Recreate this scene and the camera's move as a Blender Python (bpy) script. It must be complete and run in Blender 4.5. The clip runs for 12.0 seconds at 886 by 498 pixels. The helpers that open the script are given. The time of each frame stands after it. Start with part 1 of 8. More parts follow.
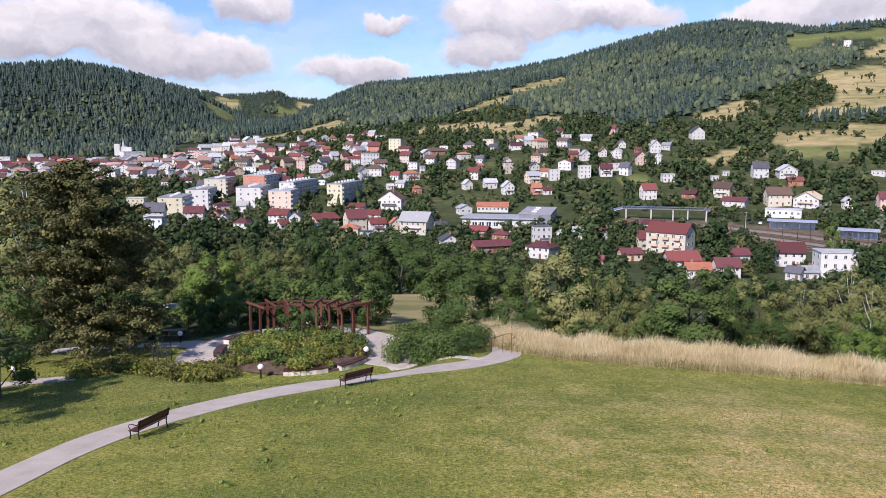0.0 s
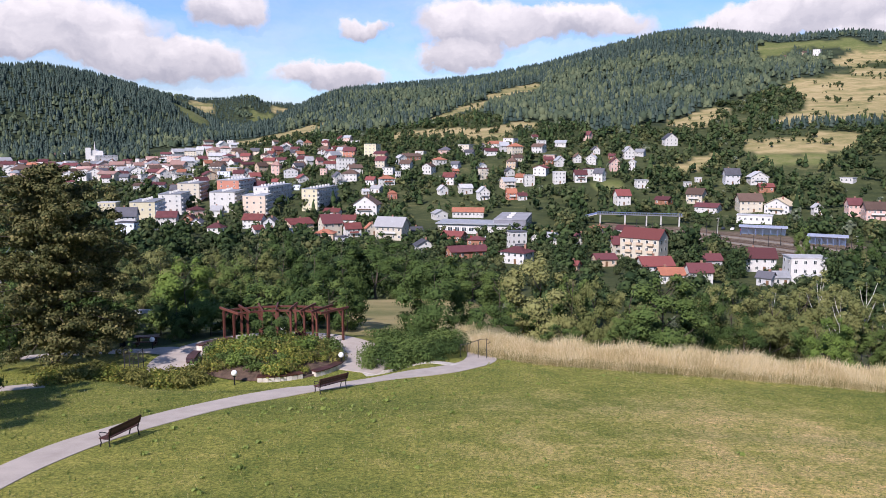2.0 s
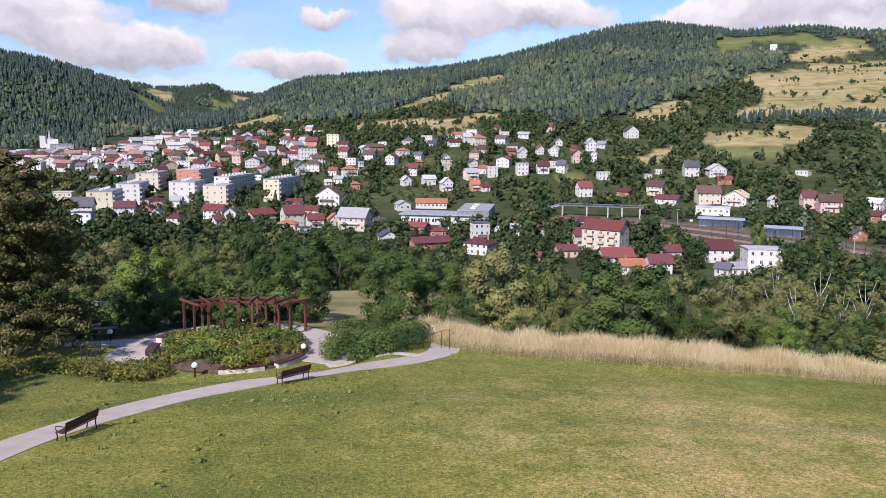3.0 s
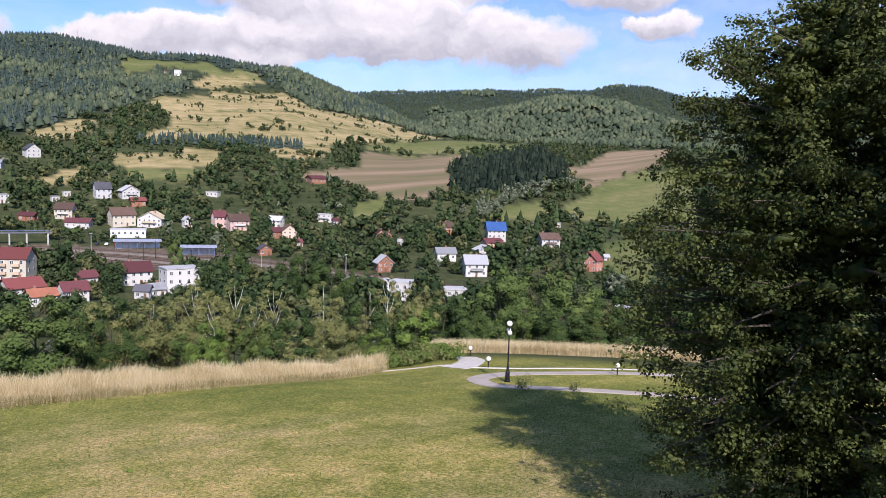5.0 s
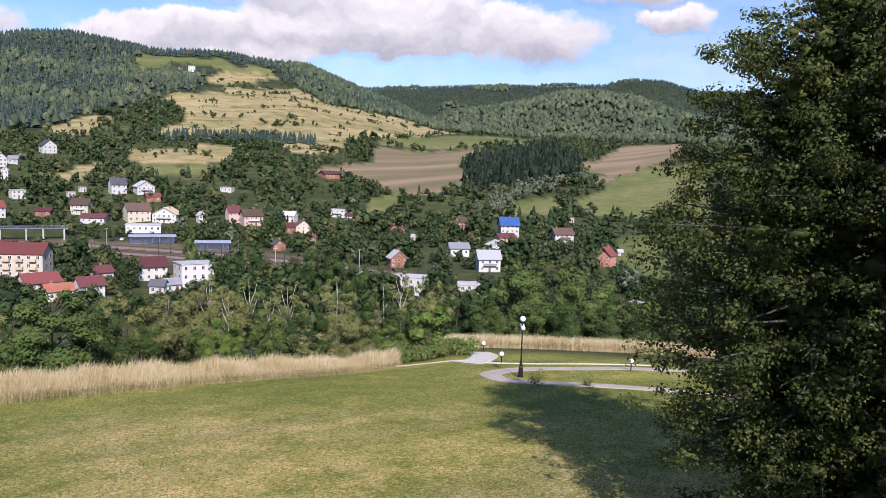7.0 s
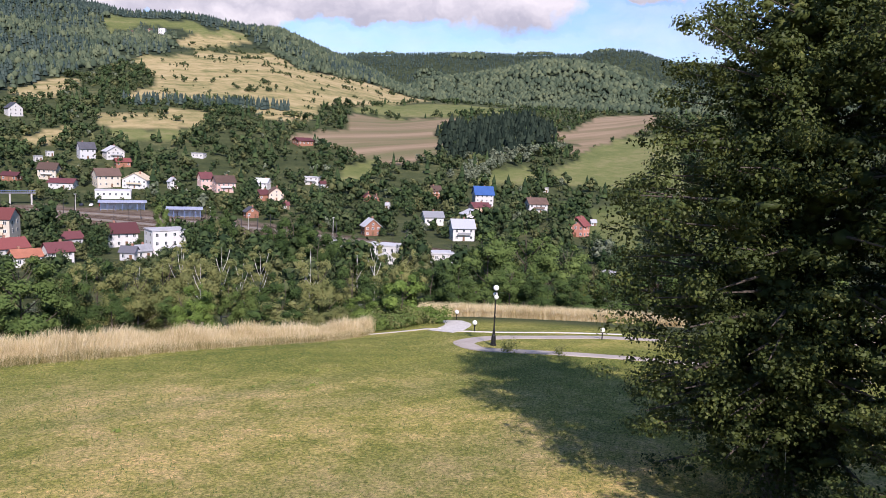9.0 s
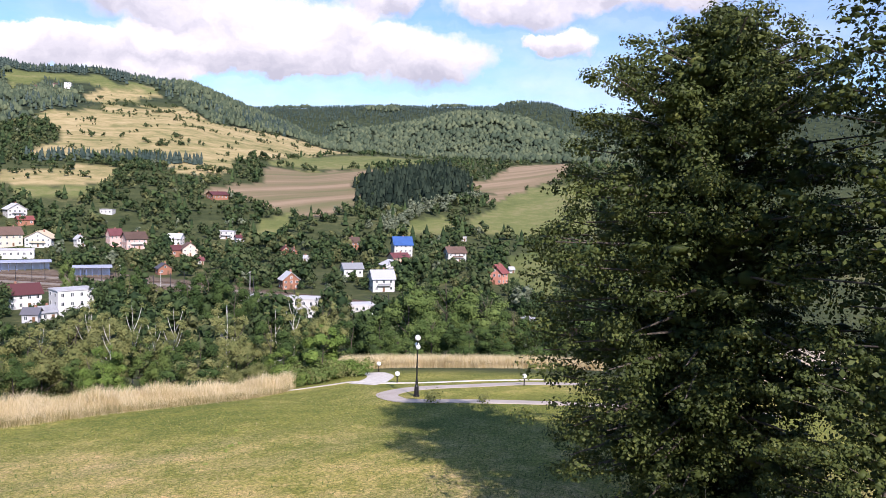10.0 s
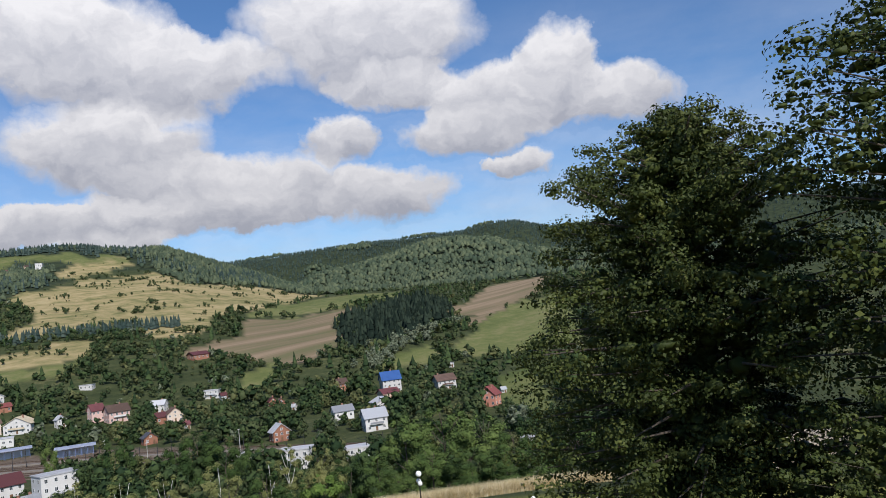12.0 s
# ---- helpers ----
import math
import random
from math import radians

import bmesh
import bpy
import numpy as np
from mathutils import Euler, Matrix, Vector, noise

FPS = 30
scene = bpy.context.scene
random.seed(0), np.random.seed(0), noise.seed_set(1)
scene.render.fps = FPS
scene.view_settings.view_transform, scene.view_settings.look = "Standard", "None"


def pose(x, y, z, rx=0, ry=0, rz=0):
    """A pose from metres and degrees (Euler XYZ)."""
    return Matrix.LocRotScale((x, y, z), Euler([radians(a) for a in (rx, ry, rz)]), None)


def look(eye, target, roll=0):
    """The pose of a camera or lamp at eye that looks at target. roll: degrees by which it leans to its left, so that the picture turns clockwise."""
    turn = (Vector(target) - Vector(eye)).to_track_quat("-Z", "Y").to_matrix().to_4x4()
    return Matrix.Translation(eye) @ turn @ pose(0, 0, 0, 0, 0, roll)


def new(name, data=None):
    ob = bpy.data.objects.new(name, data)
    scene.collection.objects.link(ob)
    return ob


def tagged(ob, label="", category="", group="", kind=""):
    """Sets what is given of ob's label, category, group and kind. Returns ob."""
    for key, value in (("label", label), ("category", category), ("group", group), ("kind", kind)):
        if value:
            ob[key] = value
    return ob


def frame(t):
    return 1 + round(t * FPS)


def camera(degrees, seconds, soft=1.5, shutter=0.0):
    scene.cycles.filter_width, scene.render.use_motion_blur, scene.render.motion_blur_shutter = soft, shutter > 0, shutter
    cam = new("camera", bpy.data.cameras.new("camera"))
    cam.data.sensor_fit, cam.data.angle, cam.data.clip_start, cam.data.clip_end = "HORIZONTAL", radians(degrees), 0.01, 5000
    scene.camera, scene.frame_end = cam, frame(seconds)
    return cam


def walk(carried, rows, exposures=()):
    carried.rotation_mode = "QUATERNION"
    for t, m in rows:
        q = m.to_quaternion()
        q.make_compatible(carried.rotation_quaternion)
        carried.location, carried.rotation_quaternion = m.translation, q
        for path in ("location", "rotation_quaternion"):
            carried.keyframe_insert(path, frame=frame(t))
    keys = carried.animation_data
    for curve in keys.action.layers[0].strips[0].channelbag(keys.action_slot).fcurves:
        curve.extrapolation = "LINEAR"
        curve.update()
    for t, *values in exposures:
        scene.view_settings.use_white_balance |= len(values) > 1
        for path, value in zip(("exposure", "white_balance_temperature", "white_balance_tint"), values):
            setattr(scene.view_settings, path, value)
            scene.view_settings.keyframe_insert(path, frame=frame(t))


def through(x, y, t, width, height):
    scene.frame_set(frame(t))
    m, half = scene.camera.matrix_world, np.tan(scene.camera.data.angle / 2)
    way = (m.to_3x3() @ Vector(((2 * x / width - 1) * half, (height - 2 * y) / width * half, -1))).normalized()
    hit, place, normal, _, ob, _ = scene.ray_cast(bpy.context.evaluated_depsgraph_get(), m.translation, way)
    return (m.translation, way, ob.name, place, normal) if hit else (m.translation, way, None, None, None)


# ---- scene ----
# ---- the camera and its path: a slow pan from one high spot above the park ----
cam = camera(58.5, 12.0, soft=0.6)
EYE = 14.0
PATH = [
    # seconds, x, y, z, yaw, pitch, roll
    (0.0, 0, 0, EYE, 0.10, -7.97, -0.01), (0.5, 0, 0, EYE, -0.20, -7.86, -0.01), (1.0, 0, 0, EYE, -0.57, -7.74, -0.07),
    (1.5, 0, 0, EYE, -1.05, -7.63, -0.17), (2.0, 0, 0, EYE, -1.66, -7.58, -0.29), (2.5, 0, 0, EYE, -2.36, -7.78, -0.38),
    (3.0, 0, 0, EYE, -4.29, -8.21, -0.71), (3.5, 0, 0, EYE, -19.89, -8.14, -2.15), (3.7, 0, 0, EYE, -30.27, -7.42, -3.41),
    (4.0, 0, 0, EYE, -40.5, -6.4, -3.0), (4.4, 0, 0, EYE, -44.4, -5.8, -2.2), (5.3, 0, 0, EYE, -44.86, -5.67, -1.95),
    (5.5, 0, 0, EYE, -44.73, -5.69, -2.05), (6.0, 0, 0, EYE, -44.43, -5.70, -2.05), (6.5, 0, 0, EYE, -44.12, -5.84, -2.00),
    (7.0, 0, 0, EYE, -43.9, -6.06, -1.85), (8.8, 0, 0, EYE, -45.05, -8.0, -2.45), (9.0, 0, 0, EYE, -45.70, -8.25, -2.55),
    (9.5, 0, 0, EYE, -48.35, -8.18, -2.75), (10.0, 0, 0, EYE, -51.65, -4.40, -1.60), (10.5, 0, 0, EYE, -54.55, -1.17, 1.05),
    (11.0, 0, 0, EYE, -54.90, -0.42, 5.20), (11.5, 0, 0, EYE, -54.93, 2.35, 6.65), (12.0, 0, 0, EYE, -53.06, 4.75, 6.20)]
walk(cam, [(t, pose(x, y, z, 90 + p, r, w)) for t, x, y, z, w, p, r in PATH],
     [(0.0, 0.29, 6400, 22), (7.2, 0.32, 6400, 22), (9.4, 0.47, 6450, 25), (10.0, 0.6, 6450, 23), (10.5, 0.42, 6400, 20), (11.0, 0.2, 6350, 17), (11.5, 0.08, 6350, 14), (12.0, -0.14, 6350, 12)])
# ---- daylight: one sun from behind and to the left, a blue sky with fair-weather cumulus ----
SUN_BEARING, SUN_HEIGHT = 210.0, 38.0
sun = new("sun", bpy.data.lights.new("sun", "SUN"))
sun.data.energy, sun.data.angle, sun.data.color = 5.0, radians(0.53), (1.0, 0.955, 0.885)
sb, sh = radians(SUN_BEARING), radians(SUN_HEIGHT)
SUNWARD = Vector((math.sin(sb) * math.cos(sh), math.cos(sb) * math.cos(sh), math.sin(sh)))
sun.matrix_world = look(SUNWARD * 100, (0, 0, 0))

world = bpy.data.worlds.new("sky")
scene.world = world
world.use_nodes = True
wt = world.node_tree
wt.nodes.clear()


def wire(n, i, v):
    if isinstance(v, (int, float, tuple)):
        n.inputs[i].default_value = v
    elif v is not None:
        wt.links.new(v, n.inputs[i])


def wmath(op, a, b=None, c=None, clamp=False):
    n = wt.nodes.new("ShaderNodeMath")
    n.operation, n.use_clamp = op, clamp
    for i, v in enumerate((a, b, c)):
        wire(n, i, v)
    return n.outputs[0]


def wvec(op, a, b=None, c=None):
    n = wt.nodes.new("ShaderNodeVectorMath")
    n.operation = op
    for i, v in enumerate((a, b, c)):
        wire(n, i, v)
    return n.outputs["Value"] if op == "LENGTH" else n.outputs[0]


def wnoise(vec, scale, detail, rough=0.55, colour=False):
    n = wt.nodes.new("ShaderNodeTexNoise")
    wt.links.new(vec, n.inputs["Vector"])
    n.inputs["Scale"].default_value, n.inputs["Detail"].default_value, n.inputs["Roughness"].default_value = scale, detail, rough
    return n.outputs["Color"] if colour else n.outputs["Fac"]


sky = wt.nodes.new("ShaderNodeTexSky")
sky.sky_type, sky.sun_disc = "NISHITA", False
sky.sun_elevation, sky.sun_rotation = sh, sb
sky.air_density, sky.dust_density, sky.ozone_density, sky.altitude = 1.0, 0.4, 2.0, 500
# bearing and height of each point of the sky, in degrees
tc = wt.nodes.new("ShaderNodeTexCoord")
sep = wt.nodes.new("ShaderNodeSeparateXYZ")
wt.links.new(tc.outputs["Generated"], sep.inputs[0])
bearing = wmath("MULTIPLY", wmath("ARCTAN2", sep.outputs[0], sep.outputs[1]), 57.2958)
height = wmath("MULTIPLY", wmath("ARCSINE", sep.outputs[2]), 57.2958)
comb = wt.nodes.new("ShaderNodeCombineXYZ")
wt.links.new(bearing, comb.inputs[0])
wt.links.new(height, comb.inputs[1])
at = comb.outputs[0]
ragged = wvec("MULTIPLY", wvec("SUBTRACT", wnoise(at, 0.28, 8, 0.6, True), (0.5, 0.5, 0.5)), (6.0, 3.6, 0.0))
spot = wvec("ADD", at, ragged)
# cumulus heaps: bearing, height, half width, half height (degrees)
CLOUDS = [
    (29.3, 20.0, 7.9, 4.0), (36.4, 18.1, 6.2, 2.7), (49.2, 20.8, 9.2, 4.4), (51.3, 16.7, 4.6, 1.8), (63.2, 16.9, 3.1, 3.3), (59.5, 15.0, 6.7, 2.5), (67.5, 14.0, 4.6, 2.3),
    (56.7, 12.8, 5.8, 1.8), (46.8, 13.4, 2.9, 1.9), (30.9, 13.4, 7.5, 3.1), (39.6, 10.3, 8.8, 2.5), (50.0, 9.0, 5.0, 2.3), (33.8, 8.7, 12.5, 1.6), (25.8, 8.6, 5.0, 1.4)]
CLOUDS += [
    (58.9, 10.3, 1.7, 0.8), (31.0, 6.9, 4.2, 1.2), (59.9, 10.1, 2.9, 1.1), (-23.9, 7.2, 7.5, 2.3), (-13.1, 9.1, 3.1, 1.5), (-17.3, 5.5, 6.7, 1.7), (-6.2, 4.5, 4.6, 1.0), (3.7, 8.4, 4.6, 2.2),
    (2.9, 6.1, 3.1, 1.2), (10.7, 8.3, 5.8, 1.3), (22.5, 7.6, 5.0, 1.3), (-4.2, 8.0, 1.9, 0.8), (-28.1, 5.9, 5.0, 1.3), (100, 14, 12, 4), (-42, 9, 10, 3.5), (70, 33, 14, 5), (8, 17, 9, 2.6), (-20, 18, 12, 3)]
cover, lift = None, None
for b, h, rx, ry in CLOUDS:
    q = wvec("MULTIPLY", wvec("SUBTRACT", spot, (b, h, 0.0)), (1 / rx, 1 / ry, 0.0))
    w = wmath("MULTIPLY_ADD", wvec("LENGTH", q), -1.0, 1.15, clamp=True)
    y = wt.nodes.new("ShaderNodeSeparateXYZ")
    wt.links.new(q, y.inputs[0])
    l = wmath("MULTIPLY", y.outputs[1], w)
    cover = w if cover is None else wmath("ADD", cover, w)
    lift = l if lift is None else wmath("ADD", lift, l)
# thin veil between the heaps, more of it low down
veil = wmath("MULTIPLY", wmath("MULTIPLY_ADD", wnoise(wvec("MULTIPLY", at, (0.35, 1.0, 0.0)), 0.16, 6, 0.6), 2.5, -0.82, clamp=True), wmath("MULTIPLY_ADD", height, -0.035, 0.78, clamp=True))
dense_part = wmath("MULTIPLY_ADD", cover, 3.2, -0.35, clamp=True)
alpha = wmath("MAXIMUM", dense_part, veil)
high = wmath("DIVIDE", lift, wmath("ADD", cover, 0.06))
puff = wnoise(wvec("MULTIPLY", spot, (1.0, 1.5, 0.0)), 0.42, 6, 0.58)
lum = wmath("ADD", wmath("MULTIPLY_ADD", high, 0.75, 0.5), wmath("MULTIPLY_ADD", puff, 1.3, -0.62))
lum = wmath("ADD", lum, wmath("MULTIPLY_ADD", dense_part, -0.25, 0.25), clamp=True)
tone = wt.nodes.new("ShaderNodeMixRGB")
tone.inputs[1].default_value, tone.inputs[2].default_value = (5.9, 6.15, 7.0, 1), (11.6, 11.5, 11.6, 1)
wt.links.new(lum, tone.inputs[0])
# the higher heaps are the thicker and brighter ones
bright = wt.nodes.new("ShaderNodeVectorMath")
bright.operation = "SCALE"
wt.links.new(tone.outputs[0], bright.inputs[0])
wt.links.new(wmath("MULTIPLY_ADD", wmath("MINIMUM", height, 22.0), 0.016, 0.84), bright.inputs["Scale"])
mix = wt.nodes.new("ShaderNodeMixRGB")
wt.links.new(alpha, mix.inputs[0])
wt.links.new(wvec("MULTIPLY", sky.outputs[0], (1.05, 1.42, 1.78)), mix.inputs[1])
wt.links.new(bright.outputs[0], mix.inputs[2])
bg = wt.nodes.new("ShaderNodeBackground")
bg.inputs[1].default_value = 0.071
wt.links.new(mix.outputs[0], bg.inputs[0])
wo = wt.nodes.new("ShaderNodeOutputWorld")
wt.links.new(bg.outputs[0], wo.inputs[0])
# ---- materials ----
def material(name, stops, scale=1.0, detail=5, rough=0.85, bump=0.0, bump_scale=None, fine=0.0, fine_scale=None, metal=0.0, spec=0.3, by_object=0.0, by_island=0.0, coords="Object", stretch=None):
    """A surface whose colour runs through stops (place, colour) with a cloudy noise of that scale, a finer grain and a relief over it."""
    m = bpy.data.materials.new(name)
    m.use_nodes = True
    t = m.node_tree
    p = t.nodes["Principled BSDF"]
    p.inputs["Roughness"].default_value, p.inputs["Metallic"].default_value = rough, metal
    p.inputs["Specular IOR Level"].default_value = spec
    tex = t.nodes.new("ShaderNodeTexCoord")
    src = tex.outputs[coords]
    if stretch:
        mp = t.nodes.new("ShaderNodeMapping")
        mp.inputs["Scale"].default_value = stretch
        t.links.new(src, mp.inputs[0])
        src = mp.outputs[0]
    n = t.nodes.new("ShaderNodeTexNoise")
    t.links.new(src, n.inputs["Vector"])
    n.inputs["Scale"].default_value, n.inputs["Detail"].default_value, n.inputs["Roughness"].default_value = scale, detail, 0.6
    fac = n.outputs["Fac"]
    for k, source, socket in ((by_object, "ShaderNodeObjectInfo", "Random"), (by_island, "ShaderNodeNewGeometry", "Random Per Island")):
        if k:
            a = t.nodes.new("ShaderNodeMath")
            a.operation = "MULTIPLY_ADD"
            a.inputs[1].default_value, a.inputs[2].default_value = k, -k / 2
            t.links.new(t.nodes.new(source).outputs[socket], a.inputs[0])
            b = t.nodes.new("ShaderNodeMath")
            t.links.new(fac, b.inputs[0])
            t.links.new(a.outputs[0], b.inputs[1])
            fac = b.outputs[0]
    ramp = t.nodes.new("ShaderNodeValToRGB")
    while len(ramp.color_ramp.elements) < len(stops):
        ramp.color_ramp.elements.new(0.5)
    for e, (at, c) in zip(ramp.color_ramp.elements, stops):
        e.position, e.color = at, (*c, 1)
    t.links.new(fac, ramp.inputs[0])
    col = ramp.outputs[0]
    if fine:
        g = t.nodes.new("ShaderNodeTexNoise")
        t.links.new(src, g.inputs["Vector"])
        g.inputs["Scale"].default_value, g.inputs["Detail"].default_value = fine_scale or scale * 9, 3
        q = t.nodes.new("ShaderNodeMath")
        q.operation = "MULTIPLY_ADD"
        q.inputs[1].default_value, q.inputs[2].default_value = 2 * fine, 1 - fine
        t.links.new(g.outputs["Fac"], q.inputs[0])
        v = t.nodes.new("ShaderNodeVectorMath")
        v.operation = "SCALE"
        t.links.new(col, v.inputs[0])
        t.links.new(q.outputs[0], v.inputs["Scale"])
        col = v.outputs[0]
    t.links.new(col, p.inputs["Base Color"])
    if bump:
        h = t.nodes.new("ShaderNodeTexNoise")
        t.links.new(src, h.inputs["Vector"])
        h.inputs["Scale"].default_value, h.inputs["Detail"].default_value = bump_scale or scale * 6, 4
        u = t.nodes.new("ShaderNodeBump")
        u.inputs["Strength"].default_value, u.inputs["Distance"].default_value = 0.8, bump
        t.links.new(h.outputs["Fac"], u.inputs["Height"])
        t.links.new(u.outputs[0], p.inputs["Normal"])
    return m


def two(c, k=0.25):
    """Two stops round a colour."""
    return [(0.3, tuple(v * (1 - k) for v in c)), (0.7, tuple(min(0.95, v * (1 + k)) for v in c))]


def leaf(name, stops, rough=0.55, through=0.35, island=0.5, by_object=0.0, spec=0.3, scale=0.35, bump=0.0, bump_scale=None):
    """Foliage that lets part of the light through."""
    m = material(name, stops, scale=scale, detail=3, rough=rough, by_island=island, by_object=by_object, spec=spec, bump=bump, bump_scale=bump_scale)
    t = m.node_tree
    p, out = t.nodes["Principled BSDF"], t.nodes["Material Output"]
    col = p.inputs["Base Color"].links[0].from_socket
    tr = t.nodes.new("ShaderNodeBsdfTranslucent")
    t.links.new(col, tr.inputs[0])
    mx = t.nodes.new("ShaderNodeMixShader")
    mx.inputs[0].default_value = through
    t.links.new(p.outputs[0], mx.inputs[1])
    t.links.new(tr.outputs[0], mx.inputs[2])
    t.links.new(mx.outputs[0], out.inputs["Surface"])
    return m


M_LEAF_LIME = leaf("lime_leaf", [(0.2, (0.03, 0.043, 0.013)), (0.6, (0.064, 0.083, 0.022)), (0.95, (0.17, 0.18, 0.05))], 0.55, 0.1, 0.4, spec=0.14)
M_LEAF_DARK = leaf("dark_leaf", [(0.25, (0.03, 0.056, 0.018)), (0.75, (0.078, 0.12, 0.035))], 0.8, 0.08, 0.22, 0.35, spec=0.08, bump=0.3, bump_scale=2.6)
M_LEAF_MID = leaf("mid_leaf", [(0.25, (0.064, 0.104, 0.029)), (0.75, (0.13, 0.178, 0.052))], 0.8, 0.08, 0.22, 0.35, spec=0.08, bump=0.3, bump_scale=2.6)
M_LEAF_PALE = leaf("pale_leaf", [(0.25, (0.10, 0.16, 0.036)), (0.75, (0.19, 0.26, 0.06))], 0.8, 0.1, 0.25, 0.3, spec=0.08, bump=0.3, bump_scale=2.6)
M_LEAF_OLIVE = leaf("olive_leaf", [(0.25, (0.105, 0.125, 0.042)), (0.75, (0.235, 0.235, 0.09))], 0.8, 0.08, 0.22, 0.35, spec=0.08, bump=0.3, bump_scale=2.6)
M_LEAF_GREY = leaf("willow_leaf", [(0.25, (0.085, 0.105, 0.065)), (0.75, (0.19, 0.215, 0.14))], 0.8, 0.15, 0.35, 0.3, spec=0.05)
M_LEAF_RED = leaf("copper_leaf", [(0.25, (0.05, 0.022, 0.018)), (0.75, (0.10, 0.04, 0.03))], 0.8, 0.2, 0.6, spec=0.05)
# crowns seen from afar: one tint a tree, with a leafy relief
M_GARDEN = leaf("garden_leaf", [(0.2, (0.03, 0.048, 0.021)), (0.8, (0.08, 0.1, 0.043))], 0.85, 0.05, 0.8, spec=0.05, scale=0.11, bump=0.7, bump_scale=0.8)
M_GARDEN_DARK = leaf("dark_garden_leaf", [(0.2, (0.022, 0.04, 0.018)), (0.8, (0.06, 0.09, 0.034))], 0.85, 0.05, 0.8, spec=0.05, scale=0.11, bump=0.7, bump_scale=0.8)
M_GARDEN_OLIVE = leaf("olive_garden_leaf", [(0.2, (0.062, 0.075, 0.03)), (0.8, (0.135, 0.14, 0.06))], 0.85, 0.05, 0.8, spec=0.05, scale=0.11, bump=0.7, bump_scale=0.8)
M_GARDEN_GREY = leaf("grey_garden_leaf", [(0.2, (0.09, 0.11, 0.07)), (0.8, (0.18, 0.205, 0.135))], 0.85, 0.05, 0.8, spec=0.05, scale=0.11, bump=0.7, bump_scale=0.8)
# hillside needles: distance haze mixed into the green as extra blue and lightness
M_NEEDLE_HAZY = leaf("hazy_needle", [(0.2, (0.03, 0.05, 0.044)), (0.8, (0.068, 0.094, 0.078))], 0.9, 0.05, 0.7, spec=0.03, scale=0.02, bump=0.5, bump_scale=0.7)
# dark spruce, taken down further in colour to imitate cloud shadow
M_SPRUCE_SHADED = leaf("cloud_shaded_needle", [(0.25, (0.012, 0.02, 0.015)), (0.75, (0.03, 0.044, 0.03))], 0.9, 0.05, 0.8, spec=0.02)
# far broadleaf: base colour cooled and lifted to stand in for haze
M_CANOPY_HAZY = leaf("hazy_far_canopy", [(0.2, (0.05, 0.072, 0.047)), (0.5, (0.078, 0.102, 0.062)), (0.8, (0.128, 0.15, 0.084))], 0.85, 0.05, 0.5, spec=0.05, scale=0.012, bump=0.8, bump_scale=0.5)
M_BARK = material("bark", [(0.3, (0.05, 0.04, 0.03)), (0.7, (0.12, 0.10, 0.08))], 3, bump=0.03, bump_scale=14, stretch=(1, 1, 0.25))
M_BIRCH = material("birch_bark", [(0.35, (0.12, 0.11, 0.10)), (0.45, (0.62, 0.60, 0.56)), (0.8, (0.72, 0.70, 0.66))], 2.2, stretch=(1, 1, 3))
# ---- the lie of the land: heights over the plan, by bearing (degrees, clockwise from ahead) and distance ----
LAND = {  # distance: bearings, and heights under the eye at them
    70: ([-40, 5, 9, 35, 45, 100], [-16.3, -16.6, -19, -19, -16.6, -16.0]),
    110: ([-40, 4, 9, 35, 45, 100], [-22, -22, -29, -29, -25, -22]),
    200: ([-40, 4, 10, 35, 50, 100], [-40, -40, -44, -44, -41, -38]),
    300: ([-40, 100], [-49, -47]),
    440: ([-40, -25, 30, 45, 100], [-48, -48, -47, -45, -43]),
    700: ([-40, -20, -12, -5, 2, 10, 18, 26, 34, 42, 50, 58, 70, 100], [-40, -40, -32, -20, -10, -4, -8, -3, -6, -10, -12, -18, -16, -16]),
    1300: ([-60, -40, -29, -20, -12, -5, 2, 10, 18, 26, 34, 42, 50, 58, 70, 100], [-10, -12, -18, -20, 4, 34, 60, 82, 92, 106, 100, 56, 46, 44, 42, 42]),
    2000: ([-60, -40, -29, -25, -22, -19, -17.4, -15.6, -14.1, -12.6, -10.2, -9.6, -7.5, -5.5, 0.5, 4.5, 8.5, 12.3, 16, 19, 23, 24, 28, 32, 34, 37, 41, 44.5, 49, 60, 100],
           [160, 150, 146, 160, 144, 117, 101, 72, 40, 27, 41, 55, 94, 120, 140, 150, 178, 214, 243, 252, 236, 228, 232, 213, 218, 180, 130, 70, 20, 10, 10]),
}
FAR_RIDGE = ([-60, -20, -17, -15.2, -13.7, -12.1, -10.6, -7.9, 0, 30, 39, 41, 45, 51, 55, 57.4, 59, 61.5, 70, 78, 100], [190, 190, 190, 180, 183, 192, 168, 162, 180, 290, 322, 328, 346, 356, 361, 388, 382, 335, 320, 340, 320])
MID_RIDGE = ([38, 42, 44.5, 47, 49.7, 51.3, 53, 55, 57, 59, 61, 66, 80, 100], [0, 110, 158, 170, 191, 211, 226, 225, 212, 185, 155, 130, 110, 100])


TERRACE = -0.92


def smooth(u):
    u = np.clip(u, 0, 1)
    return u * u * (3 - 2 * u)


def wave(x, y, s):
    """A mild rolling of the ground, between -1 and 1, with waves of about s metres."""
    a, b = x / s, y / s
    return (np.sin(6.1 * a + 1.7 * np.sin(2.3 * b)) + np.sin(5.3 * b + 2.1 * np.sin(3.1 * a + 1)) + np.sin(3.7 * (a + b) + 1.3 * np.sin(4.7 * a))) / 3


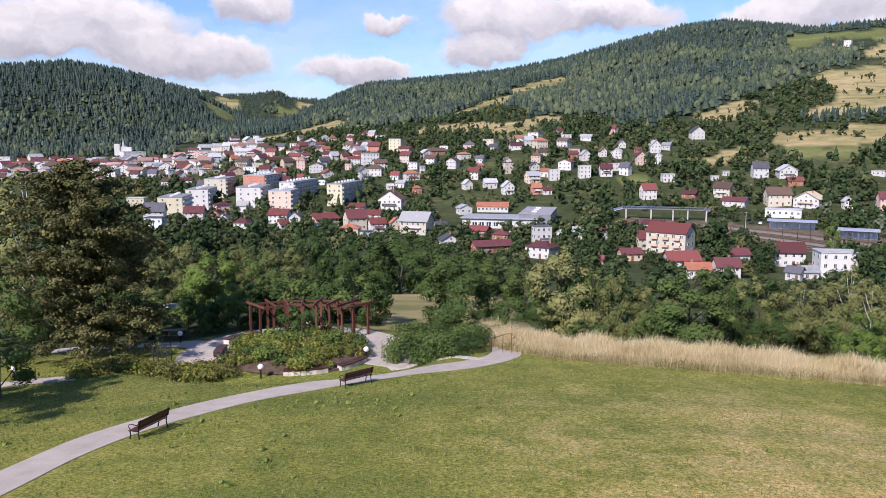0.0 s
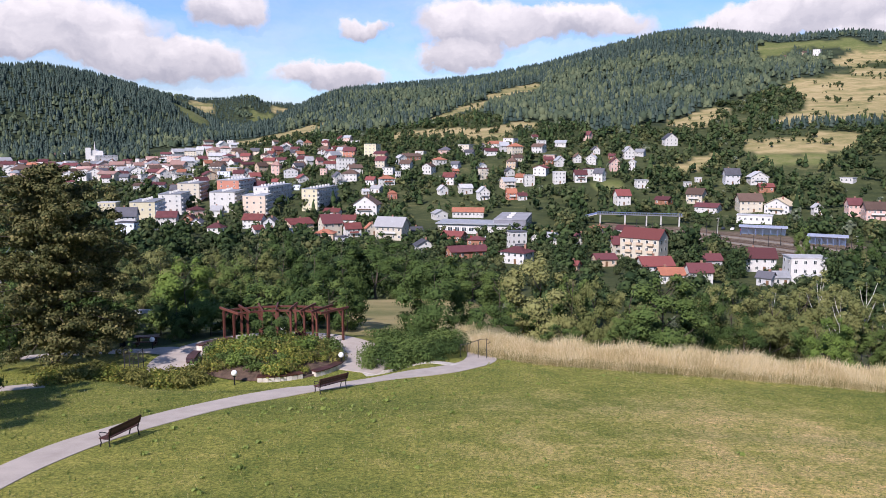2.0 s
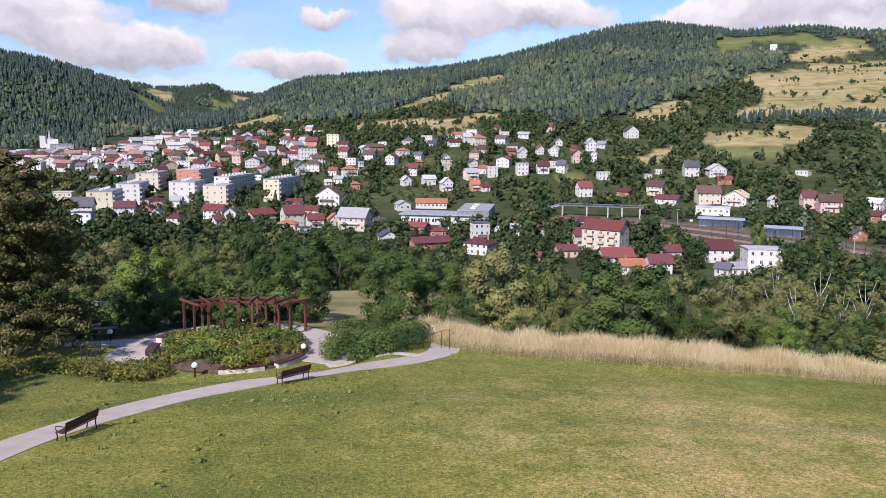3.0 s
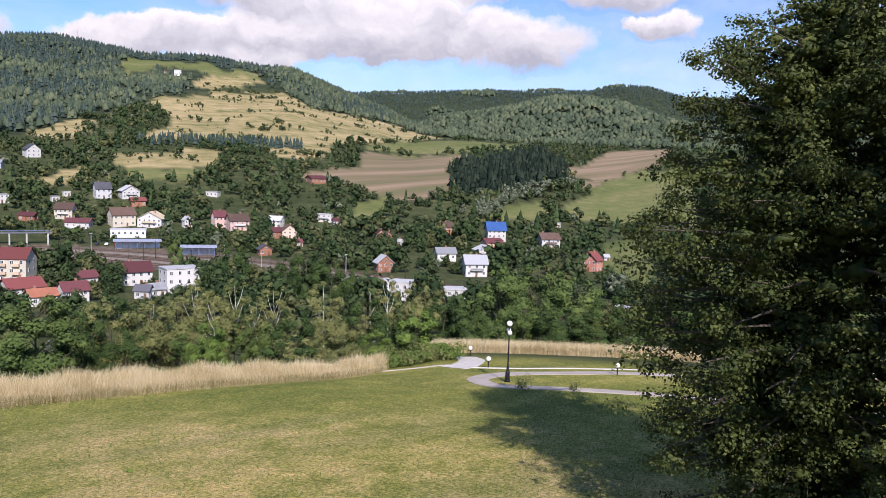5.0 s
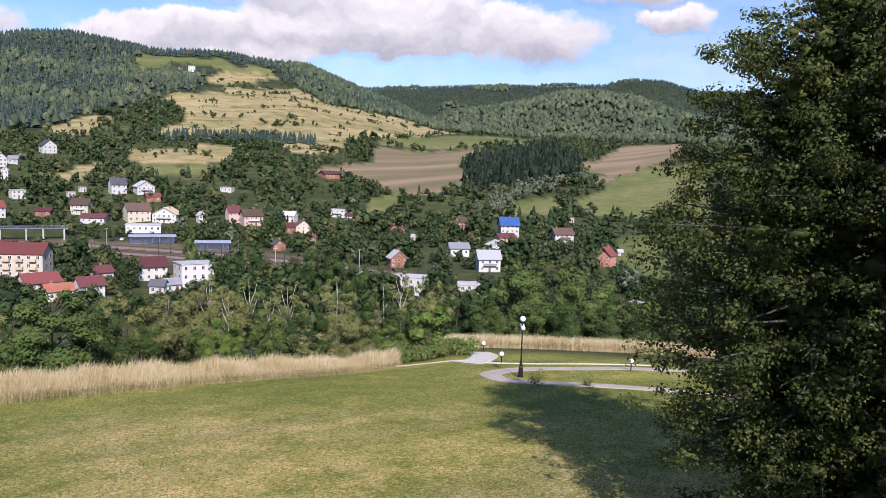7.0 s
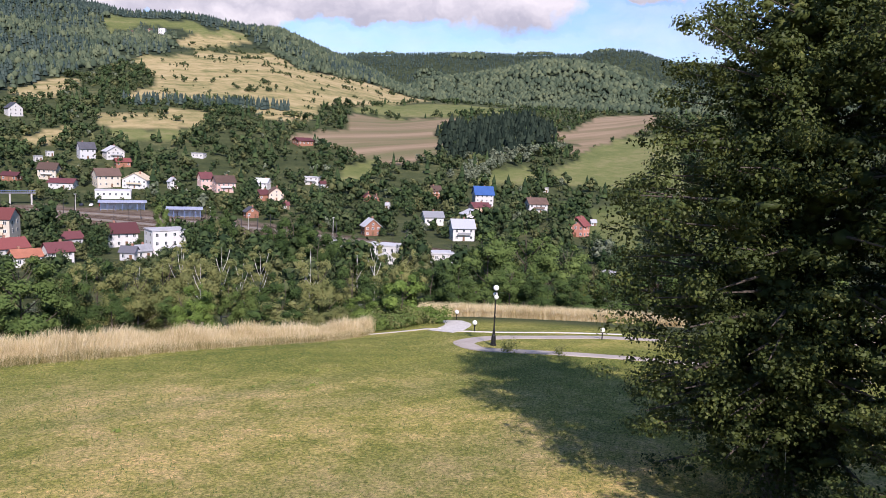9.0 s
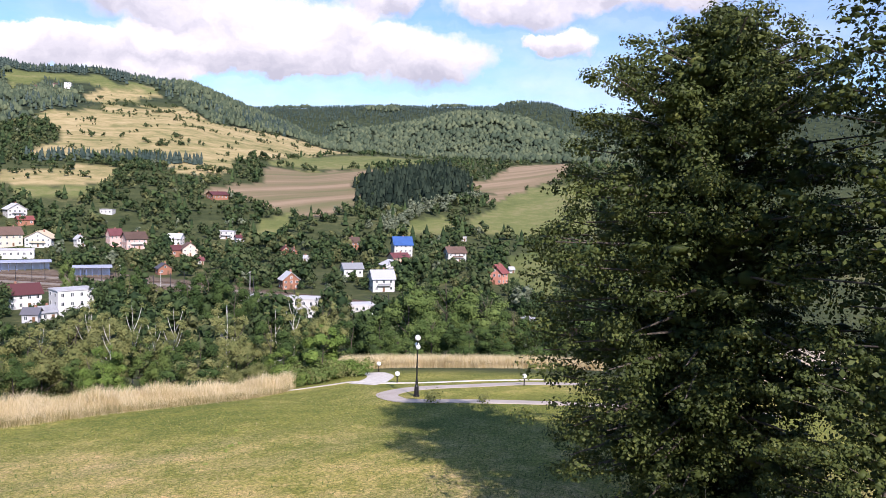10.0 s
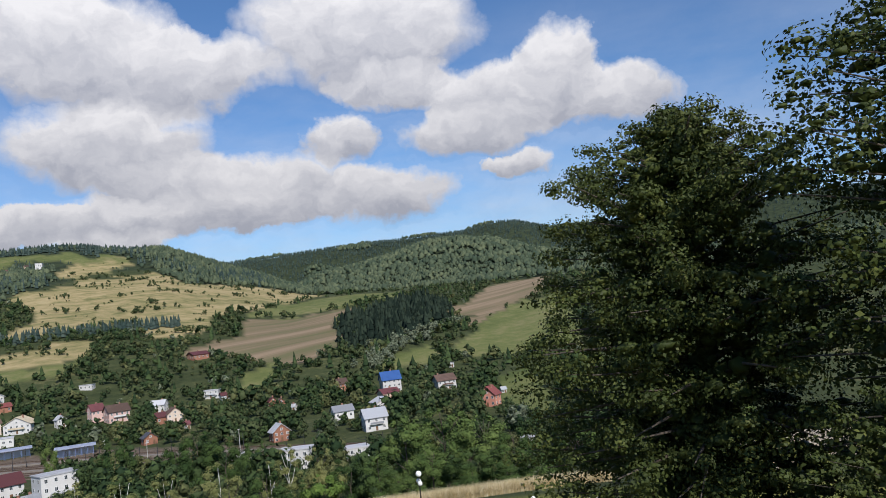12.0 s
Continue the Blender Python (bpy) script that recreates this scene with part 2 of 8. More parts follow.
def ground(x, y):
    """Height of the ground at plan points (numpy arrays or numbers)."""
    x, y = np.asarray(x, float), np.asarray(y, float)
    d = np.hypot(x, y)
    b = np.degrees(np.arctan2(x, y))
    b = np.where(b < -130, 100.0, b)
    bc = np.clip(b, -60, 100)
    near = -(9 + 0.1 * np.minimum(d, 50))
    stops = [50, *LAND]
    hs = [near + 0 * d] + [np.interp(bc, *LAND[k]) for k in LAND]
    z = hs[0].copy()
    slopes = [np.full_like(z, -0.1)]
    for i in range(1, len(stops) - 1):
        l, r = (hs[i] - hs[i - 1]) / (stops[i] - stops[i - 1]), (hs[i + 1] - hs[i]) / (stops[i + 1] - stops[i])
        slopes.append(np.where(l * r > 0, 2 * l * r / np.where(l + r == 0, 1, l + r), 0))
    slopes.append(np.zeros_like(z))
    for i in range(len(stops) - 1):
        w = stops[i + 1] - stops[i]
        u = np.clip((d - stops[i]) / w, 0, 1)
        h = (2 * u**3 - 3 * u**2 + 1) * hs[i] + (u**3 - 2 * u**2 + u) * w * slopes[i] + (3 * u**2 - 2 * u**3) * hs[i + 1] + (u**3 - u**2) * w * slopes[i + 1]
        z = np.where((d > stops[i]) & (d <= stops[i + 1]), h, z)
    z = np.where(d > 2000, hs[-1] - 220 * smooth((d - 2000) / 700), z)
    mid = np.interp(bc, *MID_RIDGE)
    z = np.maximum(z, -60 + (mid + 60) * smooth((d - 1250) / 1250) * (1 - smooth((d - 2500) / 900)))
    far = np.interp(bc, *FAR_RIDGE)
    z = np.maximum(z, -60 + (far + 60) * smooth((d - 2300) / 1300))
    z = z + wave(x, y, 420) * 7 * smooth((d - 700) / 900) * (1 - 0.75 * smooth((d - 1650) / 300)) + wave(x, y, 60) * 0.12 * smooth((d - 20) / 60)
    z = z + 14.0
    # the level terrace of the round garden
    k = 1 - smooth((np.hypot(x + 10.2, y - 53.5) - 8.0) / 4.0)
    return z * (1 - k) + k * TERRACE
# ---- land use: plan outlines of dry meadows, ploughed land and the rail yard ----
STRAW_FIELDS = [
    [(755, 1386), (862, 1392), (817, 1309), (766, 1293), (709, 1272), (667, 1178), (792, 1222), (784, 1141), (761, 1075), (874, 1099), (990, 1110), (857, 857), (773, 842), (664, 777), (607, 745),
     (595, 758), (549, 730), (470, 642), (433, 628), (428, 658), (457, 736), (420, 753), (365, 754), (341, 752), (353, 786), (408, 843), (445, 906), (454, 970), (484, 1017), (478, 1055),
     (504, 1086), (542, 1085), (603, 1116), (662, 1222), (649, 1269), (710, 1335)]]
STRAW_FIELDS += [
    [(264, 850), (306, 912), (351, 963), (368, 940), (335, 862), (297, 823), (271, 815)],
    [(288, 701), (312, 701), (343, 687), (382, 684), (357, 639), (327, 604), (309, 618), (269, 626), (269, 652)],
    [(194, 617), (221, 648), (249, 658), (251, 646), (231, 617), (203, 596)]]
STRAW_FIELDS += [
    [(-46, 916), (-11, 969), (29, 931), (72, 902), (105, 916), (130, 908), (131, 848), (99, 861), (90, 759), (59, 738), (41, 793), (-17, 891)],
    [(-1, 1055), (37, 1199), (83, 1264), (115, 1327), (94, 1133), (60, 1151), (37, 1078), (6, 1060)],
    [(110, 1384), (170, 1484), (224, 1501), (219, 1432), (165, 1353), (117, 1302)],
    [(-270, 1168), (-243, 1289), (-195, 1410), (-158, 1386), (-149, 1195), (-185, 1154), (-221, 1091)]]
PLOUGHED = [
    [(387, 562), (440, 585), (488, 603), (546, 675), (596, 687), (638, 637), (699, 641), (629, 602), (563, 562), (516, 500), (473, 459), (413, 447), (394, 472), (408, 511), (403, 543)],
    [(691, 518), (765, 534), (864, 578), (939, 601), (1025, 573), (845, 478), (784, 471), (678, 445), (608, 416), (599, 435), (665, 456), (648, 485)]]
# green pastures and the faded field above the ploughed land
MEADOWS = [
    [(644, 1540), (700, 1600), (760, 1560), (786, 1478), (815, 1419), (876, 1415), (839, 1365), (766, 1374), (742, 1396), (713, 1429), (693, 1480), (641, 1434), (607, 1427)],
    [(583, 716), (727, 814), (808, 808), (901, 738), (872, 694), (727, 658), (650, 649), (603, 695)],
    [(608, 416), (691, 447), (776, 466), (821, 430), (513, 265), (493, 303), (478, 326), (473, 352), (504, 370), (557, 386)]]
MEADOWS += [
    [(418, 392), (470, 394), (491, 388), (485, 367), (433, 342), (433, 357), (405, 369)],
    [(407, 268), (464, 272), (318, 182), (296, 188), (327, 216)],
    [(365, 456), (405, 465), (375, 436), (335, 413), (345, 438)],
    [(264, 628), (307, 613), (328, 596), (291, 581), (259, 590)],
    [(122, 563), (147, 577), (143, 553), (125, 539)],
    [(-587, 1896), (-540, 1910), (-501, 1895), (-428, 1645), (-444, 1589), (-514, 1725)],
    [(-664, 3076), (-563, 3118), (-540, 2990), (-591, 2925)]]
STRAW_FIELDS += [
    [(-990, 3270), (-922, 3270), (-825, 3203), (-769, 3063), (-797, 2991), (-857, 3056), (-930, 3150)],
    [(-632, 3253), (-532, 3339), (-515, 3202), (-594, 3167)]]
RAIL_YARD = [(100, 452), (145, 447), (186, 410), (212, 366), (224, 300), (232, 240), (236, 180), (212, 180), (206, 240), (180, 300), (158, 350), (128, 399), (95, 425)]
# the wooded hills: where the trees begin, by bearing
WOOD_EDGE = ([-60, -30, -20, -14, -11, -9, -5.9, -3.5, 0, 1.8, 4.5, 6, 8.6, 10.5, 14.4, 16.2, 17.7, 21.2, 24.4, 26.5, 28.6, 30, 32.5, 35.3, 38.5, 42, 44.6, 48, 60, 90],
             [1180, 1180, 1190, 1300, 1250, 1200, 1050, 1010, 1030, 1050, 1080, 950, 900, 850, 820, 860, 906, 1056, 1158, 1225, 1400, 1480, 1480, 1330, 1330, 1300, 1290, 1330, 1150, 1100])
# ---- the ground, one sheet to the skyline ----
def in_poly(x, y, poly):
    """1 inside a plan polygon, 0 outside."""
    x, y = np.asarray(x, float), np.asarray(y, float)
    inside = np.zeros(x.shape, bool)
    for (x0, y0), (x1, y1) in zip(poly, poly[1:] + poly[:1]):
        hit = (y0 > y) != (y1 > y)
        inside ^= hit & (x < (x1 - x0) * (y - y0) / (y1 - y0 + 1e-12) + x0)
    return inside


bearings = np.radians(np.concatenate([np.arange(-180, -48, 6.0), np.arange(-48, 96, 0.36), np.arange(96, 180, 6.0)]))
rings = np.concatenate([np.linspace(1.5, 70, 70), np.geomspace(71.5, 4950, 210)])
GX, GY = np.sin(bearings)[:, None] * rings, np.cos(bearings)[:, None] * rings
GZ = ground(GX, GY)
verts = [(0.0, 0.0, float(ground(0, 0)))] + list(zip(GX.ravel().tolist(), GY.ravel().tolist(), GZ.ravel().tolist()))
na, nr = GX.shape
ii, jj = np.meshgrid(np.arange(na), np.arange(nr - 1), indexing="ij")
i2 = (ii + 1) % na
quads = np.stack([1 + ii * nr + jj, 1 + ii * nr + jj + 1, 1 + i2 * nr + jj + 1, 1 + i2 * nr + jj], -1).reshape(-1, 4)
faces = quads[:, ::-1].tolist() + [(0, 1 + ((i + 1) % na) * nr, 1 + i * nr) for i in range(na)]
ground_mesh = bpy.data.meshes.new("ground")
ground_mesh.from_pydata(verts, [], faces)
ground_mesh.polygons.foreach_set("use_smooth", [True] * len(faces))
VX, VY = np.concatenate([[0], GX.ravel()]), np.concatenate([[0], GY.ravel()])
VD, VB = np.hypot(VX, VY), np.degrees(np.arctan2(VX, VY))


def layer(name, values):
    a = ground_mesh.attributes.new(name, "FLOAT", "POINT")
    a.data.foreach_set("value", np.asarray(values, float).ravel())


edge = 1 + 0.02 * wave(VX, VY, 90) + 0.012 * wave(VY, VX, 31)
EX, EY = VX * edge, VY * edge
straw = np.zeros(len(VX))
for poly in STRAW_FIELDS:
    straw = np.maximum(straw, in_poly(EX, EY, poly))
straw = np.where((VD > 62) & (VD < 125) & (VB > -6.5) & (VB < 8), 1.0, straw)
brown = np.zeros(len(VX))
for poly in PLOUGHED:
    brown = np.maximum(brown, in_poly(EX, EY, poly))
pasture = np.zeros(len(VX))
for poly in MEADOWS:
    pasture = np.maximum(pasture, in_poly(EX, EY, poly))
ballast = in_poly(VX, VY, RAIL_YARD).astype(float)
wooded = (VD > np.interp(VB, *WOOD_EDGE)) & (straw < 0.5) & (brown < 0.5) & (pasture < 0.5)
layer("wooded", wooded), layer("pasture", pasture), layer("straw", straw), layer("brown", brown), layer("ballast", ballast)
layer("dry", smooth((VB + 8) / 26) * (1 - 0.75 * smooth((VD - 36) / 12)))
layer("lawn", 1 - smooth((VD - np.where(VB > 36, 66, 56)) / 10))

M_GROUND = bpy.data.materials.new("ground")
M_GROUND.use_nodes = True
gt = M_GROUND.node_tree
gp = gt.nodes["Principled BSDF"]
gp.inputs["Roughness"].default_value, gp.inputs["Specular IOR Level"].default_value = 0.95, 0.1
gc = gt.nodes.new("ShaderNodeTexCoord")


def gnoise(scale, detail=5, rough=0.6, stretch=None):
    n = gt.nodes.new("ShaderNodeTexNoise")
    n.inputs["Scale"].default_value, n.inputs["Detail"].default_value, n.inputs["Roughness"].default_value = scale, detail, rough
    if stretch:
        mp = gt.nodes.new("ShaderNodeMapping")
        mp.inputs["Scale"].default_value, mp.inputs["Rotation"].default_value = stretch, (0, 0, radians(20))
        gt.links.new(gc.outputs["Object"], mp.inputs[0])
        gt.links.new(mp.outputs[0], n.inputs["Vector"])
    else:
        gt.links.new(gc.outputs["Object"], n.inputs["Vector"])
    return n.outputs["Fac"]


def gramp(fac, *stops):
    r = gt.nodes.new("ShaderNodeValToRGB")
    while len(r.color_ramp.elements) < len(stops):
        r.color_ramp.elements.new(0.5)
    for e, (at, c) in zip(r.color_ramp.elements, stops):
        e.position, e.color = at, (*c, 1)
    gt.links.new(fac, r.inputs[0])
    return r.outputs[0]


def gmix(fac, a, b, how="MIX"):
    n = gt.nodes.new("ShaderNodeMixRGB")
    n.blend_type = how
    for i, v in enumerate((fac, a, b)):
        if isinstance(v, (int, float)):
            n.inputs[i].default_value = v if i == 0 else (v, v, v, 1)
        else:
            gt.links.new(v, n.inputs[i])
    return n.outputs[0]


def glayer(name):
    a = gt.nodes.new("ShaderNodeAttribute")
    a.attribute_name = name
    return a.outputs["Fac"]


# mown grass: green with sun-bleached patches, mowing lanes and a fine grain
worn = gmix(0.42, gmix(0.55, gnoise(0.09, 4), gnoise(0.55, 6, 0.7)), gnoise(3.4, 8, 0.85))
worn = gmix(glayer("dry"), gmix(0.38, worn, 0.29), worn)
lawn = gramp(worn, (0.37, (0.118, 0.15, 0.034)), (0.45, (0.214, 0.224, 0.056)), (0.51, (0.345, 0.305, 0.108)), (0.59, (0.54, 0.4, 0.2)))
lanes = gramp(gnoise(0.12, 3, 0.5, (0.25, 2.2, 1)), (0.35, (0.78, 0.82, 0.78)), (0.65, (1.2, 1.12, 1.05)))
lawn = gmix(1.0, lawn, lanes, "MULTIPLY")
grain = gramp(gnoise(7.0, 6, 0.85), (0.38, (0.4, 0.46, 0.38)), (0.5, (1.0, 1.0, 1.0)), (0.62, (1.75, 1.62, 1.6)))
lawn = gmix(1.0, lawn, grain, "MULTIPLY")
# rough meadow and undergrowth beyond the park
rough_green = gramp(gmix(0.6, gnoise(0.013, 6), gnoise(0.12, 8, 0.75)), (0.36, (0.03, 0.042, 0.018)), (0.54, (0.065, 0.078, 0.032)), (0.68, (0.17, 0.155, 0.072)))
straw_col = gramp(gmix(0.45, gnoise(0.008, 6, 0.65, (0.35, 1.6, 1)), gnoise(0.06, 6, 0.7)), (0.4, (0.15, 0.155, 0.06)), (0.46, (0.26, 0.225, 0.1)), (0.54, (0.38, 0.3, 0.15)), (0.66, (0.47, 0.385, 0.215)))
brown_col = gramp(gnoise(0.012, 5, 0.6, (0.2, 3.0, 1)), (0.38, (0.15, 0.14, 0.07)), (0.5, (0.215, 0.165, 0.10)), (0.62, (0.29, 0.215, 0.14)))
stone_col = gramp(gnoise(0.3, 6, 0.8), (0.35, (0.10, 0.075, 0.055)), (0.65, (0.2, 0.155, 0.115)))
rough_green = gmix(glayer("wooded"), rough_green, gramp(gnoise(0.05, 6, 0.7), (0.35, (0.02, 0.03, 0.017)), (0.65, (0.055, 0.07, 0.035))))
col = gmix(glayer("straw"), rough_green, straw_col)
col = gmix(glayer("brown"), col, brown_col)
pasture_col = gramp(gmix(0.5, gnoise(0.012, 5, 0.6, (0.4, 1.6, 1)), gnoise(0.1, 7, 0.7)), (0.36, (0.085, 0.11, 0.034)), (0.52, (0.15, 0.165, 0.058)), (0.66, (0.24, 0.21, 0.10)))
col = gmix(glayer("pasture"), col, pasture_col)
col = gmix(glayer("ballast"), col, stone_col)
col = gmix(glayer("lawn"), col, lawn)
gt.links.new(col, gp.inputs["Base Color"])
gb = gt.nodes.new("ShaderNodeBump")
gb.inputs["Strength"].default_value, gb.inputs["Distance"].default_value = 0.8, 0.09
gt.links.new(gnoise(7.0, 6, 0.75), gb.inputs["Height"])
gt.links.new(gb.outputs[0], gp.inputs["Normal"])
ground_mesh.materials.append(M_GROUND)
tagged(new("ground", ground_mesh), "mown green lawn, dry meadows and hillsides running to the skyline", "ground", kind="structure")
# ---- builders ----
def mesh(name, verts, faces, *mats, slots=None, flat=True):
    me = bpy.data.meshes.new(name)
    me.from_pydata([tuple(v) for v in verts], [], [tuple(f) for f in faces])
    for m in mats:
        me.materials.append(m)
    if slots is not None:
        me.polygons.foreach_set("material_index", slots)
    me.polygons.foreach_set("use_smooth", [not flat] * len(me.polygons))
    me.update()
    return me


def part_of(parent, name, data, m=None, label=""):
    """A mesh object as a part of parent."""
    ob = new(name, data)
    ob.parent = parent
    if m is not None:
        ob.matrix_basis = m
    return tagged(ob, label)


def thing(name, m, label, category, group="", data=None, kind=""):
    ob = new(name, data)
    ob.matrix_basis = m
    return tagged(ob, label, category, group, kind)


class Shape:
    """Collects boxes, tubes and slabs into one mesh."""

    def __init__(self):
        self.v, self.f, self.s = [], [], []

    def add(self, verts, faces, slot=0):
        o = len(self.v)
        self.v += [tuple(v) for v in verts]
        self.f += [tuple(i + o for i in f) for f in faces]
        self.s += [slot] * len(faces)
        return self

    def box(self, x0, y0, z0, x1, y1, z1, slot=0, m=None):
        v = [Vector((x, y, z)) for x in (x0, x1) for y in (y0, y1) for z in (z0, z1)]
        if m is not None:
            v = [m @ p for p in v]
        return self.add(v, [(0, 1, 3, 2), (4, 6, 7, 5), (0, 4, 5, 1), (2, 3, 7, 6), (0, 2, 6, 4), (1, 5, 7, 3)], slot)

    def tube(self, points, radii, sides=6, slot=0, cap=True):
        pts = [Vector(p) for p in points]
        o = len(self.v)
        for i, (p, r) in enumerate(zip(pts, radii)):
            d = (pts[min(i + 1, len(pts) - 1)] - pts[max(i - 1, 0)]).normalized()
            a = d.orthogonal().normalized() if abs(d.z) < 0.99 else Vector((1, 0, 0))
            b = d.cross(a)
            for k in range(sides):
                w = 2 * math.pi * k / sides
                self.v.append(tuple(p + r * (a * math.cos(w) + b * math.sin(w))))
        for i in range(len(pts) - 1):
            for k in range(sides):
                q = (k + 1) % sides
                self.f.append((o + i * sides + k, o + i * sides + q, o + (i + 1) * sides + q, o + (i + 1) * sides + k))
                self.s.append(slot)
        if cap:
            self.f += [tuple(o + k for k in reversed(range(sides))), tuple(o + (len(pts) - 1) * sides + k for k in range(sides))]
            self.s += [slot, slot]
        return self

    def turn(self, profile, sides=12, slot=0, at=(0, 0, 0)):
        """A lathe: profile of (radius, height)."""
        o = len(self.v)
        for r, z in profile:
            for k in range(sides):
                w = 2 * math.pi * k / sides
                self.v.append((at[0] + r * math.cos(w), at[1] + r * math.sin(w), at[2] + z))
        for i in range(len(profile) - 1):
            for k in range(sides):
                q = (k + 1) % sides
                self.f.append((o + i * sides + k, o + i * sides + q, o + (i + 1) * sides + q, o + (i + 1) * sides + k))
                self.s.append(slot)
        return self

    def mesh(self, name, *mats, flat=True):
        return mesh(name, self.v, self.f, *mats, slots=self.s, flat=flat)


def gz(x, y):
    return float(ground(x, y))


def leaf_cloud(rng, centres, radii, n, size, flat=0.8, shell=0.35, heart=None):
    """Leaves round a set of clump centres: four corners each, facing mostly outward and up."""
    centres, radii = np.asarray(centres, float), np.asarray(radii, float)
    w = radii**2
    k = rng.choice(len(centres), n, p=w / w.sum())
    u = rng.normal(size=(n, 3))
    u /= np.linalg.norm(u, axis=1)[:, None]
    r = radii[k] * (1 - shell * rng.random(n) ** 2 + 0.12 * rng.normal(size=n))
    c = centres[k] + u * r[:, None] * np.array([1, 1, flat])
    nrm = u + rng.normal(size=(n, 3)) * 0.34 + np.array([0, 0, 0.35])
    if heart is not None:
        o = c - np.asarray(heart)
        nrm = 0.8 * nrm + 0.75 * o / (np.linalg.norm(o, axis=1)[:, None] + 1e-6)
    nrm /= np.linalg.norm(nrm, axis=1)[:, None]
    a = np.cross(nrm, rng.normal(size=(n, 3)))
    a /= np.linalg.norm(a, axis=1)[:, None]
    b = np.cross(nrm, a)
    s = size * (0.6 + 0.8 * rng.random(n))[:, None]
    v = np.stack([c - a * s * 0.5, c + b * s * 0.36 + nrm * s * 0.12, c + a * s * 0.5, c - b * s * 0.36 + nrm * s * 0.12], 1)
    return v.reshape(-1, 3)


def quads_mesh(name, v, mat):
    me = bpy.data.meshes.new(name)
    n = len(v) // 4
    me.vertices.add(len(v))
    me.vertices.foreach_set("co", np.asarray(v, np.float32).ravel())
    me.loops.add(4 * n)
    me.loops.foreach_set("vertex_index", np.arange(4 * n, dtype=np.int32))
    me.polygons.add(n)
    me.polygons.foreach_set("loop_start", np.arange(0, 4 * n, 4, dtype=np.int32))
    me.polygons.foreach_set("loop_total", np.full(n, 4, np.int32))
    me.update(calc_edges=True)
    me.materials.append(mat)
    return me


def tris_mesh(name, v, mat):
    me = bpy.data.meshes.new(name)
    n = len(v) // 3
    me.vertices.add(len(v))
    me.vertices.foreach_set("co", np.asarray(v, np.float32).ravel())
    me.loops.add(3 * n)
    me.loops.foreach_set("vertex_index", np.arange(3 * n, dtype=np.int32))
    me.polygons.add(n)
    me.polygons.foreach_set("loop_start", np.arange(0, 3 * n, 3, dtype=np.int32))
    me.polygons.foreach_set("loop_total", np.full(n, 3, np.int32))
    me.update(calc_edges=True)
    me.materials.append(mat)
    return me


def blocks_mesh(name, blocks, mat):
    """One smooth-shaded mesh from blocks of (corners, faces as an index table)."""
    me = bpy.data.meshes.new(name)
    o, loops, totals = 0, [], []
    for v, f in blocks:
        loops.append((np.asarray(f) + o).ravel())
        totals.append(np.full(len(f), np.shape(f)[1]))
        o += len(v)
    loops, totals = np.concatenate(loops).astype(np.int32), np.concatenate(totals).astype(np.int32)
    me.vertices.add(o)
    me.vertices.foreach_set("co", np.concatenate([np.asarray(v, np.float32).ravel() for v, f in blocks]))
    me.loops.add(len(loops))
    me.loops.foreach_set("vertex_index", loops)
    me.polygons.add(len(totals))
    me.polygons.foreach_set("loop_start", (np.cumsum(totals) - totals).astype(np.int32))
    me.polygons.foreach_set("loop_total", totals)
    me.update(calc_edges=True)
    me.polygons.foreach_set("use_smooth", [True] * len(totals))
    me.materials.append(mat)
    return me


def lump(rng, centre, radius, flat=1.0, sides=5, rough=0.16):
    """A closed uneven ball: a lower ring, an upper ring and two poles."""
    v = [(0, 0, -0.85 * flat)]
    for z, r in ((-0.35, 0.9), (0.42, 0.86)):
        for k in range(sides):
            w, q = 2 * math.pi * (k + 0.5 * (z > 0) + 0.25 * rng.normal()) / sides, r * (1 + rough * rng.normal())
            v.append((q * math.cos(w), q * math.sin(w), flat * (z + 0.6 * rough * rng.normal())))
    v.append((0.1 * rng.normal(), 0.1 * rng.normal(), flat * (1 + 0.5 * rough * rng.normal())))
    f = [(0, 1 + (k + 1) % sides, 1 + k) for k in range(sides)]
    for k in range(sides):
        a, b, c, d = 1 + k, 1 + (k + 1) % sides, 1 + sides + k, 1 + sides + (k + 1) % sides
        f += [(a, b, c), (b, d, c)]
    f += [(1 + sides + k, 1 + sides + (k + 1) % sides, 1 + 2 * sides) for k in range(sides)]
    return np.array(v) * radius + np.asarray(centre), np.array(f)


def join(pieces):
    v, f, o = [], [], 0
    for a, b in pieces:
        v.append(a)
        f.append(b + o)
        o += len(a)
    return np.concatenate(v), np.concatenate(f)


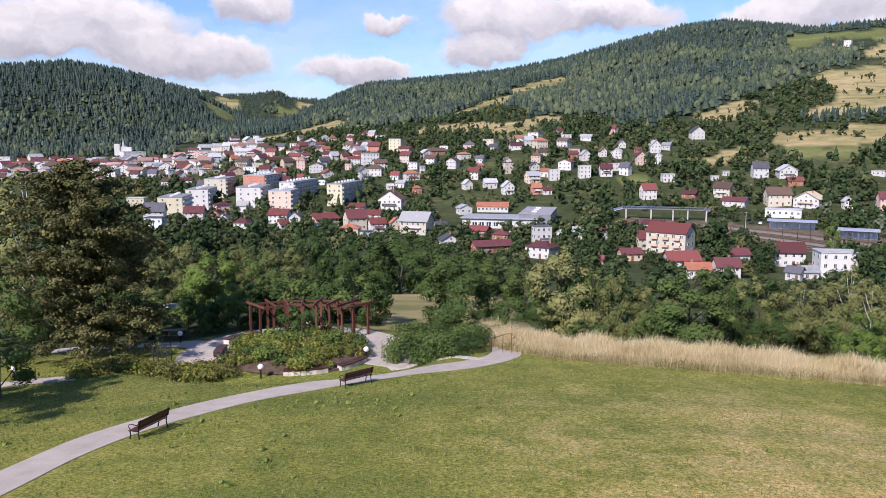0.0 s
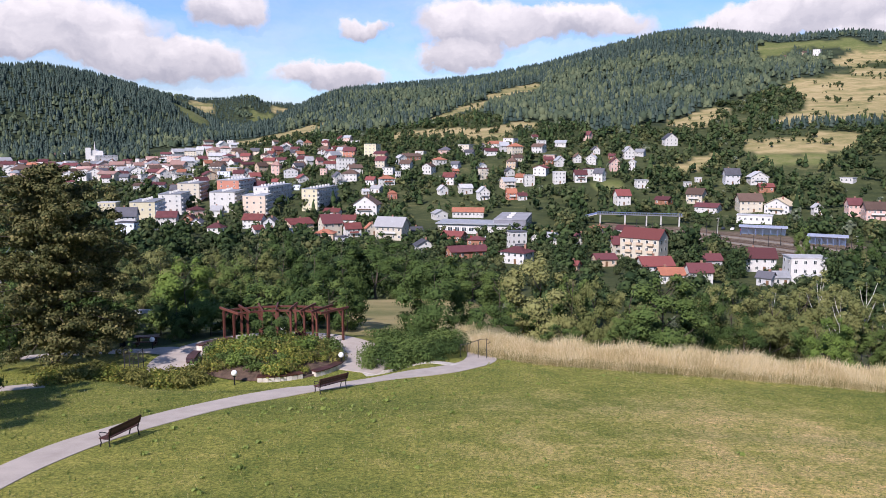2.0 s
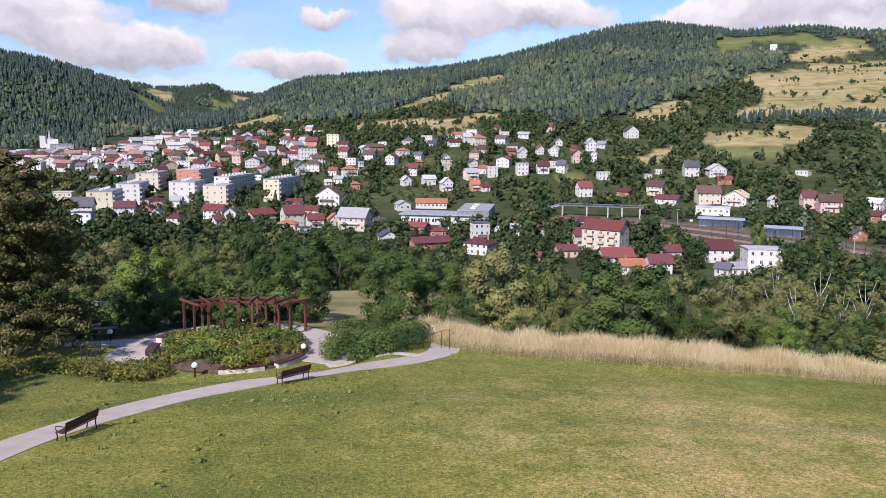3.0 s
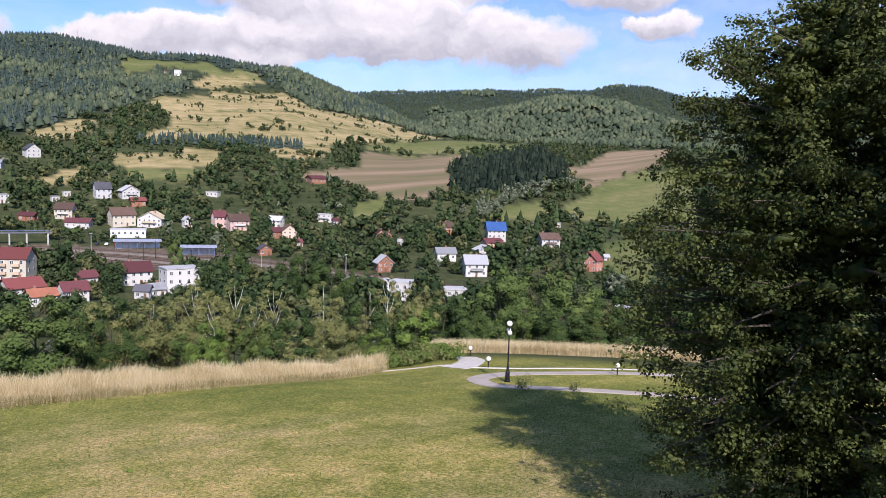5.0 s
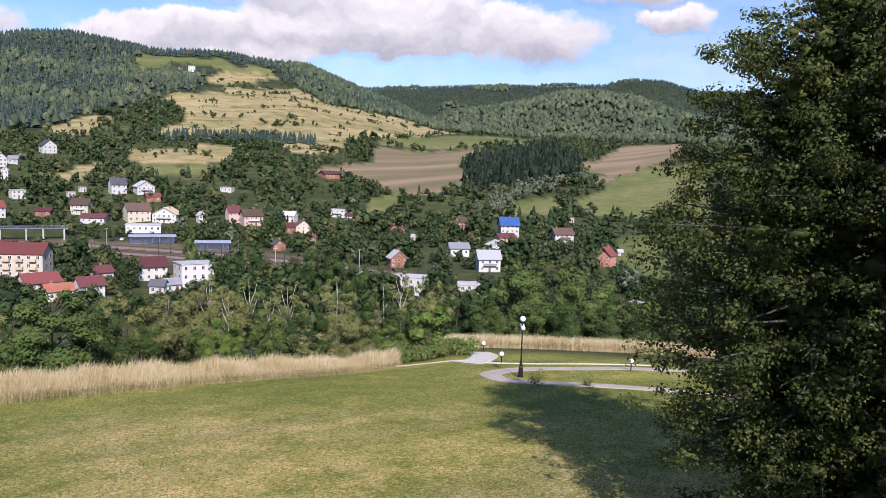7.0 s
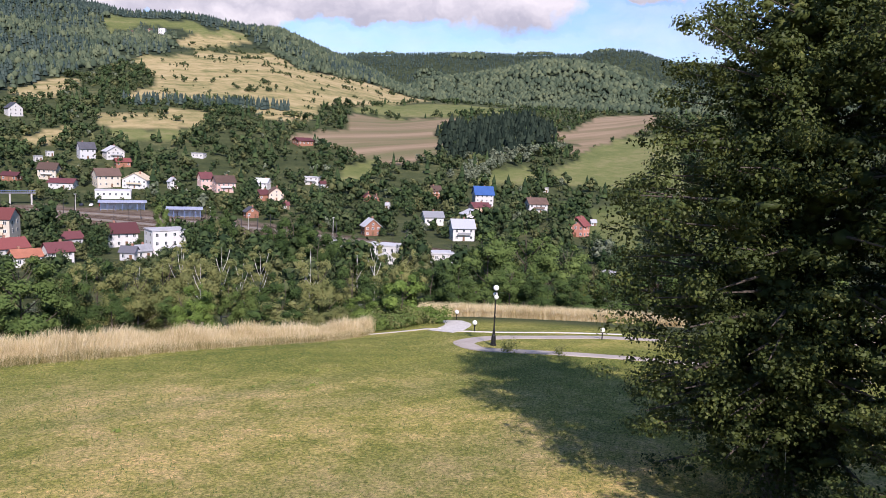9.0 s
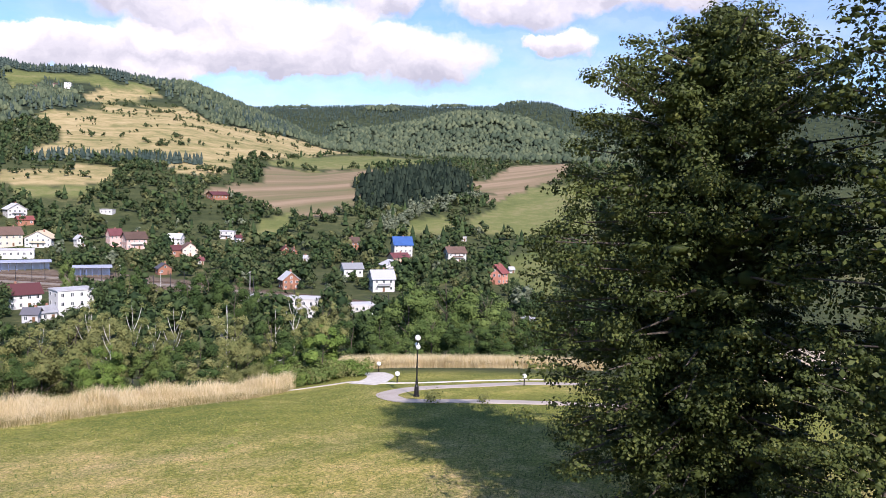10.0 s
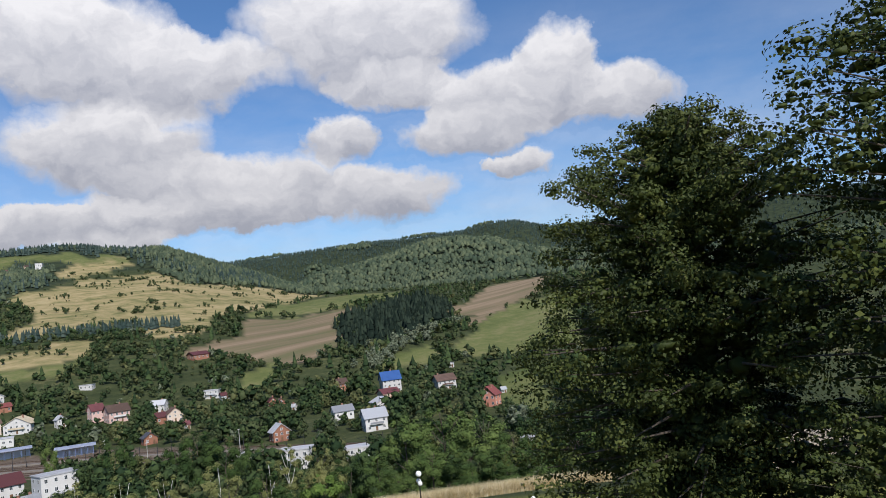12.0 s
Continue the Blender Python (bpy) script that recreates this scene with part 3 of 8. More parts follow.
def strew(templates, x, y, z, height, rng, lean=0.0, widths=(0.85, 1.15)):
    """Copies of small shapes of unit height at plan points, turned and sized at random. Loose corner lists give all corners, (corners, faces) give a list of blocks."""
    out, solid = [], isinstance(templates[0], tuple)
    pick = rng.integers(0, len(templates), len(x))
    for k, whole in enumerate(templates):
        tpl = whole[0] if solid else whole
        i = np.where(pick == k)[0]
        if not len(i):
            continue
        w = rng.random(len(i)) * 2 * np.pi
        c, s = np.cos(w)[:, None], np.sin(w)[:, None]
        h = height[i][:, None]
        f = h * (widths[0] + (widths[1] - widths[0]) * rng.random(len(i)))[:, None]
        px = (tpl[None, :, 0] * c - tpl[None, :, 1] * s) * f + x[i][:, None]
        py = (tpl[None, :, 0] * s + tpl[None, :, 1] * c) * f + y[i][:, None]
        pz = tpl[None, :, 2] * h + z[i][:, None]
        if lean:
            px = px + tpl[None, :, 2] ** 2 * h * lean * rng.normal(size=(len(i), 1))
        v = np.stack([px, py, pz], -1).reshape(-1, 3)
        if solid:
            v = v, (whole[1][None] + (np.arange(len(i)) * len(tpl))[:, None, None]).reshape(-1, 3)
        out.append(v)
    return out if solid else np.concatenate(out)


def along(points, off):
    p = np.array(points, float)
    t = np.gradient(p, axis=0)
    t /= np.linalg.norm(t, axis=1)[:, None]
    return p + np.stack([t[:, 1], -t[:, 0]], 1) * off


def dense(p, step):
    p = np.array(p, float)
    s = np.concatenate([[0], np.cumsum(np.hypot(*np.diff(p, axis=0).T))])
    q = np.arange(0, s[-1], step)
    u = np.stack([np.interp(q, s, p[:, 0]), np.interp(q, s, p[:, 1])], 1)
    return u
# ---- trees ----
def crown_clumps(rng, height, radius, start, count, peak=0.45):
    """Clump centres and radii filling an uneven crown from start*height to the top."""
    cs, rs = [], []
    for i in range(count):
        u = (i + rng.random()) / count
        z = start * height + (1 - start) * height * u
        belly = radius * (1 - abs((u - peak) / (1.02 - peak if u > peak else peak + 0.35)) ** 2.6) ** 0.6
        w, r = i * 2.4 + 0.6 * rng.normal(), belly * (0.5 + 0.4 * rng.random())
        cs.append((r * np.cos(w), r * np.sin(w), z))
        rs.append(max(0.035 * height, belly * (0.23 + 0.18 * rng.random()) * (24 / max(count, 24)) ** 0.4))
    return np.array(cs), np.array(rs)


def bough_crown(rng, height, radius, start, boughs, peak):
    """Layered boughs that reach out from the stem: spray centres, spray radii and the boughs' lines."""
    cs, rs, lines = [], [], []
    for i in range(boughs):
        u = ((i + rng.random()) / boughs) ** 1.15
        z = start * height + (0.97 - start) * height * u
        belly = (1 - max(0.0, (u - peak) / (1 - peak)) ** 2.5) ** 0.75 if u > peak else 1 - 0.3 * ((peak - u) / peak) ** 2
        reach = radius * max(0.1, belly) * (0.86 + 0.24 * rng.random())
        w = i * 2.4 + 0.5 * rng.normal()
        rise, droop = 0.25 + 0.3 * u + 0.1 * rng.normal(), 0.32 - 0.2 * u
        d, e = np.array([np.cos(w), np.sin(w), 0]), np.array([-np.sin(w), np.cos(w), 0])
        at = lambda f: d * reach * f + np.array([0, 0, z + reach * (rise * f - droop * f * f)])
        lines.append([np.array([0, 0, z - 0.1]), at(0.5), at(0.95)])
        for f in (0.3, 0.5, 0.66, 0.8, 0.92, 1.0):
            cs.append(at(f) + e * rng.normal() * 0.16 * reach + rng.normal(size=3) * 0.03 * reach)
            rs.append((0.045 * radius + 0.075 * reach) * (1.2 - 0.4 * f) * (0.75 + 0.5 * rng.random()))
    cs.append(np.array([0, 0, 0.975 * height]))
    rs.append(0.12 * radius)
    return np.array(cs), np.array(rs), lines


def tree_meshes(name, seed, height, radius, start, clumps, leaves, leaf_size, leaf_mat, bark, peak=0.45, trunk_r=None, limbs=8, rounded=True, split=False):
    rng = np.random.default_rng(seed)
    tr = trunk_r or height * 0.018
    s, apart = Shape(), []
    zs = [-0.6, 0.0, 0.15, 0.4, 0.7, 0.94]
    bend = rng.normal(size=(6, 2)) * 0.012 * height
    bend[:2] = 0
    line = [(bend[i][0], bend[i][1], z * height if z > 0 else z) for i, z in enumerate(zs)]
    s.tube(line, [tr * k for k in (1.5, 1.3, 0.95, 0.6, 0.26, 0.05)], 8)
    if rounded:
        cs, rs = crown_clumps(rng, height, radius, start, clumps, peak)
        v = leaf_cloud(rng, cs, rs, leaves, leaf_size, flat=0.75, shell=0.3, heart=(0, 0, height * (start + 0.35 * (1 - start))))
        v = v.reshape(-1, 4, 3)
        loose = np.stack([v[:, 0], 1.25 * v[:, 1] - 0.25 * v[:, 3], 0.5 * v[:, 2] + 0.5 * v[:, 3]], 1).reshape(-1, 3)
        hearts = join([lump(rng, c, 0.7 * r, 0.72) for c, r in zip(cs, rs)])
        crown = blocks_mesh(name + "_crown", [(loose, np.arange(len(loose)).reshape(-1, 3)), hearts], leaf_mat)
        for c in cs[rng.permutation(len(cs))[:limbs]]:
            z0 = max(start * height * 0.85, c[2] - 0.25 * height)
            base = np.array([np.interp(z0, [p[2] for p in line], [p[k] for p in line]) for k in (0, 1)] + [z0])
            mid = base * 0.45 + c * 0.55 + np.array([0, 0, -0.03 * height])
            if split:
                apart.append(Shape().tube([base, mid, c], [tr * 0.5, tr * 0.3, tr * 0.07], 5).mesh(name + "_limb", bark, flat=False))
            else:
                s.tube([base, mid, c], [tr * 0.5, tr * 0.3, tr * 0.07], 5)
    else:
        cs, rs, lines = bough_crown(rng, height, radius, start, clumps, peak)
        inner = np.array([l[0] + (l[1] - l[0]) * f for l in lines for f in (0.1, 0.5, 0.9)])
        v = np.concatenate([leaf_cloud(rng, cs, rs, leaves, leaf_size, flat=0.55, shell=0.45), leaf_cloud(rng, inner, np.full(len(inner), 0.12 * radius), leaves // 8, leaf_size * 1.4, shell=0.9)])
        hearts = join([lump(rng, c, (0.5 if i % 6 < 3 else 0.25) * r, 0.5) for i, (c, r) in enumerate(zip(cs, rs))] + [lump(rng, c, 0.06 * radius, 0.8) for c in inner])
        crown = blocks_mesh(name + "_crown", [(v, np.arange(len(v)).reshape(-1, 4)), hearts], leaf_mat)
        for i, l in enumerate(lines):
            k = 1 - 0.75 * i / len(lines)
            s.tube(l, [tr * 0.3 * k, tr * 0.18 * k, tr * 0.04], 5)
    return s.mesh(name + "_trunk", bark, flat=False), crown, apart


def plant(name, meshes, x, y, scale=1.0, turn=0.0, label="", category="tree", group="", sink=0.0, wide=1.0):
    t = thing(name, Matrix.Translation((x, y, gz(x, y) - sink)) @ Euler((0, 0, turn)).to_matrix().to_4x4() @ Matrix.Diagonal((scale * wide, scale * wide, scale, 1)), label, category, group)
    if meshes[0]:
        part_of(t, "trunk", meshes[0])
    part_of(t, "crown", meshes[1])
    for limb in meshes[2]:
        part_of(t, "limb", limb)
    return t


# small corner lists for the far woods, of unit height
def conifer_solid(rng, tiers=3, sides=6):
    """Stacked closed cones."""
    pieces = []
    for k in range(tiers):
        z0, z1 = 0.10 + 0.9 * k / tiers * 0.92, min(1.0, 0.10 + 0.9 * (k + 1.55) / tiers)
        r = 0.2 * (1 - k / tiers) ** 0.8 + 0.02
        ring = [(r * (0.8 + 0.4 * rng.random()) * np.cos(2 * np.pi * j / sides + k), r * (0.8 + 0.4 * rng.random()) * np.sin(2 * np.pi * j / sides + k), z0 + 0.035 * rng.normal()) for j in range(sides)]
        pieces.append((np.array(ring + [(0, 0, z1)]), np.array([(j, (j + 1) % sides, sides) for j in range(sides)])))
    return join(pieces)


def dome(rng, wide=0.4):
    """One rounded crown, as the far woods show them."""
    v, f = lump(rng, (0, 0, 0), 1.0, 1.0, 5, 0.26)
    f = f[5:]
    return v * np.array([wide, wide, 0.5]) + np.array([0, 0, 0.5]), f


def clump_plan(rng, lumps, wide=0.36, low=0.3):
    """Centres and radii of the clumps of a crown of unit height, the large middle one first."""
    plan = [(np.array([0, 0, 0.5]), 0.33)]
    for i in range(lumps):
        w, z = i * 2.4 + rng.normal() * 0.4, low + (0.86 - low) * (i + 0.5) / lumps
        r = (wide - 0.1) * (1 - 0.75 * max(0, (z - 0.5) / 0.5) ** 1.5)
        plan.append((np.array([r * np.cos(w), r * np.sin(w), z]), 0.13 + 0.07 * rng.random()))
    return plan


def leafy(rng, lumps, leaves, size):
    """A crown of clumps that are covered with leaf sprays and hold a smaller solid heart."""
    plan = clump_plan(rng, lumps, 0.38, 0.22)
    v, f = join([lump(rng, c, r * 0.7, 1.0) for c, r in plan])
    w = np.array([r * r for c, r in plan])
    k = rng.choice(len(plan), leaves, p=w / w.sum())
    u = rng.normal(size=(leaves, 3))
    u /= np.linalg.norm(u, axis=1)[:, None]
    q = np.array([plan[i][0] for i in k]) + u * np.array([plan[i][1] for i in k])[:, None] * (0.85 + 0.25 * rng.random((leaves, 1)))
    n = u + 0.35 * rng.normal(size=(leaves, 3)) + np.array([0, 0, 0.25])
    n /= np.linalg.norm(n, axis=1)[:, None]
    a = np.cross(n, rng.normal(size=(leaves, 3)))
    a /= np.linalg.norm(a, axis=1)[:, None]
    b = np.cross(n, a)
    s = size * (0.7 + 0.9 * rng.random((leaves, 1)))
    t = np.stack([q + a * s, q - 0.5 * a * s + 0.8 * b * s, q - 0.5 * a * s - 0.8 * b * s], 1)[:2 * leaves // 3].reshape(-1, 3)
    return join([(v, f), (t, np.arange(len(t)).reshape(-1, 3))])


trng = np.random.default_rng(11)
CONIFERS = [conifer_solid(trng) for _ in range(6)]
BUSHY = [dome(trng) for _ in range(8)]
BUSHY_FINE = [leafy(trng, 2, 30, 0.12) for _ in range(10)]
BUSHY_NEAR = [leafy(trng, 6, 130, 0.075) for _ in range(8)]
BUSHY_CLOSE = [leafy(trng, 9, 520, 0.045) for _ in range(6)]


def woods(name, x, y, h, templates, mat, label, category="trees"):
    if len(x):
        v = strew(templates, x, y, ground(x, y) - 0.4, h, trng)
        thing(name, Matrix(), label, category, data=blocks_mesh(name, v, mat), kind="stuff")


def polar_points(n, b0, b1, d0, d1):
    b = np.radians(b0 + (b1 - b0) * trng.random(n))
    d = np.sqrt(d0**2 + (d1**2 - d0**2) * trng.random(n))
    return np.sin(b) * d, np.cos(b) * d


def cleared(x, y, fields=None):
    e = 1 + 0.02 * wave(x, y, 90) + 0.012 * wave(y, x, 31)
    out = np.zeros(len(x), bool)
    for poly in fields or STRAW_FIELDS + PLOUGHED + MEADOWS:
        out |= in_poly(x * e, y * e, poly)
    return out


fx, fy = polar_points(44000, -46, 80, 800, 2080)
fb, fd = np.degrees(np.arctan2(fx, fy)), np.hypot(fx, fy)
keep = (fd > np.interp(fb, *WOOD_EDGE) * (1 + 0.06 * wave(fx, fy, 160))) & ~cleared(fx, fy)
keep &= ~((fb > 26) & (fb < 33.5) & (fd > 1450) & (fd < 1750) & (trng.random(len(fx)) > 0.3))
fx, fy, fb, fd = fx[keep], fy[keep], fb[keep], fd[keep]
low = np.where(cleared(fx * 1.03, fy * 1.03) | cleared(fx * 1.06, fy * 1.06), 0.35, 1.0)
dark = wave(fx, fy, 300) * 0.6 + wave(fy, fx, 110) * 0.4 + 0.7 * smooth((fd - 1500) / 300) * (fb < 33) - 0.3 + 0.35 * (fb < -10) - 0.2 * (fb > 33) - 1.0 * (fb > 41) > trng.random(len(fx)) - 0.55
woods("spruce_forest", fx[dark], fy[dark], (11 + 8 * trng.random(dark.sum())) * low[dark], CONIFERS, M_NEEDLE_HAZY, "dark green spruce forest covering the upper hillsides")
pointed = ~dark & (trng.random(len(fx)) < np.where(fb > 41, 0.15, 0.45))
for k, tpl, h, what in ((~dark & ~pointed & (fd < 1450), BUSHY, 8, "broadleaf forest on the lower"), (~dark & ~pointed & (fd >= 1450), BUSHY, 8, "broadleaf forest on the upper"), (pointed, CONIFERS, 11, "larch forest mixed into the broadleaf on the")):
    woods("larch_forest" if tpl is CONIFERS else "broadleaf_forest", fx[k], fy[k], (h + 6 * trng.random(k.sum())) * low[k], tpl, M_CANOPY_HAZY, "green " + what + " hillsides")
far_parts = [polar_points(n, b0, b1, 2000, 3750) for n, b0, b1 in ((3800, -21, -5), (10500, 36, 66), (2200, 66, 85))]
hx, hy = np.concatenate([p[0] for p in far_parts]), np.concatenate([p[1] for p in far_parts])
hd = np.hypot(hx, hy)
sightly = (ground(hx, hy) > 14 + hd * 0.012) & ~cleared(hx, hy)
hx, hy, hd = hx[sightly], hy[sightly], hd[sightly]
conif = (hd > 2950) & (wave(hx, hy, 300) > -0.5)
woods("distant_spruce_forest", hx[conif], hy[conif], 10 + 6 * trng.random(conif.sum()), CONIFERS, M_NEEDLE_HAZY, "far dark spruce forest on the distant ridges")
woods("distant_broadleaf_forest", hx[~conif], hy[~conif], 14 + 7 * trng.random((~conif).sum()), BUSHY, M_CANOPY_HAZY, "far pale green broadleaf forest on the distant slopes")
# ---- the park: paths, round garden, pergola, benches, lamps ----
M_PATH = material("path_gravel", [(0.3, (0.37, 0.32, 0.28)), (0.7, (0.48, 0.42, 0.37))], 0.8, rough=0.95, bump=0.01, bump_scale=40, fine=0.18, fine_scale=25)
M_STONE = material("pale_stone", [(0.3, (0.42, 0.38, 0.33)), (0.7, (0.64, 0.60, 0.54))], 3, rough=0.9, bump=0.02, fine=0.2, by_object=0.3)
M_SOIL = material("bark_mulch", [(0.3, (0.06, 0.04, 0.03)), (0.7, (0.15, 0.10, 0.07))], 2.5, rough=0.95, bump=0.03, bump_scale=20, fine=0.3)
M_TIMBER = material("stained_timber", [(0.3, (0.085, 0.03, 0.022)), (0.7, (0.15, 0.055, 0.038))], 2, rough=0.55, bump=0.006, stretch=(1, 1, 0.2), by_object=0.3)
M_SLAT = material("bench_slat", [(0.3, (0.045, 0.018, 0.014)), (0.7, (0.10, 0.04, 0.03))], 4, rough=0.5, stretch=(0.2, 1, 1), by_object=0.3)
M_IRON = material("black_iron", two((0.018, 0.018, 0.02), 0.3), 4, rough=0.45, metal=0.3)
M_OPAL = material("opal_glass", two((0.86, 0.86, 0.85), 0.03), 2, rough=0.25, spec=0.5)
M_SHRUB = leaf("bed_shrub_leaf", [(0.2, (0.10, 0.135, 0.03)), (0.5, (0.22, 0.25, 0.055)), (0.85, (0.42, 0.34, 0.08))], 0.8, 0.3, 0.6, spec=0.1)
M_HEDGE = leaf("hedge_leaf", [(0.2, (0.095, 0.11, 0.03)), (0.7, (0.25, 0.235, 0.07))], 0.8, 0.25, 0.6, spec=0.1)


def curve_through(points, step=0.6):
    p = np.array(points, float)
    q = np.linspace(0, len(p) - 1, 12 * len(p))
    out = []
    for t in q:
        i = min(int(t), len(p) - 2)
        u = t - i
        a, b, c, d = p[max(i - 1, 0)], p[i], p[i + 1], p[min(i + 2, len(p) - 1)]
        out.append(0.5 * (2 * b + (c - a) * u + (2 * a - 5 * b + 4 * c - d) * u * u + (3 * b - a - 3 * c + d) * u**3))
    return dense(out, step)


def lane(name, points, width, label, mat=None, lift=0.03, category="path"):
    """A strip of paving that lies on the ground, with a small edge."""
    mid = curve_through(points)
    t = np.gradient(mid, axis=0)
    t /= np.linalg.norm(t, axis=1)[:, None]
    nrm = np.stack([t[:, 1], -t[:, 0]], 1)
    wob = 1 + 0.03 * np.sin(np.arange(len(mid)) * 0.7)
    cols = []
    for k in np.linspace(-0.5, 0.5, 5):
        p = mid + nrm * (k * width * wob)[:, None]
        z = ground(p[:, 0], p[:, 1]) + lift
        cols.append(np.column_stack([p, z]))
    n = len(mid)
    v = np.concatenate(cols + [cols[0] - [0, 0, 0.25], cols[-1] - [0, 0, 0.25]])
    f = [(c * n + i, c * n + i + 1, (c + 1) * n + i + 1, (c + 1) * n + i) for c in range(4) for i in range(n - 1)]
    f += [(5 * n + i, 5 * n + i + 1, i + 1, i) for i in range(n - 1)] + [(4 * n + i, 4 * n + i + 1, 6 * n + i + 1, 6 * n + i) for i in range(n - 1)]
    return thing(name, Matrix(), label, category, data=mesh(name, v.tolist(), f, mat or M_PATH), kind="structure")


lane("path", [(-17.5, 20), (-16.2, 24), (-15.7, 26.5), (-15.1, 29.5), (-14.1, 32.5), (-11.9, 36.1), (-9.6, 38.8), (-7.1, 40.9), (-2.8, 44.2), (0.5, 46.1), (2.3, 47.6), (3.9, 50.0), (4.3, 53.5)], 2.0, "pale gravel footpath curving across the lawn")
lane("path", [(-34, 43.0), (-28, 43.6), (-24.3, 44.6), (-21.5, 45.3)], 1.5, "pale gravel branch path beside the low hedge")
lane("path", [(-44, 55), (-32.4, 56.2), (-27.5, 57.6), (-22.6, 58.0), (-19.0, 56.6), (-16.5, 55.5)], 2.2, "pale gravel path in the shade of the big tree", lift=0.02)
lane("path", [(-3.6, 50.0), (-1.5, 50.6), (1.0, 49.4), (2.6, 48.2)], 0.8, "narrow pale kerb path below the shrubs", M_STONE)
lane("path", [(39.3, 34.8), (39.6, 33.4), (42.4, 30.6), (45.7, 26.9), (50, 21.5), (56, 14)], 1.3, "pale gravel path past the lamp post", lift=0.05)
lane("path", [(39.3, 34.6), (40.6, 36.6), (44.3, 37.0), (48.8, 35.0), (53.3, 33.0), (58, 29), (64, 22)], 1.5, "pale gravel path past the lamp post", lift=0.035)
lane("path", [(43.2, 41.6), (45.4, 42.4), (48.6, 44.6), (50.6, 47.4)], 2.2, "small pale cobbled path leading to the hedge", M_STONE)
lane("path", [(38.5, 45.5), (42.5, 43.6), (45.0, 42.8)], 0.35, "thin pale kerb line at the edge of the lawn", M_STONE, 0.06)
lane("path", [(44.6, 41.0), (47.5, 38.6), (52, 36.4), (57, 33.5)], 0.35, "thin pale kerb line at the edge of the lawn", M_STONE, 0.06)

# round garden: ring of paving, planted bed, stone seats, pergola
GX0, GY0 = -10.2, 53.5


def ring_part(r0, r1, a0, a1, z0, z1, n=60, name="ring", mat=None):
    s = Shape()
    for i in range(n):
        u, w = radians(a0 + (a1 - a0) * i / n), radians(a0 + (a1 - a0) * (i + 1) / n)
        pts = [(r * math.cos(q), r * math.sin(q), z) for q in (u, w) for r, z in ((r0, z0), (r1, z0), (r1, z1), (r0, z1))]
        f = [(3, 2, 6, 7), (1, 5, 6, 2), (0, 3, 7, 4)]
        if i == 0:
            f.append((0, 1, 2, 3))
        if i == n - 1:
            f.append((4, 7, 6, 5))
        s.add(pts, f)
    return s.mesh(name, mat)


terrace_m = Matrix.Translation((GX0, GY0, TERRACE))
thing("pavement", terrace_m, "pale gravel ring round the garden bed", "pavement", data=ring_part(4.9, 8.2, -25, 205, -0.3, 0.05, 72, "pavement", M_PATH), kind="structure")
bed = Shape()
prof = [(4.9, 0.06), (4.2, 0.3), (3.0, 0.55), (1.5, 0.8), (0.02, 0.9)]
thing("garden_bed", terrace_m, "raised round bed of dark bark mulch", "flower bed", data=bed.turn(prof, 40).mesh("garden_bed", M_SOIL, flat=False), kind="structure")
thing("kerb", terrace_m, "dark timber kerb round the garden bed", "kerb", data=ring_part(4.85, 5.02, -70, 210, -0.2, 0.12, 60, "kerb", material("dark_kerb", two((0.10, 0.07, 0.06), 0.3), 3)), kind="structure")


def stone_seat(a0, a1, r, label, top=0.3):
    s = thing("stone_bench", terrace_m, label, "bench", "stone benches of the round garden")
    n = max(2, int((a1 - a0) / 4))
    for i in range(n):
        u = a0 + (a1 - a0) * i / n
        part_of(s, "stone", ring_part(r - 0.22, r + 0.25 + 0.02 * (i % 2), u + 0.15, u + (a1 - a0) / n - 0.15, -0.4, top, 2, "stone", M_STONE))
    k = max(6, n)
    for i in range(k):
        u, w = a0 - 0.3 + (a1 - a0 + 0.6) * i / k, (a1 - a0 + 0.6) / k
        part_of(s, "seat_board", ring_part(r - 0.3, r + 0.3, u + 0.05, u + w - 0.05, top + 0.005, top + 0.08, 1, "seat_board", M_SLAT), label="dark timber seat board")


stone_seat(-90, -57, 4.8, "curved pale stone bench with dark wooden seat")
stone_seat(-48, -19, 5.05, "curved pale stone bench with dark wooden seat")
stone_seat(130, 157, 6.1, "curved pale stone bench with dark wooden seat", 0.45)
stone_seat(172, 203, 5.35, "short curved stone bench with dark wooden seat", 0.45)

pergola = thing("pergola", terrace_m, "curved red-brown timber pergola behind the round bed", "pergola")
ANGLES = [52 + 78 * i / 7 for i in range(8)]
RIN, ROUT, TOP = 5.5, 7.1, 2.3


def polar(r, a, z):
    return Vector((r * math.cos(radians(a)), r * math.sin(radians(a)), z))


def beam(p, q, w, h, name):
    d = (q - p)
    m = Matrix.Translation((p + q) / 2) @ d.to_track_quat("X", "Z").to_matrix().to_4x4()
    l = d.length / 2
    return part_of(pergola, name, Shape().box(-l, -w / 2, -h / 2, l, w / 2, h / 2).mesh(name, M_TIMBER), m)


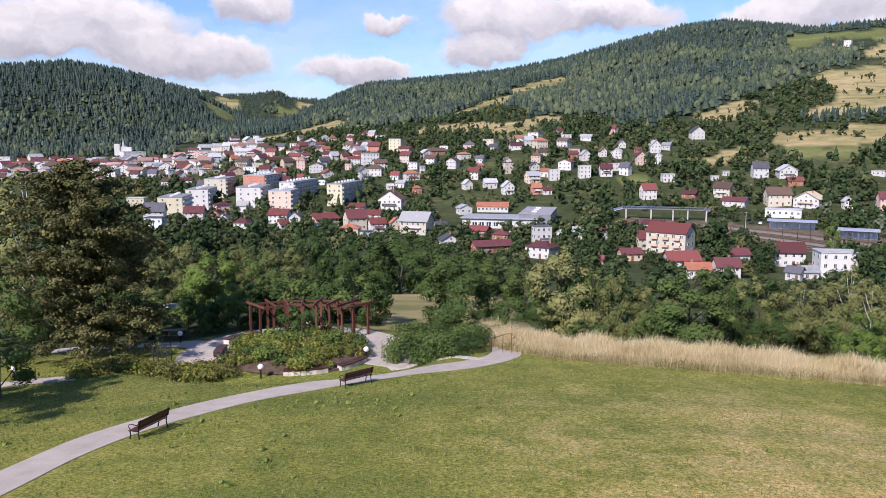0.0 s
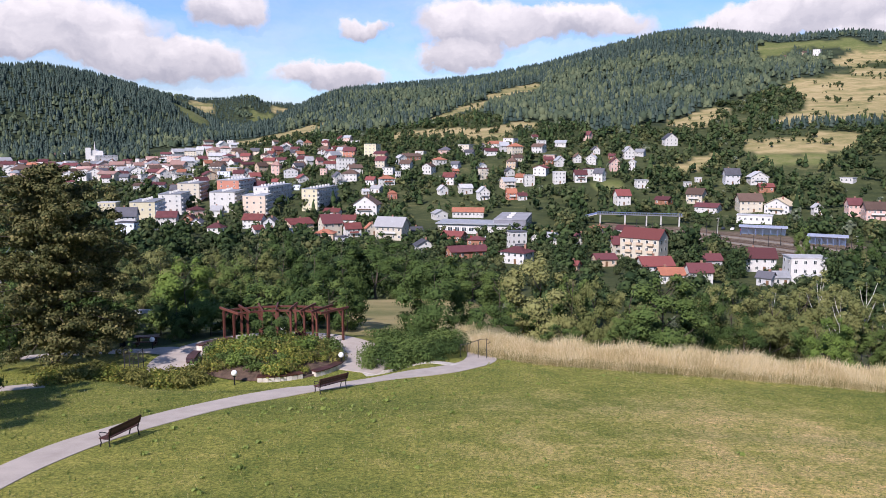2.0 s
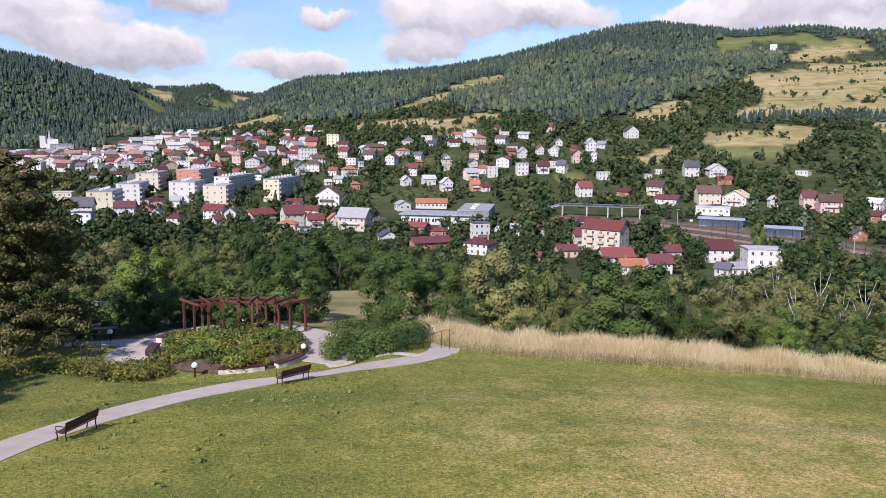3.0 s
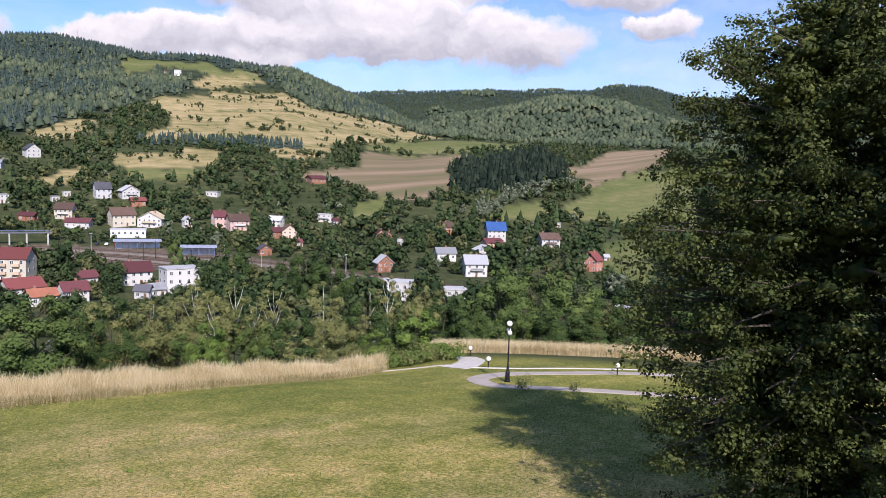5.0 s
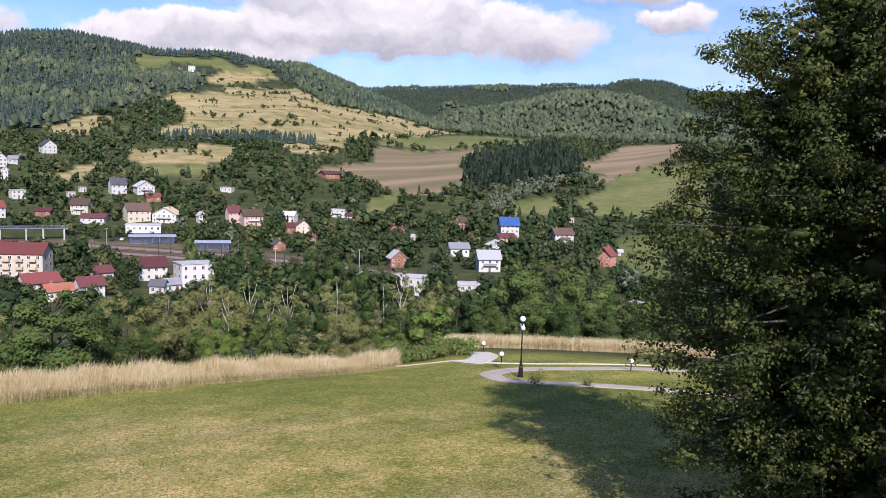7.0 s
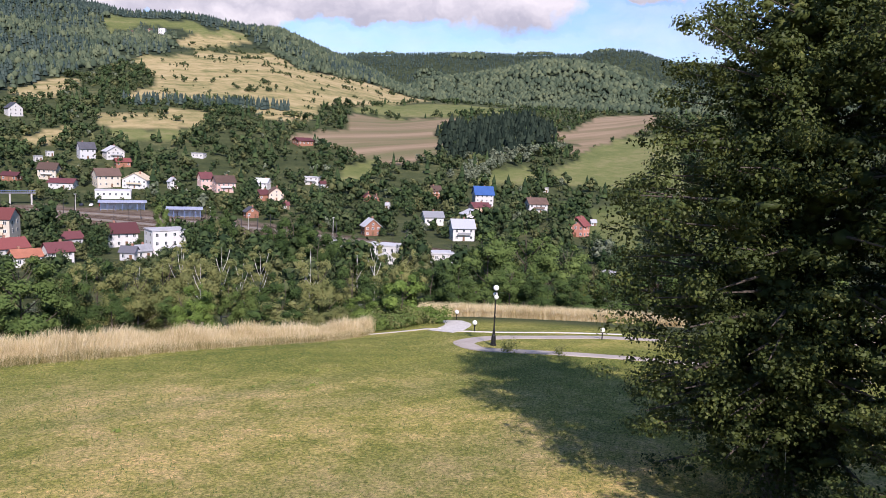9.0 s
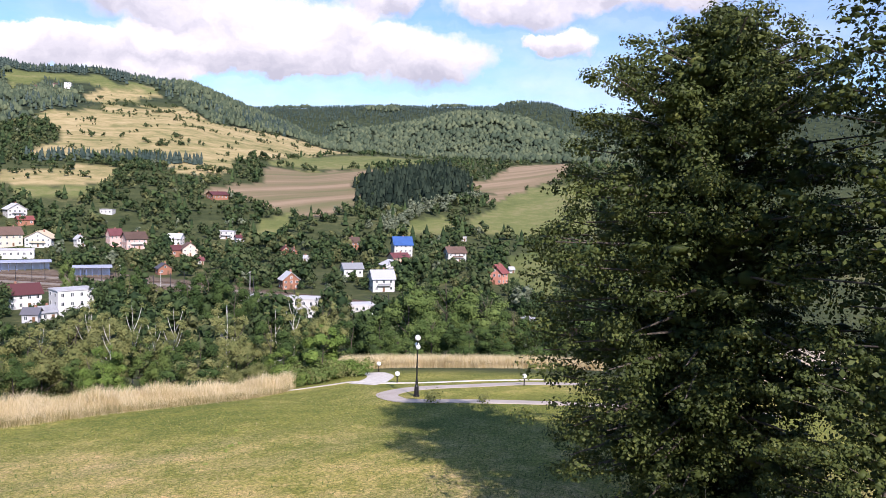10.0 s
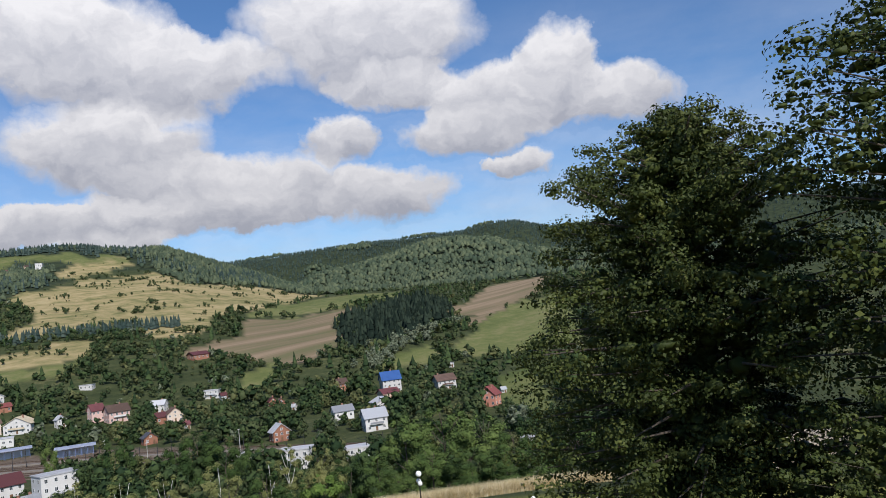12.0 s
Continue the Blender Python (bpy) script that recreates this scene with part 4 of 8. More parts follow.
for a in ANGLES:
    for r in (RIN, ROUT):
        p = polar(r, a, 0)
        part_of(pergola, "post", Shape().box(-0.075, -0.075, -0.3, 0.075, 0.075, TOP).mesh("post", M_TIMBER), Matrix.Translation(p) @ Euler((0, 0, radians(a))).to_matrix().to_4x4())
        beam(polar(r, a, TOP - 0.55), polar(r, a + (3.5 if a < 125 else -3.5), TOP - 0.05), 0.07, 0.09, "brace")
    beam(polar(RIN - 0.75, a, TOP + 0.20), polar(ROUT + 0.6, a, TOP + 0.20), 0.09, 0.17, "rafter")
for a, b in zip(ANGLES, ANGLES[1:]):
    for r in (RIN, ROUT):
        beam(polar(r, a - 0.5, TOP + 0.06), polar(r, b + 0.5, TOP + 0.06), 0.10, 0.15, "beam")


def shrub_mesh(name, seed, h, w, n, size, mat, stems=True, clumps=9):
    rng = np.random.default_rng(seed)
    cs = np.column_stack([rng.normal(size=clumps) * w * 0.26, rng.normal(size=clumps) * w * 0.26, h * (0.25 + 0.5 * rng.random(clumps))])
    rs = w * (0.2 + 0.16 * rng.random(clumps))
    v = leaf_cloud(rng, cs, rs, n, size, flat=min(1.0, h / w), shell=0.6)
    v[:, 2] = np.maximum(v[:, 2], 0.02)
    return quads_mesh(name, v, mat)


SHRUBS = [shrub_mesh("shrub", 20 + i, 1.1, 1.7, 420, 0.17, m) for i, m in enumerate((M_SHRUB, M_LEAF_PALE, M_SHRUB, M_LEAF_MID, M_HEDGE))]
srng = random.Random(9)
for i in range(104):
    a, r = srng.uniform(0, 360), 4.55 * math.sqrt(srng.random())
    p = polar(r, a, 0.0)
    k = srng.randrange(5)
    s = srng.uniform(0.5, 0.95)
    zz = TERRACE + np.interp(r, [0, 1.5, 3, 4.2, 4.9], [0.9, 0.8, 0.55, 0.3, 0.06])
    o = thing("shrub", Matrix.Translation((GX0 + p.x, GY0 + p.y, zz - 0.1)) @ Euler((0, 0, srng.uniform(0, 6))).to_matrix().to_4x4() @ Matrix.Diagonal((s, s, s, 1)), ("yellow-green", "bright green", "yellow-green", "mid-green", "olive-brown")[k] + " low shrub in the round bed", "shrub", "shrubs of the round bed", data=SHRUBS[k])
# clipped round-headed tree in the bed
ball = tree_meshes("ball_tree", 31, 2.9, 1.25, 0.42, 8, 2600, 0.12, M_LEAF_DARK, M_BARK, 0.5, 0.05, 3)
plant("clipped_tree", ball, -10.6, 55.6, label="small round-headed clipped tree with thin trunk", group="")
dark_shrub = shrub_mesh("dark_shrub", 44, 1.3, 1.7, 700, 0.15, M_LEAF_RED)
thing("dark_shrub", Matrix.Translation((-9.0, 57.2, TERRACE + 0.1)), "dark purple-leaved shrub in the round bed", "shrub", data=dark_shrub)


def bench(x, y, turn):
    b = thing("park_bench", pose(x, y, gz(x, y), 0, 0, turn), "dark brown slatted park bench with black iron legs", "bench", "benches along the path")
    for k in range(4):
        part_of(b, "seat_slat", Shape().box(-0.95, -0.22 + 0.11 * k, 0.42, 0.95, -0.13 + 0.11 * k, 0.455).mesh("seat_slat", M_SLAT))
    for k in range(3):
        z = 0.55 + 0.12 * k
        part_of(b, "back_slat", Shape().box(-0.95, 0.24 + 0.035 * k, z, 0.95, 0.275 + 0.035 * k, z + 0.10).mesh("back_slat", M_SLAT))
    for px in (-0.85, 0.85):
        s = Shape().tube([(px, -0.26, 0), (px, -0.2, 0.22), (px, -0.24, 0.42)], [0.03, 0.025, 0.03], 6).tube([(px, 0.26, 0), (px, 0.2, 0.3), (px, 0.24, 0.5), (px, 0.36, 0.92)], [0.03, 0.025, 0.025, 0.02], 6)
        s.tube([(px, -0.24, 0.42), (px, 0.24, 0.42)], [0.022, 0.022], 6)
        leg = part_of(b, "leg", s.mesh("bench_leg", M_IRON))
        part_of(leg, "armrest", Shape().tube([(px, 0.27, 0.66), (px, -0.1, 0.68), (px, -0.26, 0.64), (px, -0.3, 0.56), (px, -0.24, 0.5), (px, -0.2, 0.42)], [0.02] * 6, 6).mesh("armrest", M_IRON))


bench(-12.58, 32.28, 249)
bench(-4.75, 41.1, 223)


def globe_light(x, y, h=0.75):
    g = thing("globe_light", pose(x, y, gz(x, y)), "low garden light with a white glass globe", "garden light", "globe lights of the park")
    part_of(g, "post", Shape().tube([(0, 0, -0.2), (0, 0, h - 0.2)], [0.05, 0.045], 8).turn([(0.10, h - 0.22), (0.11, h - 0.16), (0.06, h - 0.12)], 10).mesh("globe_post", M_IRON))
    n = [(0.19 * math.sin(math.pi * k / 8) + 0.002, h - 0.19 * math.cos(math.pi * k / 8)) for k in range(9)]
    part_of(g, "globe", Shape().turn(n, 14).mesh("globe", M_OPAL, flat=False))


for x, y in ((-11.5, 48.0), (-5.3, 52.2), (-19.6, 57.2), (-10.6, 60.3), (-25.4, 45.2), (45.6, 40.1), (51.6, 47.6), (52.0, 32.5)):
    globe_light(x, y)

# tall lamp with two globes
lx, ly = 41.4, 34.6
lamp = thing("street_lamp", pose(lx, ly, gz(lx, ly)), "tall black iron lamp with white glass globes", "street lamp")
part_of(lamp, "base", Shape().turn([(0.22, -0.3), (0.22, 0.1), (0.17, 0.15), (0.15, 0.7), (0.10, 0.8), (0.09, 1.1), (0.06, 1.2)], 12).mesh("lamp_base", M_IRON))
part_of(lamp, "pole", Shape().tube([(0, 0, 1.1), (0, 0, 3.9)], [0.055, 0.04], 10).turn([(0.07, 2.0), (0.08, 2.05), (0.07, 2.1)], 10).mesh("lamp_pole", M_IRON))
for dx, dz in ((0.0, 4.1), (0.33, 3.55), (-0.33, 3.55)):
    r = 0.2 if dx == 0 else 0.16
    prof = [(r * math.sin(math.pi * k / 8) + 0.002, dz - r * math.cos(math.pi * k / 8)) for k in range(9)]
    part_of(lamp, "arm", Shape().tube([(0, 0, 3.3), (dx * 0.7, dx * 0.7, 3.3), (dx, dx, dz - r - 0.02)], [0.03, 0.025, 0.03], 6).mesh("lamp_arm", M_IRON))
    part_of(lamp, "globe", Shape().turn(prof, 14, at=(dx, dx, 0)).mesh("lamp_globe", M_OPAL, flat=False))
# ---- park greenery ----
def row_of_shrubs(name, points, step, h, w, meshes, label, group, jit=0.3, count_rows=1):
    line = dense(points, step)
    for i, (x, y) in enumerate(line):
        x, y = x + srng.uniform(-jit, jit), y + srng.uniform(-jit, jit)
        s = srng.uniform(0.85, 1.15)
        thing(name, Matrix.Translation((x, y, gz(x, y) - 0.1)) @ Euler((0, 0, srng.uniform(0, 6))).to_matrix().to_4x4() @ Matrix.Diagonal((s, s, s, 1)), label, "shrub", group, data=meshes[i % len(meshes)])


LOW_HEDGE = [shrub_mesh("low_hedge", 50 + i, 0.95, 1.9, 900, 0.13, m) for i, m in enumerate((M_HEDGE, M_SHRUB, M_HEDGE))]
for line in ([(-22.6, 45.9), (-19.0, 46.5), (-16.0, 47.1), (-13.2, 48.1)], [(-22.4, 47.3), (-18.5, 47.9), (-15.0, 48.5), (-12.6, 49.0)], [(-21.0, 48.7), (-17.0, 49.2), (-14.6, 49.8)]):
    row_of_shrubs("hedge_shrub", line, 1.0, 0.8, 1.8, LOW_HEDGE, "low olive-green hedge shrub beside the path", "low hedge by the path")
MASS = [shrub_mesh("shrub_mass", 60 + i, 1.35, 2.4, 1700, 0.13, m) for i, m in enumerate((M_LEAF_MID, M_LEAF_DARK, M_LEAF_MID))]
row_of_shrubs("dense_shrub", [(-2.9, 52.0), (-1.0, 51.4), (1.0, 51.0), (2.2, 50.4)], 1.1, 1.9, 2.6, MASS, "dense olive-green shrub beside the path end", "shrub bank by the path")
row_of_shrubs("dense_shrub", [(-2.6, 54.2), (0.0, 54.0), (2.4, 53.0)], 1.3, 1.9, 2.6, MASS, "dense olive-green shrub beside the path end", "shrub bank by the path")
row_of_shrubs("dense_shrub", [(-1.8, 57.5), (1.0, 57.0), (3.5, 56.0), (5.0, 57.0)], 1.5, 1.9, 2.6, MASS, "dense olive-green shrub beside the path end", "shrub bank by the path")
row_of_shrubs("dense_shrub", [(-2.6, 58.5), (-1.8, 57.0)], 1.3, 1.9, 2.6, MASS, "dense green shrub at the edge of the terrace", "shrub bank by the path")
BACK = [tree_meshes("back_bush", 70 + i, 4.2, 2.3, 0.05, 14, 2600, 0.24, m, M_BARK, 0.5, 0.06, 4) for i, m in enumerate((M_LEAF_DARK, M_LEAF_MID))]
for i, (x, y, s) in enumerate(((-20.5, 66, 0.8), (-17.8, 66.5, 1.0), (-15.5, 68, 1.05), (-13, 69, 1.1), (-10.5, 69.5, 1.15), (-8, 69, 1.1), (-6.3, 67, 1.0), (-14, 72, 1.1), (-9, 73, 1.1), (-25, 66, 0.75), (-28, 65, 0.8), (-22.5, 68, 0.85), (-31, 64, 0.9), (-19.5, 63.4, 0.5), (-25.6, 63.2, 0.5), (-28.6, 62.4, 0.55), (-32.2, 61.4, 0.5), (-35.6, 61.8, 0.7), (-39, 62, 0.8), (-34, 66, 0.9), (-37, 68, 1.0), (-41, 67, 1.0), (-27, 70, 1.0), (-30, 72, 1.1), (-33.5, 74, 1.1))):
    plant("tall_shrub", BACK[i % 2], x, y, s, i * 1.3, "tall dark green bush behind the pergola", "bush", "bushes behind the round garden")
big = tree_meshes("big_bush", 81, 6.2, 3.3, 0.04, 26, 9000, 0.2, M_LEAF_DARK, M_BARK, 0.42, 0.1, 6)
plant("large_bush", big, 1.2, 62.5, 1.0, 0, "large rounded dark green bush beside the meadow", "bush")
small = tree_meshes("small_bush", 82, 3.0, 2.2, 0.04, 10, 2500, 0.2, M_LEAF_DARK, M_BARK, 0.4, 0.07, 3)
plant("tall_shrub", small, 4.6, 61.0, 1.0, 0, "rounded dark green bush beside the large one", "bush")
bright = tree_meshes("bright_tree", 83, 7.2, 2.9, 0.2, 18, 6000, 0.24, M_LEAF_PALE, M_BARK, 0.4, 0.09, 6)
plant("young_tree", bright, -21.5, 72.0, 0.95, 0, "young tree with fresh bright green leaves", "tree")
# hedge and young tree at the end of the lawn
LONGH = [shrub_mesh("border_shrub", 90 + i, 1.5, 2.4, 1200, 0.15, m) for i, m in enumerate((M_LEAF_MID, M_LEAF_PALE, M_LEAF_OLIVE))]
row_of_shrubs("border_shrub", [(41.5, 48.5), (44.0, 47.6), (46.5, 46.8), (49.0, 46.4)], 1.0, 1.4, 2.2, LONGH, "low green border shrub at the lawn's end", "border shrubs")
row_of_shrubs("border_shrub", [(43.0, 51.0), (47.0, 49.5), (50.0, 49.0)], 1.3, 1.4, 2.2, LONGH, "low green border shrub at the lawn's end", "border shrubs")
catalpa = tree_meshes("large_leaf_tree", 95, 4.6, 1.7, 0.18, 12, 1900, 0.34, M_LEAF_PALE, M_BARK, 0.45, 0.07, 5)
plant("young_tree", catalpa, 46.6, 49.6, 1.0, 0, "young tree with large light green leaves", "tree")
ROSE = shrub_mesh("rose_bush", 97, 1.1, 1.2, 260, 0.13, M_LEAF_OLIVE)
for x, y, s in ((40.3, 32.2, 1.0), (42.7, 29.8, 0.75)):
    thing("rose_bush", Matrix.Translation((x, y, gz(x, y) - 0.05)) @ Matrix.Diagonal((s, s, s, 1)), "small loose rose bush beside the path", "shrub", "rose bushes by the path", data=ROSE)

# the two big lime trees beside the camera's spot, and the big tree by the garden
lime = tree_meshes("lime", 101, 18.2, 6.1, 0.08, 230, 140000, 0.115, M_LEAF_LIME, M_BARK, 0.34, 0.42, 14, False)
plant("lime_tree", lime, 26.6, 9.3, 1.0, 0.4, "tall lime tree with dense dark green crown", "tree", "lime trees on the lawn")
lime_b = tree_meshes("lime", 102, 20.0, 6.9, 0.08, 260, 84000, 0.14, M_LEAF_LIME, M_BARK, 0.48, 0.42, 14, False)
plant("lime_tree", lime_b, 23.3, -1.6, 1.0, 1.4, "tall lime tree with dense dark green crown", "tree", "lime trees on the lawn")
# a third lime behind the others, never in view, added to cast shade under them
unseen_lime = tree_meshes("lime", 107, 19.5, 6.4, 0.1, 80, 14000, 0.34, M_LEAF_LIME, M_BARK, 0.3, 0.4, 12, False)
plant("lime_tree", unseen_lime, 20.0, -11.0, 1.0, 0.2, "tall lime tree with dense dark green crown", "tree", "lime trees on the lawn")
M_LEAF_MAPLE = leaf("maple_leaf", [(0.2, (0.05, 0.06, 0.022)), (0.6, (0.112, 0.112, 0.043)), (0.9, (0.22, 0.19, 0.08))], 0.7, 0.1, 0.6, spec=0.1)
maple = tree_meshes("maple", 103, 13.6, 5.5, 0.08, 75, 55000, 0.19, M_LEAF_MAPLE, M_BARK, 0.28, 0.24, 16, False)
plant("broad_tree", maple, -24.8, 53.2, 1.0, 0.2, "broad olive-green tree beside the shaded path", "tree")
edge_tree = tree_meshes("edge_tree", 104, 6.0, 2.4, 0.12, 16, 6000, 0.17, M_LEAF_MID, M_BARK, 0.45, 0.08, 6)
shade_tree = tree_meshes("shade_tree", 105, 13.0, 5.2, 0.12, 50, 16000, 0.26, M_LEAF_MID, M_BARK, 0.42, 0.22, 12)
plant("broad_tree", shade_tree, -28.2, 28.2, 0.95, 0.9, "broad leafy tree shading the lawn beside the path", "tree")
plant("young_tree", edge_tree, -23.6, 40.5, 1.0, 0.2, "slender young tree with mid-green leaves", "tree")

low_lime = tree_meshes("low_lime", 106, 8.4, 2.5, 0.1, 44, 24000, 0.08, M_LEAF_LIME, M_BARK, 0.42, 0.1, 10, False)
plant("young_tree", low_lime, 18.0, 2.6, 1.0, 0.5, "young lime with partly sunlit yellow-green leaves", "tree")

# the belt of trees on the slope below the park
KINDS = []
for i, (m, nm) in enumerate(((M_LEAF_MID, "mid-green"), (M_LEAF_DARK, "dark green"), (M_LEAF_OLIVE, "olive-green"), (M_LEAF_PALE, "light green"), (M_LEAF_GREY, "grey-green"))):
    for j in range(2):
        KINDS.append((tree_meshes("belt_tree", 200 + 10 * i + j, 12.0, 4.6 if j else 5.2, 0.06, 24, 6400, 0.36, m, M_BARK, 0.4 + 0.1 * j, 0.18, 7), nm))
YOUNG = [(tree_meshes("young_growth", 260 + i, 6.0, 2.9, 0.04, 14, 1900, 0.29, m, M_BARK, 0.45, 0.07, 4), nm) for i, (m, nm) in enumerate(((M_LEAF_MID, "mid-green"), (M_LEAF_DARK, "dark green"), (M_LEAF_OLIVE, "olive-green"), (M_LEAF_MID, "mid-green")))]
BIRCHES = [(tree_meshes("birch", 300 + j, 13.0, 2.6, 0.3, 18, 2400, 0.3, M_LEAF_OLIVE, M_BIRCH, 0.5, 0.11, 9, split=True), "pale") for j in range(2)]
# ---- where the trees of the belt stand ----
BELT = []
BELT += [  # x, y, height, width, kind
    (-35.0, 106.4, 8.6, 7.6, 2),
    (-30.1, 114.1, 8.1, 5.9, 2),
    (-34.8, 99.1, 7.3, 5.2, 2),
    (-22.6, 109.7, 8.5, 8.0, 2),
    (-24.8, 142.9, 13.6, 8.8, 1),
    (-22.9, 97.3, 6.9, 5.0, 0),
    (-16.6, 123.9, 8.3, 7.1, 1),
    (-13.2, 134.4, 11.1, 9.6, 1),
    (-7.6, 137.8, 12.6, 12.8, 1),
    (-2.4, 125.0, 8.7, 8.0, 1),
    (3.5, 111.9, 6.6, 9.6, 0),
    (7.3, 107.8, 5.5, 7.7, 0),
    (10.3, 99.5, 6.8, 6.4, 0),
    (14.9, 96.9, 12.7, 9.8, 2),
    (19.4, 98.1, 11.0, 5.7, 0),
    (21.2, 93.6, 10.1, 5.5, 2),
    (24.3, 88.7, 9.1, 5.3, 2),
    (24.8, 78.2, 9.6, 9.2, 0),
]
BELT += [  # x, y, height, width, kind
    (21.8, 82.2, 5.4, 4.9, 0),
    (33.7, 85.6, 9.9, 6.6, 2),
    (30.7, 82.5, 8.6, 5.0, 1),
    (37.4, 84.1, 9.3, 5.9, 2),
    (32.8, 77.3, 6.2, 5.4, 1),
    (42.2, 85.1, 10.2, 6.8, 2),
    (45.5, 83.4, 10.9, 6.1, 2),
    (37.9, 72.7, 5.6, 5.3, 0),
    (-46.4, 88.6, 9.4, 8.6, 0),
    (-41.5, 96.5, 8.4, 7.5, 1),
    (-34.4, 88.6, 5.4, 5.4, 2),
    (-23.2, 84.9, 3.2, 4.4, 1),
    (-16.2, 98.7, 3.9, 5.7, 1),
    (10.4, 87.4, 3.4, 5.7, 1),
    (15.3, 82.6, 3.8, 4.8, 0),
    (37.1, 68.6, 6.1, 4.5, 3),
    (37.6, 81.8, 8.6, 5.8, 2),
    (36.2, 88.9, 10.5, 6.9, 1),
]
BELT += [  # x, y, height, width, kind
    (45.2, 89.2, 11.4, 6.4, 2),
    (52.3, 75.7, 8.7, 5.9, 1),
    (57.9, 76.6, 9.3, 6.2, 2),
    (62.4, 75.6, 8.9, 6.3, 1),
    (46.7, 59.9, 4.0, 4.3, 2),
    (50.6, 59.4, 3.6, 3.9, 3),
    (60.7, 66.4, 5.6, 5.1, 1),
    (89.0, 94.7, 11.3, 7.4, 2),
    (88.9, 87.9, 8.5, 7.1, 1),
    (88.3, 81.3, 7.9, 6.9, 1),
    (102.4, 88.0, 14.0, 10.6, 0),
    (110.6, 85.9, 15.1, 12.0, 0),
    (113.1, 79.1, 12.6, 10.8, 0),
    (109.1, 70.7, 9.6, 7.4, 1),
    (89.5, 72.2, 7.4, 7.4, 0),
    (90.5, 65.9, 6.7, 7.2, 1),
    (89.9, 59.8, 5.9, 6.9, 1),
    (95.7, 58.1, 6.7, 7.2, 1),
]
BELT += [  # x, y, height, width, kind
    (75.1, 66.0, 4.3, 5.0, 0),
    (135.4, 233.6, 21.4, 11.6, 1),
    (152.8, 216.5, 19.9, 15.1, 1),
    (153.5, 203.6, 17.9, 12.8, 1),
    (145.8, 217.7, 17.1, 11.2, 1),
    (151.3, 186.3, 16.3, 10.3, 1),
    (51.1, 86.0, 7.8, 4.3, 0),
    (52.9, 82.5, 7.0, 4.9, 0),
    (49.9, 68.8, 4.7, 3.6, 2),
    (146.3, 295.8, 18.1, 8.0, 0),
    (104.9, 58.2, 9.3, 7.7, 1),
    (103.0, 51.1, 8.5, 7.4, 0),
    (100.9, 43.7, 7.9, 7.1, 2),
    (103.2, 38.2, 8.3, 7.9, 1),
    (104.8, 33.3, 8.7, 7.9, 0),
]
BIRCH_SPOTS = [
    (51.5, 88.1, 13.1),
    (57.7, 88.9, 12.9),
    (48.1, 92.2, 13.1),
    (50.1, 91.2, 12.0),
    (57.8, 93.6, 11.2),
    (77.6, 88.9, 12.4),
    (74.4, 89.0, 11.0),
    (71.3, 96.5, 13.8),
    (-37.5, 70.7, 15.5),
    (40.1, 87.2, 10.1),
    (43.4, 78.9, 9.8),
]
for x, y, h, w, k in BELT:
    meshes, nm = KINDS[2 * k + srng.randrange(2)]
    wide = min(1.5, max(0.6, (w / 9.8) / (h / 12.0)))
    plant("belt_tree", meshes, x, y, h / 12.0, srng.uniform(0, 6), nm + " broadleaf tree on the slope below the park", "tree", "trees of the slope", 0.3, wide)
for x, y, h in BIRCH_SPOTS:
    meshes, nm = BIRCHES[srng.randrange(2)]
    plant("birch", meshes, x, y, h / 13.0, srng.uniform(0, 6), "slender birch with white bark and thin foliage", "tree", "birches of the slope", 0.3)
# younger growth between them
for i in range(64):
    b, d = srng.uniform(3, 72), srng.uniform(74, 150)
    if b < 9 and d < 100:
        continue
    x, y = math.sin(radians(b)) * d, math.cos(radians(b)) * d
    top = 14 - d * 0.2 - gz(x, y)
    h = min(srng.uniform(4, 8), top * 0.85)
    if h < 2.5:
        continue
    meshes, nm = srng.choice(YOUNG)
    plant("sapling", meshes, x, y, h / 6.0, srng.uniform(0, 6), nm + " young broadleaf tree in the thicket below the park", "tree", "thicket of the slope", 0.3, 1.25)
# ---- the town ----
ROOFS = {k: material("roof_" + k, two(c, 0.22), 0.35, rough=r, bump=0.02, bump_scale=3, by_object=0.9, fine=0.25, fine_scale=4) for k, c, r in (
    ("red", (0.18, 0.055, 0.05), 0.7), ("maroon", (0.12, 0.042, 0.045), 0.7), ("brown", (0.11, 0.07, 0.055), 0.8), ("orange", (0.33, 0.13, 0.08), 0.75),
    ("grey", (0.30, 0.31, 0.33), 0.5), ("pale", (0.42, 0.42, 0.43), 0.5), ("blue", (0.03, 0.08, 0.23), 0.5), ("slate", (0.09, 0.09, 0.105), 0.7), ("pink", (0.36, 0.22, 0.19), 0.8), ("tan", (0.48, 0.40, 0.28), 0.8))}
WALLS = {k: material("wall_" + k, two(c, 0.07), 0.25, rough=0.9, by_object=0.9, fine=0.12, fine_scale=2.5) for k, c in (
    ("white", (0.56, 0.55, 0.53)), ("cream", (0.53, 0.48, 0.39)), ("pink", (0.58, 0.40, 0.35)), ("yellow", (0.56, 0.51, 0.36)), ("tan", (0.52, 0.40, 0.29)), ("brick", (0.30, 0.14, 0.09)),
    ("bluish", (0.62, 0.68, 0.76)), ("grey", (0.48, 0.48, 0.49)), ("coral", (0.48, 0.21, 0.15)), ("peach", (0.64, 0.52, 0.42)))}
M_GLASS = material("window_glass", two((0.035, 0.045, 0.055), 0.3), 2, rough=0.12, spec=0.6)
M_FRAME = material("window_frame", two((0.7, 0.7, 0.68), 0.05), 3, rough=0.6)
